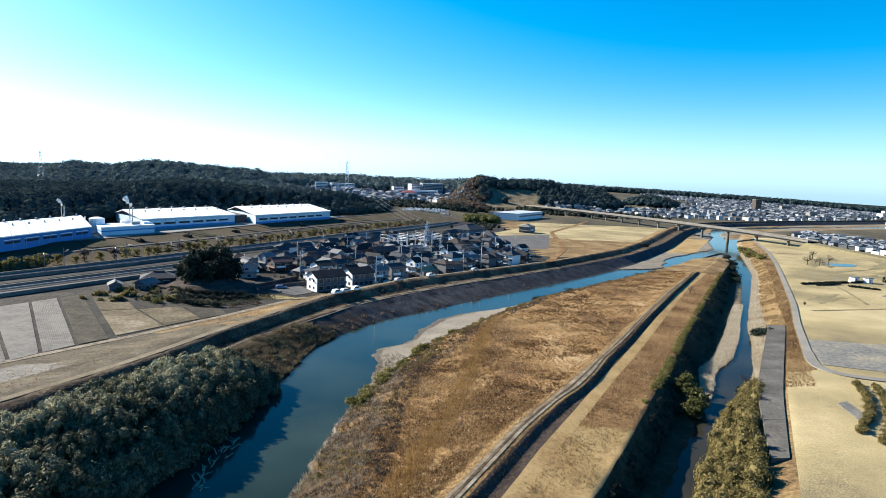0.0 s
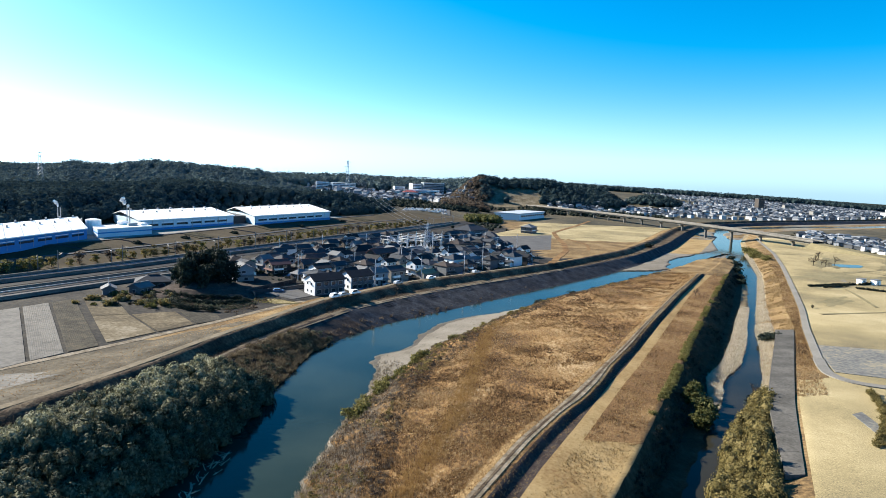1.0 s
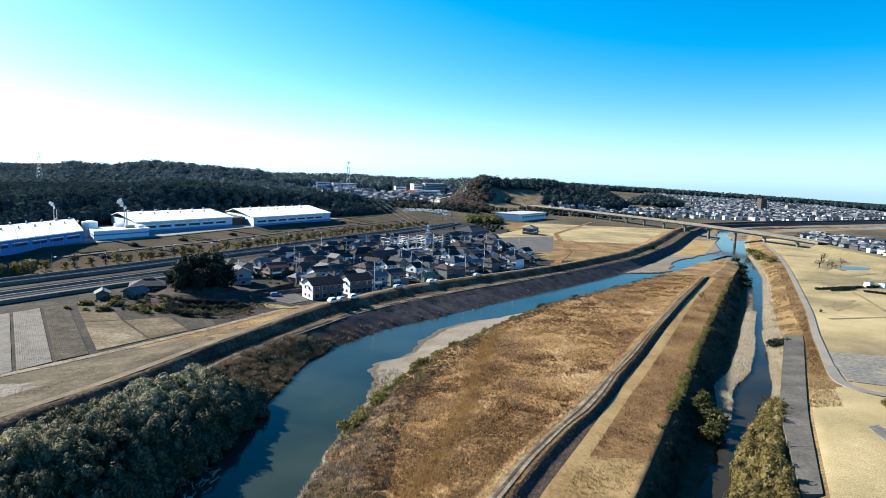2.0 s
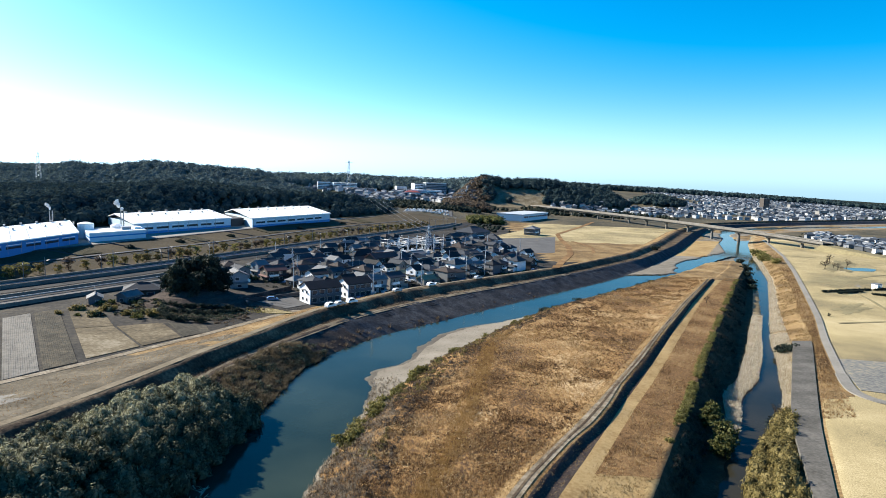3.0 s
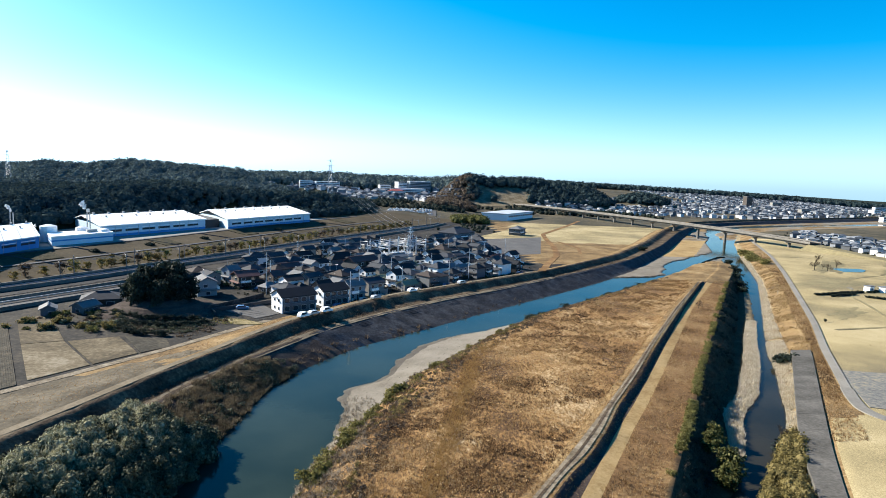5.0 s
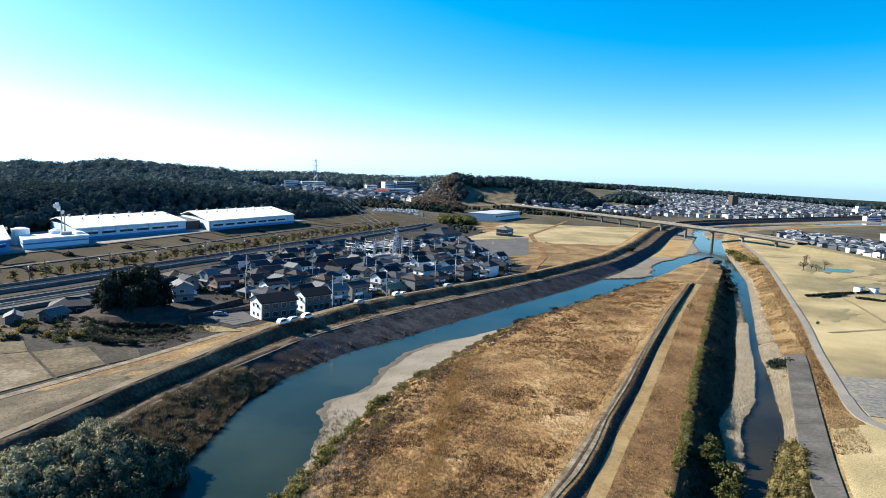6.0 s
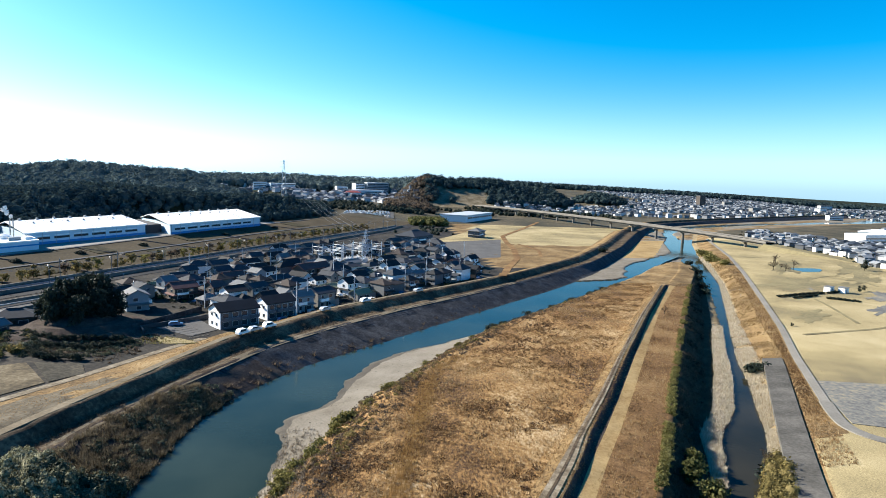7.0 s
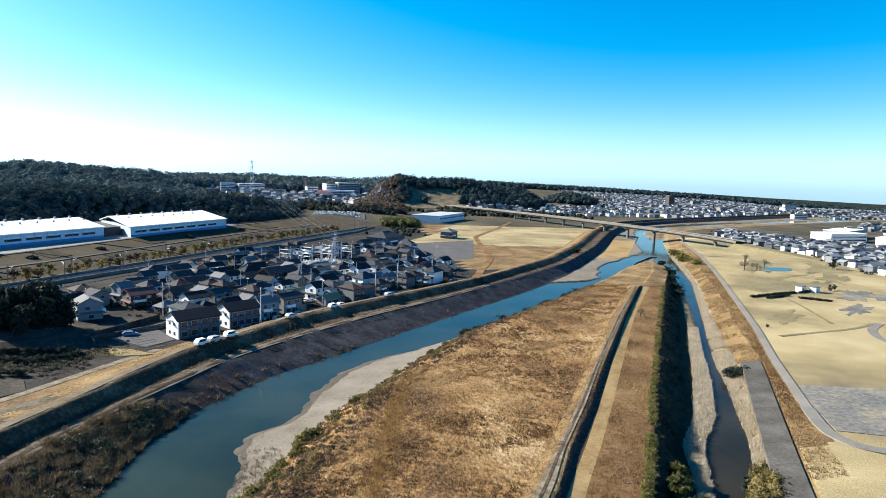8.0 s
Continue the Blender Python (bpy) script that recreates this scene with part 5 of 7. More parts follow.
# larger buildings at the edge of the village
big = house("large hall with a blue-grey hipped roof", 26, 17, 2, WALLS[2], ROOFS[1], True, 90, False, "")
big.matrix_basis = pose(24, 503, 0.05, 0, 0, 55)
blk = house("plain grey two-storey block beside the gravel lot", 13, 10, 2, WALLS[4], ROOFS[3], True, 91, False, "")
blk.matrix_basis = pose(79, 556, 0.05, 0, 0, 60)
rect("gravel_lot", [(46, 408), (76, 424), (97, 540), (45, 507)], M["lot_grey"], "bare grey gravel lot beside the dry meadow", "lot", 0.04)
lay("meadow_track", [(60, 332), (70, 372), (86, 420), (94, 470), (98, 520), (104, 570), (150, 680), (185, 770)], 4, M["brown_strip"], "brown dirt track curving round the dry meadow", "track")
lay("meadow_track", [(104, 430), (112, 470), (104, 512)], 2.0, M["brown_strip"], "faint curved wheel track in orange grass", "track")
plant2 = empty("factory", "long white low factory with a flat roof", "factory", m=pose(98, 770, 0.05, 0, 0, 62))
Solid().box(-45, 45, -16, 16, -0.5, 8).make("wall", WALLS[1], plant2)
Solid().box(-45.6, 45.6, -16.6, 16.6, 8, 9).make("roof", M["galvanised"], plant2)
for x in np.arange(-40, 44, 8.0):
    Solid().box(x, x + 6, -16.1, -16, 4.6, 6.4).make("window", M["glass"], plant2)

# electricity: lattice tower with its substation, and the line over the hill
def pylon(label, m, h, base):
    ob = empty("pylon", label, "pylon", "steel pylons", m)
    for sx in (-1, 1):
        for sy in (-1, 1):
            Solid().tube((sx * base, sy * base, -0.5), (sx * base * 0.18, sy * base * 0.18, h), 0.17, 0.11, 4).make("leg", M["galvanised"], ob)
    s = Solid()
    for k in range(7):
        z0, z1 = h * k / 7, h * (k + 1) / 7
        b0, b1 = base * (1 - 0.82 * k / 7), base * (1 - 0.82 * (k + 1) / 7)
        for a, b in (((-b0, -b0), (b1, -b1)), ((b0, -b0), (-b1, -b1)), ((-b0, b0), (b1, b1)), ((b0, b0), (-b1, b1)), ((-b0, -b0), (-b1, b1)), ((b0, b0), (b1, -b1))):
            s.tube((*a, z0), (*b, z1), 0.08, sides=3)
    s.make("bracing", M["galvanised"], ob)
    for z in (0.68, 0.82, 0.95):
        Solid().tube((-base * 1.5, 0, h * z), (base * 1.5, 0, h * z), 0.15, sides=4).make("arm", M["galvanised"], ob)
    return ob


pylon("small lattice steel tower at the substation", pose(-9, 405, 0, 0, 0, 40), 17, 1.9)
pylon("tall lattice steel pylon on the wooded hill", pose(-128, 830, 20, 0, 0, 20), 46, 3.2)
pylon("distant lattice steel pylon above the woods", pose(-520, 800, 30, 0, 0, 20), 32, 3.0)
def cable(name, points, r, mat):
    """One unbroken thin cable through the points."""
    ring = [(r * math.cos(a), 0, r * math.sin(a)) for a in (0.5, 2.6, 4.7)]
    v = [(p[0] + q[0], p[1], p[2] + q[2]) for p in points for q in ring]
    f = [(3 * i + k, 3 * i + (k + 1) % 3, 3 * i + 3 + (k + 1) % 3, 3 * i + 3 + k) for i in range(len(points) - 1) for k in range(3)]
    return raw(name, v, np.array(f), mat)


for k in range(6):
    a, b = np.array((-9 + (k % 2 - 0.5) * 5, 405, 11.5 + 2.4 * (k // 2))), np.array((-128 + (k % 2 - 0.5) * 9, 830, 51 + 6 * (k // 2)))
    tagged(cable("power_line", [a + (b - a) * u + np.array((0, 0, -22 * 4 * u * (1 - u) * 0.4)) for u in np.linspace(0, 1, 17)], 0.04, M["steel"]), "thin pale power line sagging from hill to substation", "wire", "power lines")
rect("substation_yard", [(-42, 382), (-22, 362), (4, 394), (-14, 416)], M["yard"], "pale gravel yard of the substation", "yard", 0.1)
post = empty("substation_gantry", "thin grey steel gantry in the substation", "gantry", "gantries in the substation")
for x in (-4, 4):
    Solid().tube((x, 0, -0.3), (x, 0, 11), 0.16, 0.12, 5).make("post", M["galvanised"], post)
for z in (7.5, 9.5):
    Solid().tube((-4, 0, z), (4, 0, z), 0.12, sides=4).make("beam", M["galvanised"], post)
rows = [(-34 + 5.2 * i + 5.5 * j, 379 + 6.0 * i - 5.5 * j) for i in range(6) for j in range(3)]
for k, (x, y) in enumerate(rows):
    m = pose(x, y, 0.1, 0, 0, 49 if k % 2 else 140)
    if k:
        copy_thing(post, m)
    else:
        post.matrix_basis = m
cabinet = empty("transformer", "pale grey transformer cabinet in the substation", "transformer", "transformers in the substation")
Solid().box(-1.8, 1.8, -1.2, 1.2, -0.1, 2.6).make("tank", M["galvanised"], cabinet)
for x in (-1.1, 0, 1.1):
    Solid().tube((x, 0, 2.6), (x, 0, 4.0), 0.22, 0.12, 6).make("bushing", M["white_paint"], cabinet)
for x in (-2.2, 1.85):
    Solid().box(x, x + 0.35, -0.9, 0.9, 0.3, 2.2).make("radiator", M["mast_grey"], cabinet)
for k, (x, y) in enumerate(((-29, 377), (-24, 383), (-18, 388), (-13, 394), (-22, 374), (-16, 380), (-9, 387))):
    m = pose(x, y, 0.1, 0, 0, 49)
    if k:
        copy_thing(cabinet, m)
    else:
        cabinet.matrix_basis = m
upole = empty("utility_pole", "grey concrete utility pole with a crossarm", "pole", "utility poles")
Solid().tube((0, 0, -0.3), (0, 0, 11.5), 0.18, 0.12, 6).make("pole", M["galvanised"], upole)
Solid().box(-1.0, 1.0, -0.06, 0.06, 9.6, 9.75).box(-0.8, 0.8, -0.06, 0.06, 8.8, 8.95).make("crossarm", M["steel"], upole)
spots = [(-27.0 + 1.5, 246), (-60, 262), (-8, 274), (12, 300), (22, 318), (40, 340), (-40, 290), (-70, 300), (-20, 320), (0, 350), (-50, 330), (-30, 350), (-62, 276), (-24, 262), (4, 318), (34, 372), (14, 386), (50, 404), (30, 420), (-84, 322), (-66, 345), (-44, 366), (24, 346), (-14, 298)]
for k, (x, y) in enumerate(spots):
    m = pose(x, y, ground_z(x, y), 0, 0, 40 + 15 * k)
    if k:
        copy_thing(upole, m)
    else:
        upole.matrix_basis = m

# ---- the viaduct over the river ----
deck_line = [(100, 1170, 6.5), (144, 1045, 8), (179, 932, 9.3), (207, 841, 9.6), (230, 766, 9.6), (247, 713, 9.5), (261, 668, 9.2), (285, 592, 8.4), (303, 532, 7.2), (312, 500, 6.0)]
dk = np.array(deck_line, float)
dd = np.concatenate([[0], np.cumsum(np.linalg.norm(np.diff(dk, axis=0), axis=1))])
viaduct = empty("viaduct", "long grey concrete road viaduct on slender piers", "bridge")
def strip(name, off0, off1, z0, z1, mat):
    s = Solid()
    ss = np.linspace(0, dd[-1], 60)
    c = np.stack([np.mean([np.interp(ss + o, dd, dk[:, j]) for o in (-20, -10, 0, 10, 20)], 0) for j in range(3)], 1)
    t = np.gradient(c, axis=0)[:, :2]
    t /= np.linalg.norm(t, axis=1)[:, None]
    n = np.stack([t[:, 1], -t[:, 0]], 1)
    v = []
    for p, o in zip(c, n):
        for off, z in ((off0, z0), (off1, z0), (off1, z1), (off0, z1)):
            v.append((p[0] + o[0] * off, p[1] + o[1] * off, p[2] + z))
    k = np.arange(len(c) - 1)[:, None] * 4
    f = np.concatenate([np.concatenate([k + j, k + (j + 1) % 4, k + (j + 1) % 4 + 4, k + j + 4], 1) for j in range(4)])
    s.add(v, f)
    return s.make(name, mat, viaduct)
strip("deck", -5.5, 5.5, -0.9, -0.1, M["concrete"])
strip("girder", -3.6, 3.6, -2.4, -0.9, M["concrete"])
strip("parapet", -5.5, -5.2, -0.1, 0.9, M["concrete"])
strip("parapet", 5.2, 5.5, -0.1, 0.9, M["concrete"])
strip("carriageway", -5.1, 5.1, -0.1, -0.06, M["asphalt"])
for s in np.arange(60, 690, 36.0):
    c = [float(np.interp(s, dd, dk[:, j])) for j in range(3)]
    foot = max(WATER - 1.5, ground_z(c[0], c[1]) - 1) if c[1] > 640 or c[1] < 560 else WATER - 1.5
    q = Solid().tube((c[0], c[1], foot), (c[0], c[1], c[2] - 3.2), 1.3, 1.2, 10)
    if c[2] - 3.2 > foot + 1.5:
        q.make("pier", M["concrete"], viaduct)
        Solid().box(c[0] - 3.4, c[0] + 3.4, c[1] - 1.2, c[1] + 1.2, c[2] - 3.3, c[2] - 2.35).make("pier_cap", M["concrete"], viaduct)

ab = Solid()
for k, y in enumerate(np.linspace(438, 506, 12)):              # earth ramp up to the viaduct
    h = (y - 438) / 68 * 5.0
    cx = 312 + (500 - y) * 0.33
    ab.add([(cx - 6 - h * 1.5, y, -0.3), (cx + 6 + h * 1.5, y, -0.3), (cx + 5.5, y, h), (cx - 5.5, y, h)])
ab.q.append(np.concatenate([[(i * 4 + a, i * 4 + b, i * 4 + 4 + b, i * 4 + 4 + a) for a, b in ((1, 2), (2, 3), (3, 0))] for i in range(11)]))
ab.q.append(np.array([(44, 45, 46, 47)]))
tagged(ab.make("embankment", M["lawn_dark"]), "grassy earth ramp at the end of the viaduct", "embankment", kind="structure")
lay("ramp_road", [(312, 502), (322, 470), (333, 437), (345, 400), (362, 350), (385, 280)], 7, M["asphalt"], "grey road running off the viaduct", "road", 0.15)

# yards between the houses: walls, sheds, cars
g = np.random.default_rng(19)
garden_wall = empty("garden_wall", "low concrete block garden wall", "wall", "garden walls")
Solid().box(-4.5, 4.5, -0.08, 0.08, -0.2, 1.2).make("wall", M["concrete"], garden_wall)
Solid().box(-4.5, 4.5, -0.12, 0.12, 1.2, 1.28).make("coping", M["concrete"], garden_wall)
shed = empty("garden_shed", "small metal garden shed with a flat roof", "shed", "garden sheds")
Solid().box(-1.4, 1.4, -1.0, 1.0, -0.1, 2.0).make("wall", WALLS[5], shed)
Solid().box(-1.6, 1.6, -1.2, 1.2, 2.0, 2.15).make("roof", M["roof_white"], shed)
yard_cars = [car(("white", "silver", "dark blue")[k] + " car parked beside a house", PAINTS[k], pose(0, 0, 0)) for k in range(3)]
done = {}
for k, (x, y) in enumerate(placed_at):
    for kit, chance, r in (([garden_wall], 0.5, 5.6), ([shed], 0.25, 6.2), (yard_cars, 0.3, 6.3)):
        if g.random() < chance:
            side = g.integers(0, 4)
            a = radians(49 + 90 * side)
            ob = kit[int(g.integers(0, len(kit)))]
            px_, py_ = x + r * math.cos(a), y + r * math.sin(a)
            m = pose(px_, py_, ground_z(px_, py_) + 0.02, 0, 0, 49 + 90 * side + 90)
            if done.get(ob.name):
                copy_thing(ob, m)
            else:
                ob.matrix_basis, done[ob.name] = m, True


# ---- planting ----
def heights(x, y):
    x, y = np.asarray(x, float), np.asarray(y, float)
    k = np.clip(np.searchsorted(TAB_Y, y) - 1, 0, len(TAB_Y) - 2)
    t = ((y - TAB_Y[k]) / (TAB_Y[k + 1] - TAB_Y[k]))[:, None]
    X = TAB_X[k] + (TAB_X[k + 1] - TAB_X[k]) * t
    j = np.clip((X <= x[:, None]).sum(1) - 1, 0, X.shape[1] - 2)
    r = np.arange(len(x))
    u = np.clip((x - X[r, j]) / np.maximum(X[r, j + 1] - X[r, j], 1e-6), 0, 1)
    Z = TAB_Z[k] + (TAB_Z[k + 1] - TAB_Z[k]) * t
    return Z[r, j] + (Z[r, j + 1] - Z[r, j]) * profile(j, u) + hill(x, y)


def between(f0, f1, y0, y1, count, seed, near=True):
    """Random ground points between two lines, denser towards the near end."""
    g = np.random.default_rng(seed)
    u, v = g.uniform(0, 1, count), g.uniform(0, 1, count)
    y = y0 * (y1 / y0) ** u if near else y0 + (y1 - y0) * u
    a, b = f0(y), f1(y)
    x = a + (b - a) * v
    return x, y, v, g


def cover(name, f0, f1, y0, y1, count, size, mat, label, category, seed, kit, lift=0.0, keep=None, near=True, stretch=None):
    x, y, v, g = between(f0, f1, y0, y1, count, seed, near)
    if keep is not None:
        ok = keep(x, y, v, g)
        x, y = x[ok], y[ok]
    z = heights(x, y) + lift
    return scatter(name, kit, np.stack([x, y, z], 1), g.uniform(*size, len(x)), M[mat], label, category, seed, stretch)


# bamboo thicket on the west bank
cx, cy, cv, g = between(shifted(berm, 1.4), shifted(shore_west, 0.6), 56, 184, 1900, 21)
height = np.interp(cy, (60, 90, 110, 128, 140, 152, 168, 184), (10.4, 9.6, 8.6, 7.0, 5.2, 3.6, 2.2, 1.0)) * np.interp(cv, (0, 0.12, 0.35, 0.7, 0.9, 1.0), (0.5, 0.8, 1.0, 0.95, 0.72, 0.35)) * g.uniform(0.84, 1.05, len(cx)) * (1 + 0.16 * bumpy(cx, cy, 5.0))
wide = g.uniform(0.55, 1.35, len(cx))
late = cy + 8 * bumpy(cx, cy, 7) > 141
low = heights(cx, cy)
stack = [(height - 0.8 * wide, wide), (height * 0.62, wide * 1.35), (height * 0.3, wide * 1.5)]
# river side gets darker leaves: the thicket's shade put in by colour
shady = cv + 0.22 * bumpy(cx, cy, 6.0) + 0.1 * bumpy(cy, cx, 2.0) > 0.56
for some, mat, name, text in ((~shady, "leaf_bamboo", "bamboo_thicket", "dense sage-green bamboo thicket on the river bank"), (shady, "leaf_evergreen_shade", "evergreen_thicket", "river side of the thicket, its shade in darker leaves")):
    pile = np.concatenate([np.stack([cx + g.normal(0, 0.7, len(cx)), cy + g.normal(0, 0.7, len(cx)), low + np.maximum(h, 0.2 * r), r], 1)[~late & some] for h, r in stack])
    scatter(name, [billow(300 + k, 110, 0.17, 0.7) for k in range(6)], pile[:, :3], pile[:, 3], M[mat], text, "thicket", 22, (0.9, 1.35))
pick = np.arange(len(cx)).repeat(9)
ra, rr = g.uniform(0, 2 * math.pi, len(pick)), np.sqrt(g.uniform(0, 1, len(pick)))
x, y = cx[pick] + wide[pick] * rr * np.cos(ra), cy[pick] + wide[pick] * rr * np.sin(ra)
base, green = heights(x, y), ~late[pick]
# pale tufts paint the sunlit tops, sparse on the shaded side
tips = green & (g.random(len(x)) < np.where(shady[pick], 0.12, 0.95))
scatter("bamboo_tips", [tuft(304 + k, 9, 0.07, 0.4, 0.6) for k in range(4)], np.stack([x, y, low[pick] + height[pick] * (1 - 0.5 * rr ** 2) - 0.7], 1)[tips], g.uniform(0.7, 1.3, tips.sum()), M["leaf_sunlit"], "feathery bamboo tips in a pale sunlit tone", "thicket", 27)
brown = late[pick] | (g.random(len(cx)) < 0.05)[pick]
scatter("bank_scrub", [tuft(310 + k, 30, 0.03, 0.35, 0.6) for k in range(5)], np.stack([x, y, base], 1)[brown], g.uniform(0.5, 1.5, brown.sum()), M["bank_reed"], "brown leafless scrub and reeds beside the river", "scrub", 23)
cover("bank_scrub", shifted(shore_west, -5.0), shifted(shore_west, 0.5), 150, 300, 260, (0.6, 1.5), "twig", "scattered leafless scrub at the water's edge", "scrub", 24, [tuft(320 + k, 26, 0.03, 0.4, 0.7) for k in range(4)], -0.1, lambda x, y, v, g: g.random(len(x)) < np.interp(y, (150, 190, 300), (1, 0.7, 0.1)))

cover("bank_bushes", shifted(berm, 2.5), shifted(shore_west, -0.5), 138, 186, 420, (0.45, 1.1), "leaf_evergreen_shade", "dark olive bushes among the bank scrub", "scrub", 28, BALLS, 0.5, lambda x, y, v, g: bumpy(x, y, 4.0) + 0.6 * bumpy(y, x, 2.0) > 0.1)

# pale dead branches caught in the shallows
g = np.random.default_rng(61)
for k in range(26):
    x, y = -36.9 + g.normal(0, 0.8), g.uniform(89, 109)
    a = g.uniform(-0.9, 0.9)
    d = Solid()
    tip = (math.sin(a) * g.uniform(1.2, 2.8), math.cos(a) * g.uniform(1.2, 2.8), 0.25)
    d.tube((0, 0, -0.15), tip, 0.11, 0.04, 5)
    for q in (0.35, 0.6, 0.8):
        d.tube((tip[0] * q, tip[1] * q, 0.1), (tip[0] * q + g.normal(0, 0.6), tip[1] * q + g.normal(0, 0.6), 0.3), 0.05, 0.02, 4)
    ob = tagged(d.make("driftwood", M["leaf_pale"]), "pale dead branch lying in the river shallows", "driftwood", "driftwood in the shallows")
    ob.matrix_basis = pose(x, y, WATER + 0.1)

# dry grass over the island and its dyke
GRASS = [tuft(330 + k, 8, 0.045, 0.35, 0.5) for k in range(6)]
cover("island_tufts", shifted(gravel_edge, 1.0), shifted(levee2_foot, 0.5), 72, 330, 34000, (0.35, 0.9), "leaf_brown", "tall rust-brown dry grass covering the island", "grass", 31, GRASS, -0.15, lambda x, y, v, g: bumpy(x, y, 5.0) + 0.8 * bumpy(y, x, 17.0) > -0.75)
cover("island_clumps", shifted(island_top, 0.0), shifted(levee2_foot, -0.5), 72, 330, 11000, (0.3, 0.85), "leaf_brown", "matted clumps of rust-brown dead plants", "weeds", 51, [leafball(400 + k, 36, 0.2, 0.6) for k in range(4)], 0.05, lambda x, y, v, g: bumpy(x, y, 11.0) + 0.8 * bumpy(y, x, 4.0) > -0.15)
cover("strip_tufts", shifted(track_e, 0.5), shifted(bush_row, -0.5), 72, 330, 9000, (0.3, 0.7), "leaf_brown", "rust-brown dry grass beside the dyke track", "grass", 32, GRASS, -0.1, lambda x, y, v, g: y > 107)
cover("straw_tufts", shifted(track_e, 0.3), shifted(bush_row, -0.5), 70, 108, 2600, (0.25, 0.5), "leaf_straw", "short straw-coloured mown grass", "grass", 33, GRASS, -0.08)
cover("dyke_tufts", shifted(crest_e, 0.3), shifted(track, -0.2), 72, 320, 1800, (0.2, 0.45), "leaf_straw", "dry grass on the steep side of the dyke", "grass", 34, GRASS, -0.1)
cover("crest_tufts", shifted(levee2_foot, -0.5), shifted(crest_w, 0.5), 72, 320, 3600, (0.3, 0.6), "leaf_brown", "dry grass along the edge of the dyke path", "grass", 35, GRASS, -0.1)
cover("levee_tufts", shifted(levee, 2.6), shifted(berm, -1.4), 100, 420, 7000, (0.2, 0.5), "twig", "matted dry grass on the river face of the levee", "grass", 36, GRASS, -0.12)
cover("levee_scrub", shifted(levee, 3.2), shifted(berm, -1.0), 100, 420, 1800, (0.4, 0.9), "twig", "dark dead weeds on the levee slope", "weeds", 37, [tuft(340 + k, 16, 0.04, 0.5, 0.7) for k in range(4)], -0.1)
cover("landside_tufts", shifted(lane, 2.0), shifted(levee, -2.4), 95, 330, 9000, (0.15, 0.4), "leaf_brown", "orange dry grass on the land side of the levee", "grass", 38, GRASS, -0.08)

cover("shore_scrub", shifted(gravel_edge, -0.3), shifted(island_top, 4.5), 72, 340, 6500, (0.3, 0.85), "twig", "grey-brown scrub where gravel meets dry grass", "scrub", 39, GRASS + BALLS[:2], 0.0)
cover("shore_greens", shifted(gravel_edge, 0.3), shifted(island_top, 1.5), 90, 340, 900, (0.3, 0.75), "leaf_olive", "olive weeds along the island shore", "weeds", 40, BALLS, 0.2, lambda x, y, v, g: bumpy(x, y, 9.0) > -0.1)
cover("gravel_stones", shifted(island_shore, 0.8), shifted(gravel_edge, 0.0), 90, 300, 500, (0.08, 0.2), "wet_gravel", "loose grey stones on the gravel bar", "stones", 50, [lump(700 + k, 1, 0.05) for k in range(3)], 0.0)

cover("shore_reeds", shifted(island_shore, 0.6), shifted(island_top, 1.5), 66, 166, 5200, (0.5, 1.1), "leaf_grey", "matted grey dead reeds on the steep island shore", "reeds", 55, GRASS, -0.1, lambda x, y, v, g: v < np.interp(y, (66, 130, 166), (1.0, 0.8, 0.35)) + 0.2 * bumpy(x, y, 4.0))
streak = line((60, -10), (100, -0.5), (115, 3.6), (151, 9.8), (192, 16.5), (230, 40))
cover("orange_streak", shifted(streak, -2.6), shifted(streak, 2.6), 70, 205, 5200, (0.4, 0.9), "leaf_orange", "bright orange dry grass along an old track", "grass", 56, GRASS, 0.05, lambda x, y, v, g: g.random(len(x)) < 1.1 - 1.8 * np.abs(v - 0.5))

# green bushes at the gravel edge
bush_kinds = [shrub("bush", "olive-green bush at the edge of the gravel bar", "bush", "leaf_lime", 2.3, 2.0, 70 + k, "bushes by the river", 16) for k in range(3)]
dark_kinds = [shrub("bush", "dark green bush on the island shore", "bush", "leaf_dark", 2.2, 1.8, 74 + k, "bushes by the river", 14) for k in range(2)]
g = np.random.default_rng(8)
n_made = {}
def stand(kit, x, y, s=1.0, dz=-0.2):
    k = int(g.integers(0, len(kit)))
    m = pose(x, y, ground_z(x, y) + dz, 0, 0, g.uniform(0, 360)) @ Matrix.Scale(s, 4)
    key = kit[k].name
    if n_made.get(key):
        copy_thing(kit[k], pose(0, 0, 0)).matrix_basis = m
    else:
        kit[k].matrix_basis, n_made[key] = m, True
for y in (124, 127, 130, 133, 137, 140, 143, 147, 151, 156, 161, 168, 176, 186):
    stand(bush_kinds, float(gravel_edge(y)) + g.uniform(0.5, 3.0), y, g.uniform(0.6, 1.15))
for y in (190, 199, 208, 216, 226, 236):
    stand(bush_kinds, float(gravel_edge(y)) + g.uniform(0.5, 3.0), y, g.uniform(0.4, 0.7))
for y in (248, 252, 256, 262, 268, 272, 278, 284, 288, 293, 299, 306, 316, 322, 330, 341):
    stand(dark_kinds, float(gravel_edge(y)) + g.uniform(0.0, 2.5), y, g.uniform(0.6, 1.1))

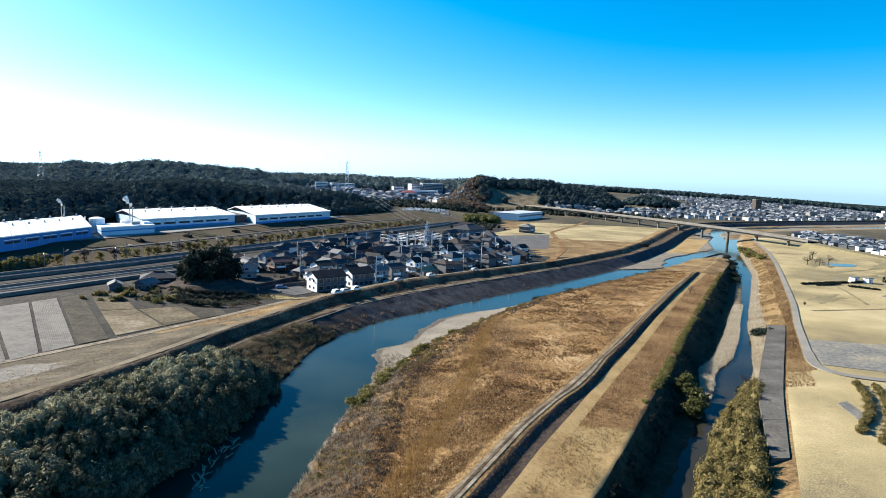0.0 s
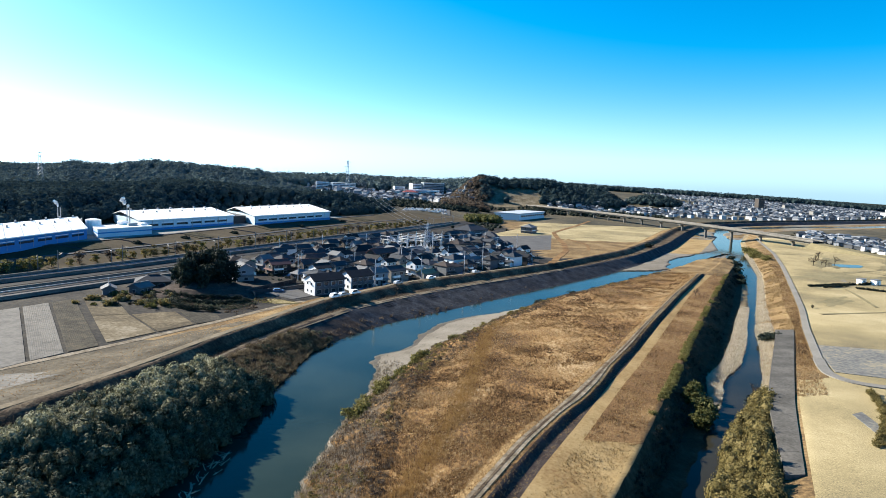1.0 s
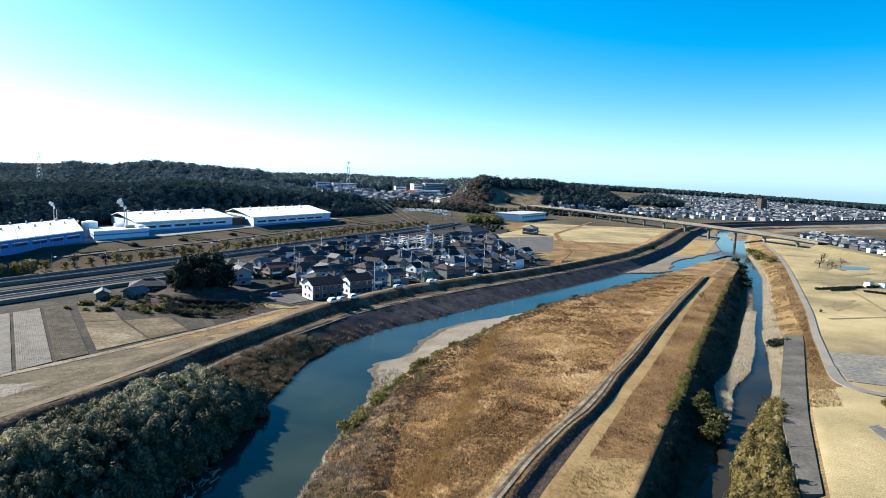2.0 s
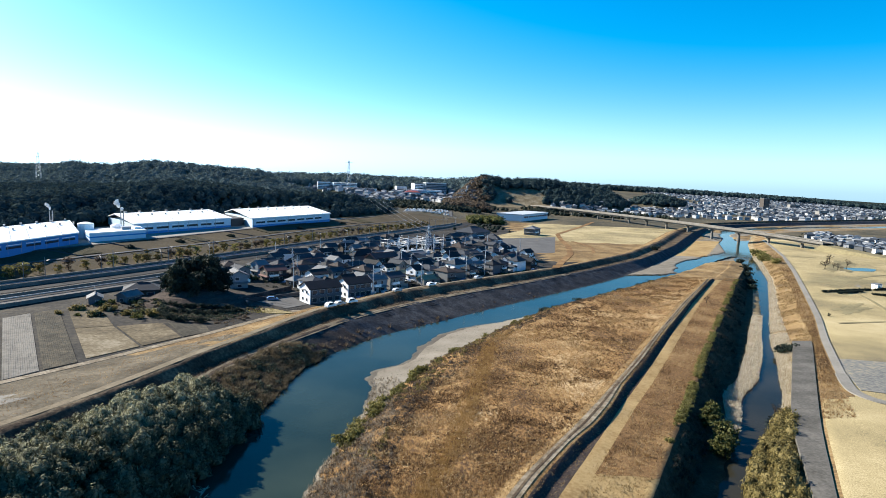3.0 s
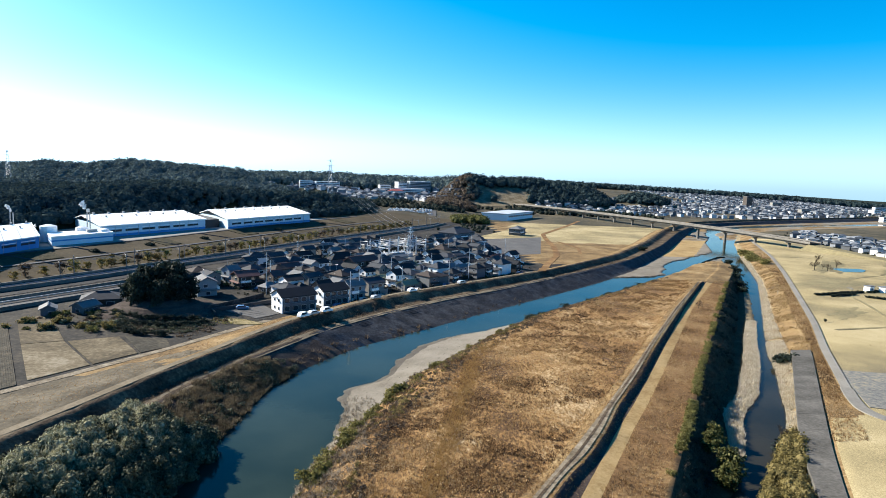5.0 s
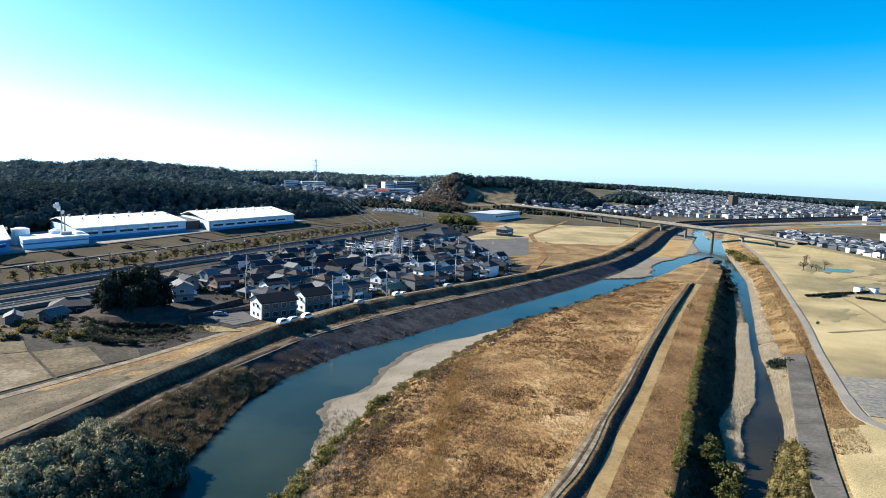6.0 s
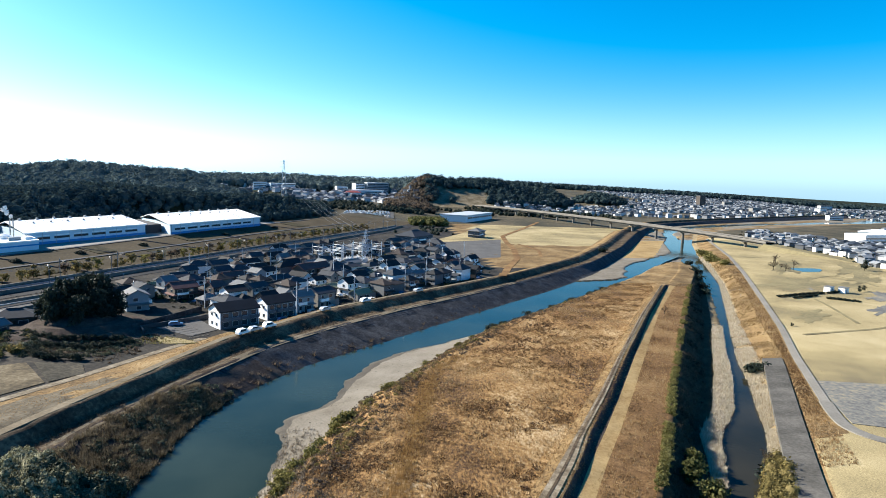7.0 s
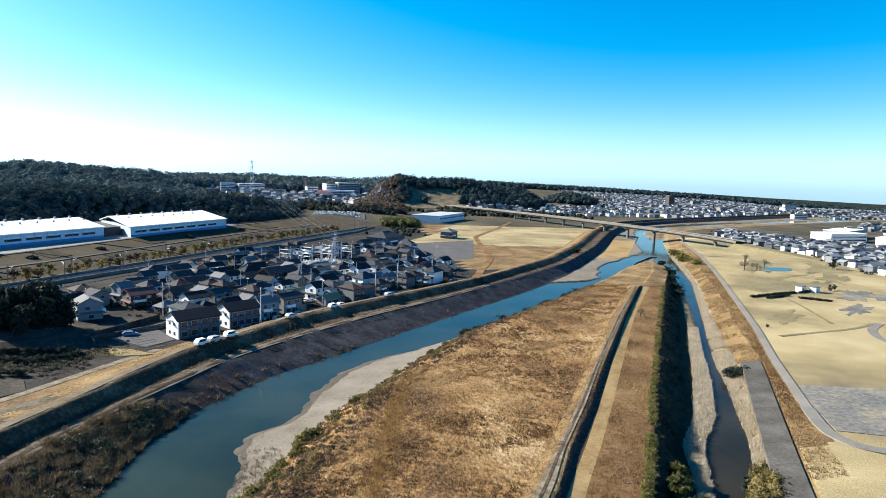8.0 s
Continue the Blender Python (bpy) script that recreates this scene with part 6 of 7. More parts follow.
# hedge-like row and dark scrub above the side channel
cover("shrub_row", shifted(bush_row, -1.0), shifted(bush_row, 0.8), 122, 330, 1500, (0.28, 0.62), "leaf_lime", "low olive-green shrubs in a row above the side channel", "shrubs", 41, BALLS, 0.3, lambda x, y, v, g: bumpy(y, x, 5.0) + 0.3 * bumpy(x, y, 2.0) > -0.35)
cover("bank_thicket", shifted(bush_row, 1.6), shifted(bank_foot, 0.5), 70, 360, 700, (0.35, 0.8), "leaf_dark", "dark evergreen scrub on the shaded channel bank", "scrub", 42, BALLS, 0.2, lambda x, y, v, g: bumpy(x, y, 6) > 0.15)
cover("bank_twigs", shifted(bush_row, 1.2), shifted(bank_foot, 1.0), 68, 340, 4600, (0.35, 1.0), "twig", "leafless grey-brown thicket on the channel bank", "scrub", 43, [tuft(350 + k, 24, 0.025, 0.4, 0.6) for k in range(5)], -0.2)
for (x, y), h, r in (((56.3, 128), 4.4, 2.4), ((59.6, 134), 4.8, 2.6), ((58.3, 140), 4.2, 2.3), ((62.2, 146), 3.8, 2.1)):
    t = tree("bushy olive-green tree on the channel bank", h, r, "leaf_green", int(x * 10), "trees on the channel bank", 30)
    t.matrix_basis = pose(x, y, ground_z(x, y) - 0.3)
for y, d in ((330, 3), (345, 4), (360, 5), (378, 4), (398, 3), (420, 3)):
    stand(dark_kinds, float(side_west(y)) - d, y, g.uniform(1.2, 1.8))

# reeds
cover("reed_bed", shifted(side_west, -8.0), shifted(side_west, 1.0), 140, 262, 13000, (0.7, 1.5), "leaf_pale", "pale feathery reed bed in the side channel", "reeds", 44, REEDS, -0.2, lambda x, y, v, g: v > np.interp(y, (140, 165, 185, 262), (0.75, 0.5, 0.42, 0.6)))
cover("reed_bank", shifted(side_east, -0.3), shifted(bank_east, -3.0), 128, 480, 19000, (0.6, 1.3), "leaf_pale", "pale dry reeds along the east bank", "reeds", 45, REEDS, -0.15, lambda x, y, v, g: (v < np.interp(y, (128, 190, 250, 300, 480), (0.75, 0.65, 0.55, 0.42, 0.42))) & (bumpy(x, y, 5.0) - 0.9 * v > -1.0 + 0.35 * bumpy(y, x, 2.0)))
cover("bank_weeds", shifted(side_east, 3.0), shifted(bank_east, 0.5), 150, 480, 8200, (0.35, 0.95), "leaf_straw", "tan and brown weeds on the east bank", "weeds", 52, GRASS, -0.1, lambda x, y, v, g: (bumpy(x, y, 5.0) < 0.25) & ~((y < 209) & (x > bank_east(y) - 7.2)))
cover("track_tufts", shifted(track, -0.7), shifted(track_e, 0.8), 72, 320, 5200, (0.1, 0.32), "leaf_straw", "short straw-coloured grass along the wheel track", "grass", 53, GRASS, -0.05, lambda x, y, v, g: (np.abs(v - 0.5) > 0.28) | (g.random(len(x)) < 0.25))
cover("path_tufts", shifted(crest_w, 0.0), shifted(crest_e, -0.2), 72, 300, 2600, (0.12, 0.32), "leaf_straw", "dry grass growing over the edges of the dyke path", "grass", 54, GRASS, 0.05, lambda x, y, v, g: (np.abs(v - 0.5) > 0.33) | (np.abs(v - 0.5) < 0.07))
cover("olive_thicket", shifted(side_east, -0.5), lambda y: side_east(y) + 2.6 + np.clip((150 - y) * 0.13, 0, 7), 62, 148, 620, (0.8, 1.7), "leaf_olive", "dense olive-yellow cane thicket beside the channel", "thicket", 46, [billow(360 + k, 150, 0.12) for k in range(4)], 1.0, stretch=(1.0, 1.8))
cover("cane_tips", shifted(side_east, -0.5), lambda y: side_east(y) + 2.6 + np.clip((150 - y) * 0.13, 0, 7), 62, 150, 1500, (1.4, 2.6), "leaf_olive", "olive-yellow cane tips beside the channel", "thicket", 47, REEDS, 0.0)
cover("east_tufts", shifted(bank_east, 0.0), shifted(walkway, -1.6), 140, 480, 8000, (0.3, 0.8), "leaf_brown", "rust-brown dry grass beside the footpath", "grass", 48, GRASS, -0.1)
for (x, y), s in (((110, 204), 1.5), ((113, 202.5), 1.2), ((76, 143), 1.3), ((230, 446), 2.0), ((222, 418), 1.8), ((236, 462), 2.2), ((244, 486), 2.4)):
    stand(dark_kinds if x < 200 else bush_kinds, x, y, s)
bt = bare_tree("leafless grey bush leaning over the channel", 4.5, 5, "bare trees")
bt.matrix_basis = pose(76, 146, -2.5)

# ---- the park on the east bank ----
def hedge_run(name, pts, w, h, label, seed):
    p = np.array(pts, float)
    d = np.concatenate([[0], np.cumsum(np.linalg.norm(np.diff(p, axis=0), axis=1))])
    g = np.random.default_rng(seed)
    s = g.uniform(0, d[-1], int(d[-1] * 9))
    q = np.stack([np.interp(s, d, p[:, j]) for j in (0, 1)], 1) + g.normal(0, w * 0.28, (len(s), 2))
    z = heights(q[:, 0], q[:, 1]) + g.uniform(0.2, 0.8, len(s)) * h
    ob = scatter(name, BALLS, np.column_stack([q, z]), g.uniform(0.35, 0.6, len(s)), M["leaf_olive"] if "olive" in label else M["leaf_dark"], label, "hedge", seed)
    ob["kind"] = ""
    del ob["kind"]
    return ob


hedge_run("curved_hedge", [(101, 142.4), (97, 133), (91.8, 124.2), (86, 117), (81.3, 111.5)], 1.3, 1.3, "long curved olive-brown hedge on the lawn", 91)
hedge_run("curved_hedge", [(104, 140), (100, 131), (94.5, 122), (88, 113), (82, 106.5)], 1.3, 1.3, "long curved olive-brown hedge on the lawn", 92)
for a, b in (((182.2, 302), (197.9, 308)), ((188.1, 299.6), (204.3, 306.9)), ((198, 308), (213.3, 313.5)), ((214, 313), (226, 318)), ((204, 300), (214, 292))):
    hedge_run("park_hedge", [a, b], 1.0, 1.1, "dark straight clipped hedge beside the park path", int(a[0]))
for k, (x, y) in enumerate(((218.5, 318), (224.5, 316))):
    h = empty("park_hut", "small white park hut with a flat roof", "hut", "white park huts", pose(x, y, 0.0, 0, 0, 25))
    Solid().box(-1.8, 1.8, -1.5, 1.5, -0.2, 2.6).make("wall", M["white_paint"], h)
    Solid().box(-2.1, 2.1, -1.8, 1.8, 2.6, 2.85).make("roof", ROOFS[3], h)
    Solid().box(-0.5, 0.5, -1.55, -1.5, 0, 2.0).make("door", M["steel"], h)
s = np.linspace(0, 2 * math.pi, 28)[:-1]
pond = raw("pond", [(262 + 9.5 * math.cos(a) * (1 + 0.15 * math.sin(3 * a)) + 5 * math.sin(a), 394 + 10 * math.sin(a) * (1 + 0.2 * math.cos(2 * a)), 0.14) for a in s], np.arange(27)[None], M["water"])
tagged(pond, "small blue park pond in dry grass", "pond", kind="structure")
for k, (x, y, h) in enumerate(((237.6, 391, 9), (243, 387, 7), (257, 400, 8), (262, 426, 9), (250, 410, 7.5), (246, 396, 6))):
    t = bare_tree("leafless brown tree on the park lawn", h, 200 + k, "bare park trees")
    t.matrix_basis = pose(x, y, 0)
for x, y, h in ((302, 397, 7), (330, 360, 5), (236, 320, 3.2), (149.8, 245.7, 1.6), (240, 322, 3)):
    t = tree("dark dense evergreen tree on the park lawn", h, h * 0.36, "leaf_dark", int(x), "evergreen park trees", 22)
    t.matrix_basis = pose(x, y, -0.1)
rect("worn_patch", [(103, 158), (114, 186), (137, 182), (124, 150)], M["lawn_grey"], "grey worn gravelly patch in the lawn", "lawn", 0.1)
rect("worn_patch", [(240, 296), (252, 312), (272, 300), (258, 286)], M["lawn_grey"], "grey bare patch in the lawn", "lawn", 0.1)
rect("worn_patch", [(170, 312), (180, 330), (225, 345), (214, 322)], M["lawn_grey"], "grey bare patch in the lawn", "lawn", 0.1)
rect("worn_patch", [(85.5, 118), (87.5, 128), (90.5, 129.5), (88.5, 118)], M["lawn_grey"], "grey bare patch in the lawn", "lawn", 0.1)
def soft_patch(west, far, east, near, mat, label, seed):
    """An uneven rounded patch in the lawn through four rim points."""
    g = np.random.default_rng(seed)
    rim = [np.array(p, float) for p in (west, far, east, near)]
    c = sum(rim) / 4
    v = [(c[0], c[1], 0.13)]
    for k in range(96):
        a = 2 * math.pi * k / 96
        w = 0.78 + 0.3 * math.sin(2 * a + seed) * math.sin(3 * a + 2 * seed) + 0.16 * math.sin(7 * a + seed) + g.uniform(-0.16, 0.16)
        p = c + (rim[2] - rim[0]) / 2 * math.cos(a) * w + (rim[1] - rim[3]) / 2 * math.sin(a) * w
        v.append((p[0], p[1], 0.07 + ground_z(p[0], p[1])))
    f = [(0, 1 + k, 1 + (k + 1) % 96) for k in range(96)]
    return tagged(raw("lawn_patch", v, np.array(f), M[mat]), label, "lawn", kind="structure")


for k, (w, f, e, s, mat) in enumerate((
        ((197.8, 342.7), (237.4, 370.2), (240.3, 345.5), (202.9, 321.8), "lawn_dark"),
        ((230.9, 337.7), (253.2, 350.0), (257.1, 339.3), (235.2, 327.8), "lawn_dark"),
        ((229.2, 306.0), (255.5, 323.4), (251.7, 307.0), (226.9, 291.5), "lawn_grey"),
        ((203.1, 274.4), (221.7, 286.7), (218.8, 274.8), (201.1, 263.7), "lawn_grey"),
        ((275.4, 393.9), (328.2, 435.1), (316.6, 397.8), (269.2, 363.7), "lawn_dark"),
        ((243.6, 407.5), (285.4, 450.4), (270.0, 410.2), (233.3, 374.9), "lawn_dark"),
        ((163.2, 264.8), (181.8, 279.6), (178.4, 265.0), (161.0, 251.9), "lawn_dark"),
        ((261.1, 359.7), (286.8, 375.7), (287.3, 361.6), (262.4, 346.9), "lawn_dark"))):
    soft_patch(w, f, e, s, mat, "darker worn patch of dry lawn", 900 + k)
lay("park_trail", [(197.8, 301.1), (192.9, 284.6), (185.8, 266.9), (178.7, 248.4)], 1.5, M["lawn_dark"], "faint trodden trail across the lawn", "trail", 0.1)
lay("park_trail", [(144.0, 233.0), (169.2, 239.8), (182.8, 243.2), (198.3, 252.2)], 1.5, M["lawn_dark"], "faint trodden trail across the lawn", "trail", 0.1)
lay("park_trail", [(251.8, 456.8), (264.4, 455.2), (277.8, 452.7)], 1.5, M["lawn_dark"], "faint trodden trail across the lawn", "trail", 0.1)
lay("park_trail", [(238.2, 358.0), (262.3, 373.7), (265.9, 356.7), (258.8, 334.7)], 1.5, M["lawn_dark"], "faint trodden trail across the lawn", "trail", 0.1)
lay("park_ring", [(201, 252), (192, 246), (184, 238), (178, 226), (178, 214)], 3.0, M["park_path"], "grey curved park path", "path", 0.1)
cover("lawn_tufts", shifted(walkway, 4.0), shifted(walkway, 120.0), 100, 380, 2600, (0.12, 0.3), "leaf_straw", "sparse straw-coloured tufts in the lawn", "grass", 49, GRASS, -0.03)
for k, (x, y) in enumerate(((205, 232), (208, 228), (212, 224), (203, 238))):
    b = bare_tree("low leafless shrub on the lawn", 3.0, 220 + k, "bare park shrubs")
    b.matrix_basis = pose(x, y, 0)

sapling = bare_tree("thin leafless sapling at the end of the dyke", 5.0, 241, "bare trees")
sapling.matrix_basis = pose(108.4, 259.3, ground_z(108.4, 259.3) - 0.1)
car("white car standing beside a dark bush on the dry meadow", PAINTS[0], pose(153.3, 473.3, 0.1, 0, 0, 30))
stand(dark_kinds, 158.3, 469.3, 1.6)

# ---- mound with old trees between fields and village ----
mv, mf = [], []
for r in np.linspace(0, 1, 8):
    for a in np.linspace(0, 2 * math.pi, 25)[:-1]:
        mv.append((-88 + 22 * r * math.cos(a), 232 + 19 * r * math.sin(a), -0.2 + 4.2 * math.floor((1 - r) * 3 + 0.999) / 3 * (1 if r < 0.99 else 0)))
for i in range(7):
    for k in range(24):
        mf.append((i * 24 + k, (i + 1) * 24 + k, (i + 1) * 24 + (k + 1) % 24, i * 24 + (k + 1) % 24))
tagged(raw("mound", mv, np.array(mf), M["bank_soil"], smooth=False), "terraced earth mound with dark scrub", "mound", kind="structure")
for k, (x, y, h, r) in enumerate(((-97, 222, 10, 4.5), (-92, 230, 12, 5), (-86, 234, 12, 5), (-82, 227, 9, 4.2), (-99, 231, 11, 5), (-93, 238, 12, 5), (-78, 233, 8, 3.8), (-88, 222, 8, 4), (-103, 226, 8, 4))):
    t = tree("large dark evergreen tree on the mound", h, r, "leaf_dark", 500 + k, "trees on the mound", 46)
    t.matrix_basis = pose(-89 + 0.66 * (x + 91), y + 6, 1.6) @ Matrix.Diagonal((0.82, 0.82, 1.14, 1))
for k, (pts, w, h) in enumerate((([(-99, 224), (-92, 215), (-87, 211), (-75, 208.5), (-66, 216)], 1.3, 1.7), ([(-91, 210.5), (-86, 204), (-81, 200), (-72, 200)], 1.8, 1.9), ([(-96, 220), (-86, 215.5), (-70, 217)], 1.1, 2.6))):
    hedge_run("terrace_hedge", pts, w, h, "dark clipped hedge along the terraced mound", 498 + k)
g = np.random.default_rng(41)
x, y = g.uniform(-96, -60, 700), g.uniform(199, 228, 700)
ok = ((x + 80) / 17) ** 2 + ((y - 212) / 11) ** 2 < 1
scatter("terrace_planting", BALLS, np.stack([x, y, heights(x, y) + 0.25], 1)[ok], g.uniform(0.35, 0.9, ok.sum()), M["leaf_evergreen_shade"], "low dark evergreen planting on the mound terraces", "plants", 42)
lot_wall = empty("lot_wall", "dark block wall between the car park and the houses", "wall")
tagged(lot_wall, kind="structure")
run = [(-72.3 + 12.6 * t, 230.4 + 27.1 * t) for t in np.linspace(0, 1, 9)]
for a, b in zip(run, run[1:]):
    d = Vector((b[0] - a[0], b[1] - a[1])).normalized()
    n = Vector((d.y, -d.x)) * 0.09
    ring = [(a[0] - n.x, a[1] - n.y), (b[0] - n.x - d.x * 0.03, b[1] - n.y - d.y * 0.03), (b[0] + n.x - d.x * 0.03, b[1] + n.y - d.y * 0.03), (a[0] + n.x, a[1] + n.y)]
    raw("panel", [(*q, ground_z(*q) - 0.2) for q in ring] + [(*q, ground_z(*q) + 1.7) for q in ring], BOX_F, M["block"], lot_wall)
rect("grass_verge", [(-67, 223.5), (-57, 215.5), (-48.5, 216.5), (-56, 222)], M["lawn"], "yellowed grass verge beside the car park", "verge", 0.12)
g = np.random.default_rng(43)
x, y = g.uniform(-66, -49, 500), g.uniform(215, 223, 500)
ok = (x + y > 153) & (x + y < 168.5) & (y < 222 - 0.4 * (x + 57))
scatter("verge_grass", GRASS, np.stack([x, y, heights(x, y) + 0.1], 1)[ok], g.uniform(0.3, 0.6, ok.sum()), M["leaf_lime"], "short yellow-green grass by the car park", "grass", 44)
garden = [shrub("shrub", "rounded garden shrub of dark green leaves", "shrub", m, 1.9, 1.9, 610 + k, "garden shrubs", 12) for k, m in enumerate(("leaf_dark", "leaf_green", "leaf_bamboo", "leaf_olive"))]
for k in range(46):
    stand(garden, -121 + g.uniform(0, 30), 200 + g.uniform(0, 24), g.uniform(0.5, 1.2))
for k, (x, y) in enumerate(placed_at):
    if k % 2 == 0:
        a = g.uniform(0, 6.3)
        stand(garden, x + 7.2 * math.cos(a), y + 7.2 * math.sin(a), g.uniform(0.5, 1.1))

g = np.random.default_rng(23)
pts = np.array(placed_at).repeat(26, 0) + g.normal(0, 5.2, (len(placed_at) * 26, 2))
scatter("garden_plants", BALLS, np.column_stack([pts, heights(pts[:, 0], pts[:, 1]) + 0.4]), g.uniform(0.3, 0.95, len(pts)), M["leaf_dark"], "small dark garden plants between the houses", "plants", 24)
pts = np.array(placed_at).repeat(10, 0) + g.normal(0, 6, (len(placed_at) * 10, 2))
scatter("garden_weeds", GRASS, np.column_stack([pts, heights(pts[:, 0], pts[:, 1])]), g.uniform(0.4, 1.1, len(pts)), M["twig"], "dry brown weeds between the houses", "weeds", 25)
x, y = g.uniform(-122, -60, 1500), g.uniform(182, 238, 1500)
ok = (((x + 88) / 30) ** 2 + ((y - 212) / 24) ** 2 < 1) & (y > 196 - 0.3 * (x + 60))
scatter("mound_scrub", GRASS + BALLS[:2], np.stack([x, y, heights(x, y) + 0.1], 1)[ok], g.uniform(0.4, 1.1, ok.sum()), M["twig"], "dark dry scrub round the foot of the mound", "scrub", 26)

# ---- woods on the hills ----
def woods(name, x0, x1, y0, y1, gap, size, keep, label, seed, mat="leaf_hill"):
    g = np.random.default_rng(seed)
    xs, ys = np.meshgrid(np.arange(x0, x1, gap), np.arange(y0, y1, gap))
    x, y = xs.ravel() + g.normal(0, gap * 0.3, xs.size), ys.ravel() + g.normal(0, gap * 0.3, xs.size)
    ok = keep(x, y)
    x, y = x[ok], y[ok]
    r = g.uniform(*size, len(x))
    return scatter(name, COARSE, np.stack([x, y, heights(x, y) + r * 0.55], 1), r, M[mat], label, "woods", seed, smooth=True)


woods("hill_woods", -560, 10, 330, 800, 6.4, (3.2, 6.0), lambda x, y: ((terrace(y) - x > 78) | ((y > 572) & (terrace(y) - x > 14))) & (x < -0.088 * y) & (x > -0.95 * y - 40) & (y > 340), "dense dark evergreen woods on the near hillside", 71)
woods("ridge_woods", -860, -100, 800, 1080, 8.6, (4.6, 8.8), lambda x, y: (x > -0.85 * y - 40) & (hill(x, y) > 4) & (x < -0.17 * y), "dense dark evergreen woods on the far ridge", 72, "leaf_hazed")
woods("far_woods", -1300, 330, 1330, 1640, 14.0, (9, 14), lambda x, y: hill(x, y) > 5, "far wooded ridge behind the town", 73, "leaf_hazed")
woods("knoll_woods", -20, 560, 1040, 1340, 8.0, (5.0, 8.0), lambda x, y: (hill(x, y) > 8) & (x > 66) & ~((x > 84) & (x < 170 + 0.3 * (y - 1060)) & (y < 1096 + 5 * bumpy(x, y, 14.0)) & (bumpy(x, y, 9.0) < 0.75)), "dark wooded knoll beyond the viaduct", 74)
woods("mixed_woods", 12, 74, 1040, 1180, 7.5, (4.0, 6.5), lambda x, y: hill(x, y) > 4, "bare brown trees on the flank of the knoll", 80, "twig")
woods("mixed_woods", 5, 62, 860, 1030, 8.0, (4.0, 6.5), lambda x, y: bumpy(x, y, 25) > -0.2, "brown and green mixed trees below the knoll", 75, "twig")
woods("mixed_woods", -84, 40, 800, 980, 8.5, (2.6, 4.6), lambda x, y: bumpy(x, y, 22) > 0.05, "mixed trees behind the car lot", 76, "leaf_dark")
woods("mixed_woods", 60, 330, 860, 1010, 9.0, (2.2, 3.8), lambda x, y: (x < shore_west(y) - 60) & (bumpy(x, y, 30) > -0.1), "dark mixed trees beyond the viaduct", 79, "leaf_dark")
woods("mixed_woods", 30, 62, 660, 720, 6.0, (3.0, 5.0), lambda x, y: y > 0, "green bushy trees beside the road", 77, "leaf_green")
woods("horizon_woods", 250, 2500, 2380, 2700, 20.0, (9, 15), lambda x, y: x > 300, "low dark wooded ridge along the horizon", 78)

body = [(-2.1, 0.35), (2.1, 0.35), (2.15, 0.75), (1.25, 0.95), (0.6, 1.42), (-1.4, 1.46), (-2.05, 0.95)]
sides = [(x, q, z) for q in (-0.83, 0.83) for x, z in body]
shell = [(i, (i + 1) % 7, (i + 1) % 7 + 7) for i in range(7)] + [(i, (i + 1) % 7 + 7, i + 7) for i in range(7)] + [(0, i + 1, i) for i in range(1, 6)] + [(7, 7 + i, 8 + i) for i in range(1, 6)]
g = np.random.default_rng(44)
lot_at = np.array([(-44 + 3.2 * i + g.normal(0, 0.2), 726 + 11 * j + g.normal(0, 0.4)) for i in range(16) for j in range(5) if g.random() < 0.75])
rect("car_lot", [(-48, 716), (10, 716), (10, 782), (-48, 782)], M["lot_grey"], "grey asphalt car lot full of parked cars", "lot", 0.3)
scatter("parked_cars", [(np.array(sides), np.array(shell))], np.column_stack([lot_at, heights(lot_at[:, 0], lot_at[:, 1]) + 0.35]), np.full(len(lot_at), 1.0), PAINTS[1], "rows of pale cars in a distant lot", "cars", 45)
woods("mixed_woods", -46, 46, 790, 830, 6.5, (2.0, 3.6), lambda x, y: bumpy(x, y, 12) > -0.3, "mixed trees behind the car lot", 81, "leaf_dark")
woods("mixed_woods", 12, 66, 560, 640, 6.0, (1.2, 2.4), lambda x, y: (bumpy(x, y, 9) > 0.1) & (x > rail_near(y) + 6), "small dark trees beside the road", 82, "leaf_dark")

# ---- the town beyond ----
# bluish tones hold the town's distance haze in the colour
TOWN_WALL = material("town_wall", ((0.11, 0.118, 0.128), (0.18, 0.195, 0.215), (0.27, 0.29, 0.315), (0.44, 0.46, 0.48)), 0.01, 2, 0.85, 0, 0, 0.02, island=0.9)
TOWN_ROOF = material("town_roof", ((0.03, 0.037, 0.047), (0.055, 0.068, 0.085), (0.09, 0.105, 0.125), (0.19, 0.205, 0.22)), 0.01, 2, 0.6, 0, 0, 0.02, island=0.9)


def shape_of(s):
    tris = [np.concatenate([q[:, [0, 1, 2]], q[:, [0, 2, 3]]]) for q in s.q] + s.t
    return np.concatenate(s.v), np.concatenate(tris)


wall_kit = [shape_of(Solid().box(-4.6, 4.6, -3.6, 3.6, -0.5, h)) for h in (5.4, 5.6, 3.2, 5.4)]
roof_kit = [shape_of(hip_roof(9.2, 7.2, h, 0.45, 0.6)) if k % 2 else shape_of(gable_roof(9.2, 7.2, h + 0.25, 0.45, 0.5)) for k, h in enumerate((5.4, 5.6, 3.2, 5.4))]


def town(x, y, seed, label, size=(0.85, 1.25)):
    g = np.random.default_rng(seed)
    p = np.stack([x, y, heights(x, y)], 1)
    s = g.uniform(*size, len(x))
    scatter("town_walls", wall_kit, p, s, TOWN_WALL, label, "town", seed)
    scatter("town_roofs", roof_kit, p, s, TOWN_ROOF, "dark and grey roofs of the distant town", "town", seed)


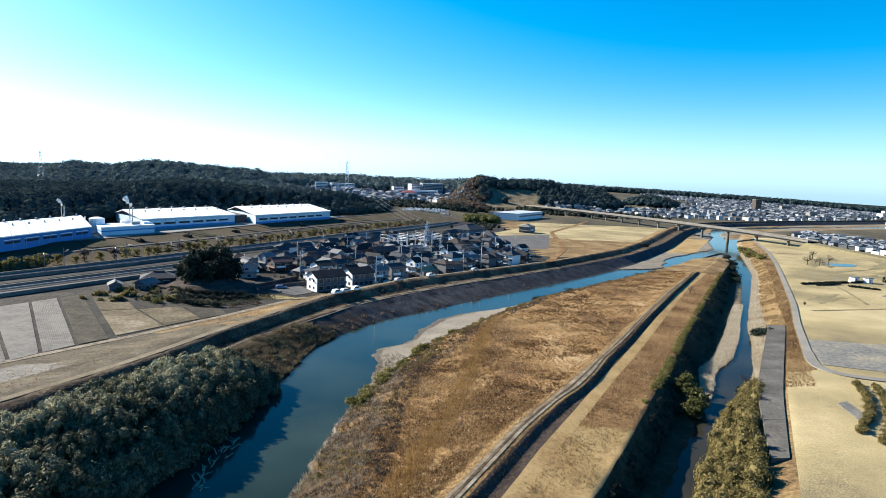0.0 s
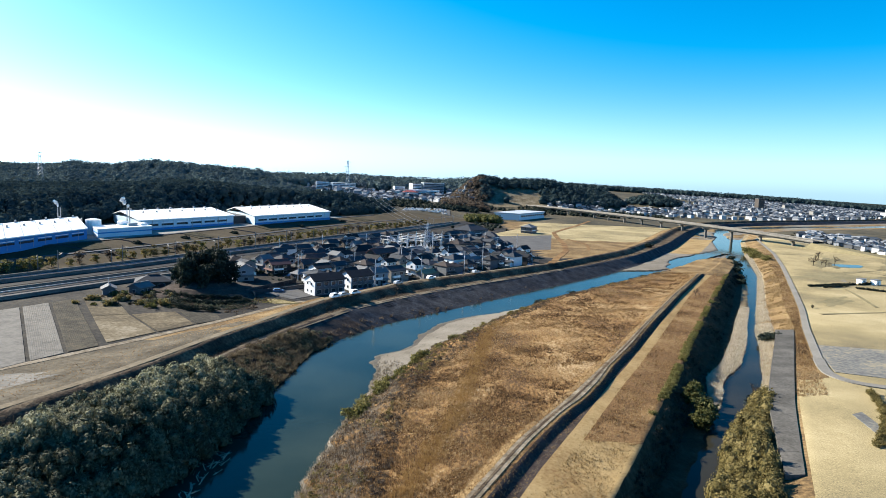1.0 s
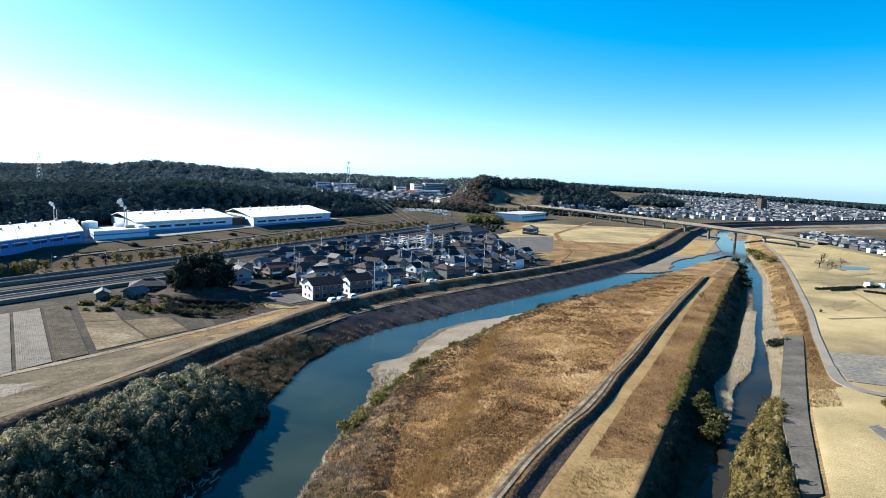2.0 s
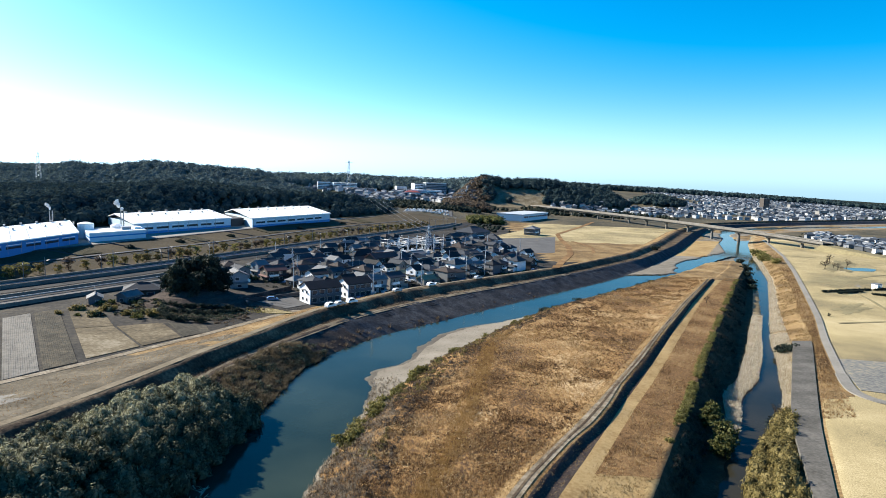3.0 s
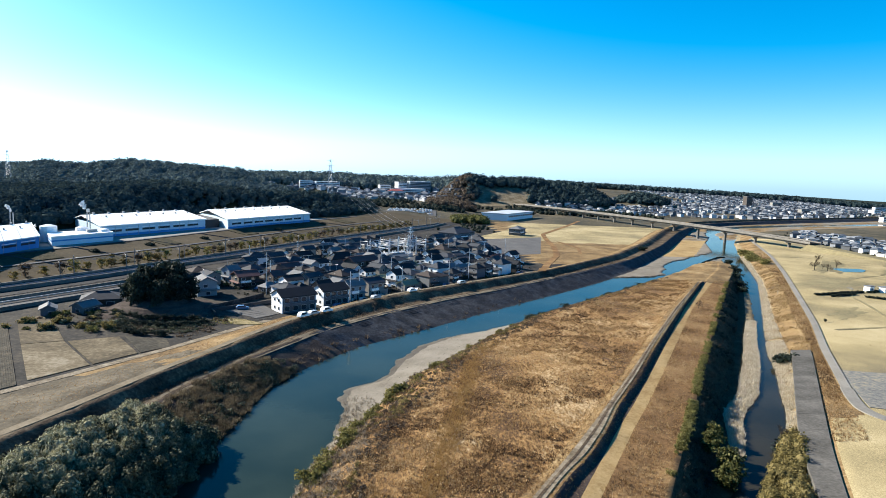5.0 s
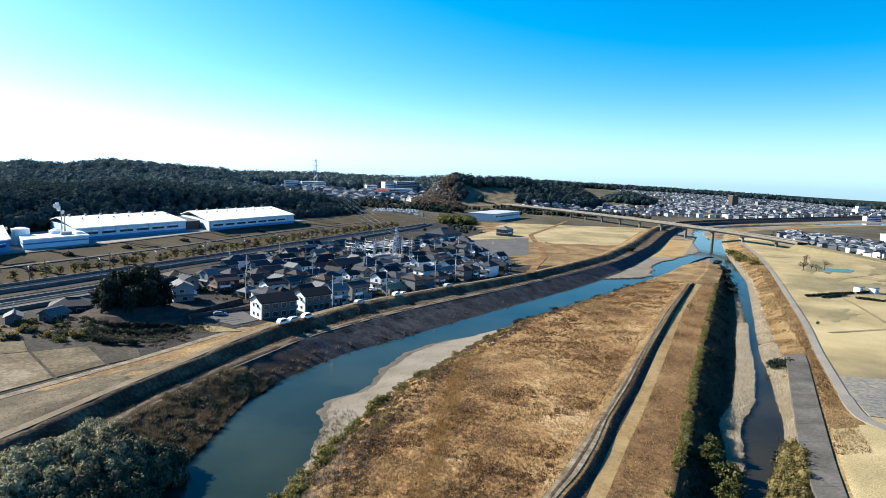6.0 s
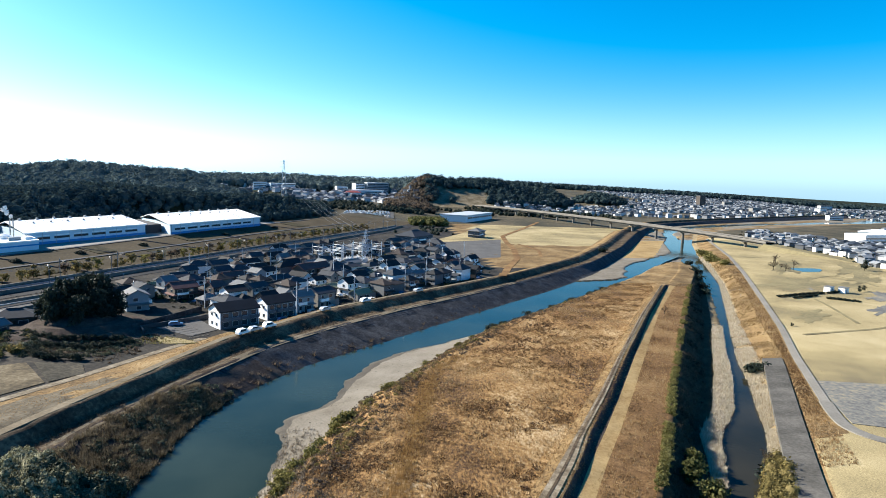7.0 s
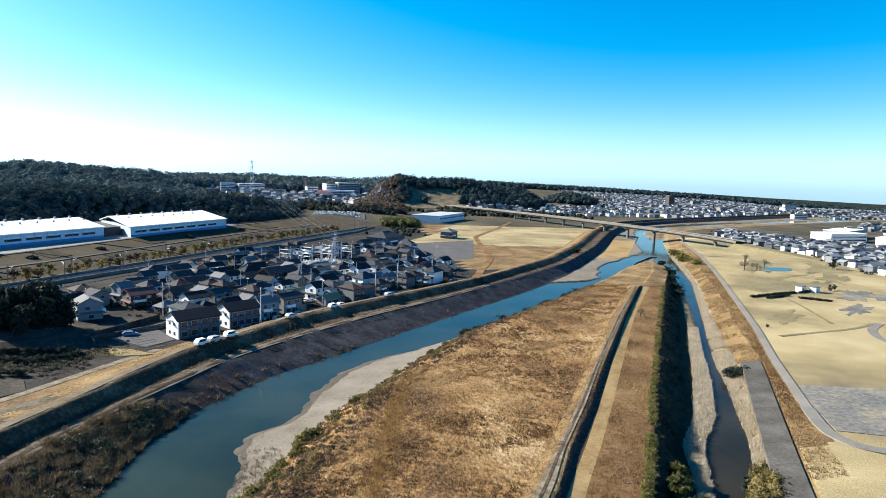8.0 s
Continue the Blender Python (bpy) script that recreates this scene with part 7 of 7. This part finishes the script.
g = np.random.default_rng(55)
def field_of(x0, x1, y0, y1, gap, keep):
    xs, ys = np.meshgrid(np.arange(x0, x1, gap), np.arange(y0, y1, gap))
    x, y = xs.ravel() + g.normal(0, gap * 0.22, xs.size), ys.ravel() + g.normal(0, gap * 0.22, xs.size)
    ok = keep(x, y)
    return x[ok], y[ok]


near_town = lambda x, y: (x > np.interp(y, (300, 363, 397, 476, 592, 670, 700), (302, 312, 320, 344, 345, 392, 400))) & (x < np.interp(y, (300, 517, 576, 618, 672, 700), (540, 456, 432, 431, 419, 402))) & (g.random(np.size(x)) < 0.9)
x, y = field_of(290, 560, 300, 700, 9.6, near_town)
far_house = [house(t, w, d, f, WALLS[a], ROOFS[b], hp, 300 + k, False, "houses beyond the park") for k, (t, w, d, f, a, b, hp) in enumerate((("white two-storey house beyond the park", 9, 7, 2, 1, 1, False), ("grey-roofed cream house beyond the park", 9, 7.5, 2, 0, 3, True), ("dark-roofed pale house beyond the park", 10, 7, 2, 1, 0, True), ("blue-roofed house beyond the park", 9, 7, 2, 2, 6, False)))]
order = np.argsort(np.hypot(x, y))
for k, i in enumerate(order[:44]):
    m = pose(x[i], y[i], 0.05, 0, 0, 20 + g.choice((0, 90)) + g.normal(0, 5)) @ Matrix.Scale(g.uniform(0.62, 0.8), 4)
    if k < 4:
        far_house[k].matrix_basis = m
    else:
        copy_thing(far_house[int(g.integers(0, 4))], pose(0, 0, 0)).matrix_basis = m
town(x[order[44:]], y[order[44:]], 56, "pale houses of the town beyond the park", (0.6, 0.8))
gp = np.stack([x, y], 1).repeat(3, 0) + g.normal(0, 5, (len(x) * 3, 2))
scatter("town_trees", BALLS, np.column_stack([gp, heights(gp[:, 0], gp[:, 1]) + 0.8]), g.uniform(0.7, 1.8, len(gp)), M["leaf_dark"], "dark garden trees between the houses of the town", "trees", 97)
x, y = field_of(300, 2000, 640, 2350, 14, lambda x, y: (x > side_east(np.minimum(y, 900)) + 120) & (y > 1010 - 0.42 * x) & (y > 700) & (x < 0.95 * y) & (bumpy(x, y, 90) > -0.55) & ~((y < 1150) & (x < side_east(y) + 160)))
town(x, y, 57, "pale houses of the distant town", (0.5, 0.95))
tx, ty = x + g.normal(0, 8, len(x)), y + g.normal(0, 8, len(x))
scatter("town_trees", [billow(98, 40, 0.2)], np.stack([tx, ty, heights(tx, ty) + 1.0], 1), g.uniform(1.0, 3.6, len(x)), M["leaf_hazed"], "dark trees between the houses of the distant town", "trees", 98)
x, y = field_of(230, 900, 960, 2300, 16, lambda x, y: (x < shore_west(np.minimum(y, 1140)) - 40) & (hill(x, y) < 4) & (x > 0.18 * y) & (bumpy(x, y, 70) > -0.4))
town(x, y, 58, "pale houses of the distant town", (0.65, 1.0))
x, y = field_of(-150, 50, 1030, 1110, 13, lambda x, y: bumpy(x, y, 30) > -0.5)
town(x, y, 59, "pale houses below the far ridge", (0.8, 1.25))
x, y = field_of(-330, 70, 1130, 1400, 19, lambda x, y: (bumpy(x, y, 40) > -0.1) & (hill(x, y) < 16))
town(x, y, 60, "pale houses below the far ridge", (0.9, 1.4))
x, y = field_of(180, 275, 1015, 1060, 12, lambda x, y: bumpy(x, y, 25) > -0.7)
town(x, y, 61, "white houses at the foot of the knoll", (0.7, 1.0))
g = np.random.default_rng(66)
def block(x, y, w, d, h, wall, label):
    ob = empty("apartment_block", label, "building", "distant blocks", pose(x, y, ground_z(x, y), 0, 0, g.uniform(-10, 40)))
    Solid().box(-w / 2, w / 2, -d / 2, d / 2, -1, h).make("wall", wall, ob)
    Solid().box(-w / 2 - 0.3, w / 2 + 0.3, -d / 2 - 0.3, d / 2 + 0.3, h, h + 0.7).make("roof", M["roof_white"] if w > 45 else ROOFS[3], ob)
    for z in np.arange(1.2, h - 1.5, 3.2):
        Solid().box(-w / 2 + 1, w / 2 - 1, -d / 2 - 0.1, -d / 2, z, z + 1.4).make("window", M["glass"], ob)
for x, y, w, d, h, k in ((-58, 1290, 22, 14, 22, 1), (-22, 1300, 46, 16, 24, 5), (-38, 1262, 60, 16, 12, 1), (-92, 1290, 22, 14, 15, 1), (-252, 1290, 26, 14, 15, 1), (-212, 1300, 52, 18, 13, 1), (-160, 1260, 40, 16, 8, 1), (762, 1480, 16, 14, 27, 3), (478, 600, 50, 22, 8, 1), (525, 648, 60, 24, 8, 5), (505, 556, 54, 24, 8, 1), (560, 596, 60, 26, 8, 5), (820, 1100, 26, 12, 10, 1), (940, 1300, 24, 12, 11, 1), (520, 1500, 30, 12, 10, 1), (760, 1250, 22, 12, 9, 0), (1100, 1500, 30, 12, 13, 1), (900, 1600, 26, 12, 12, 0)):
    block(x, y, w, d, h, WALLS[k], "pale multi-storey building in the distant town")
roofed = empty("market_hall", "low hall with a dull red roof below the ridge", "building", "distant blocks", pose(-66, 1240, ground_z(-66, 1240), 0, 0, 12))
Solid().box(-15, 15, -9, 9, -1, 8).make("wall", WALLS[1], roofed)
hip_roof(30, 18, 8, 0.35, 0.8).make("roof", M["red_paint"], roofed)
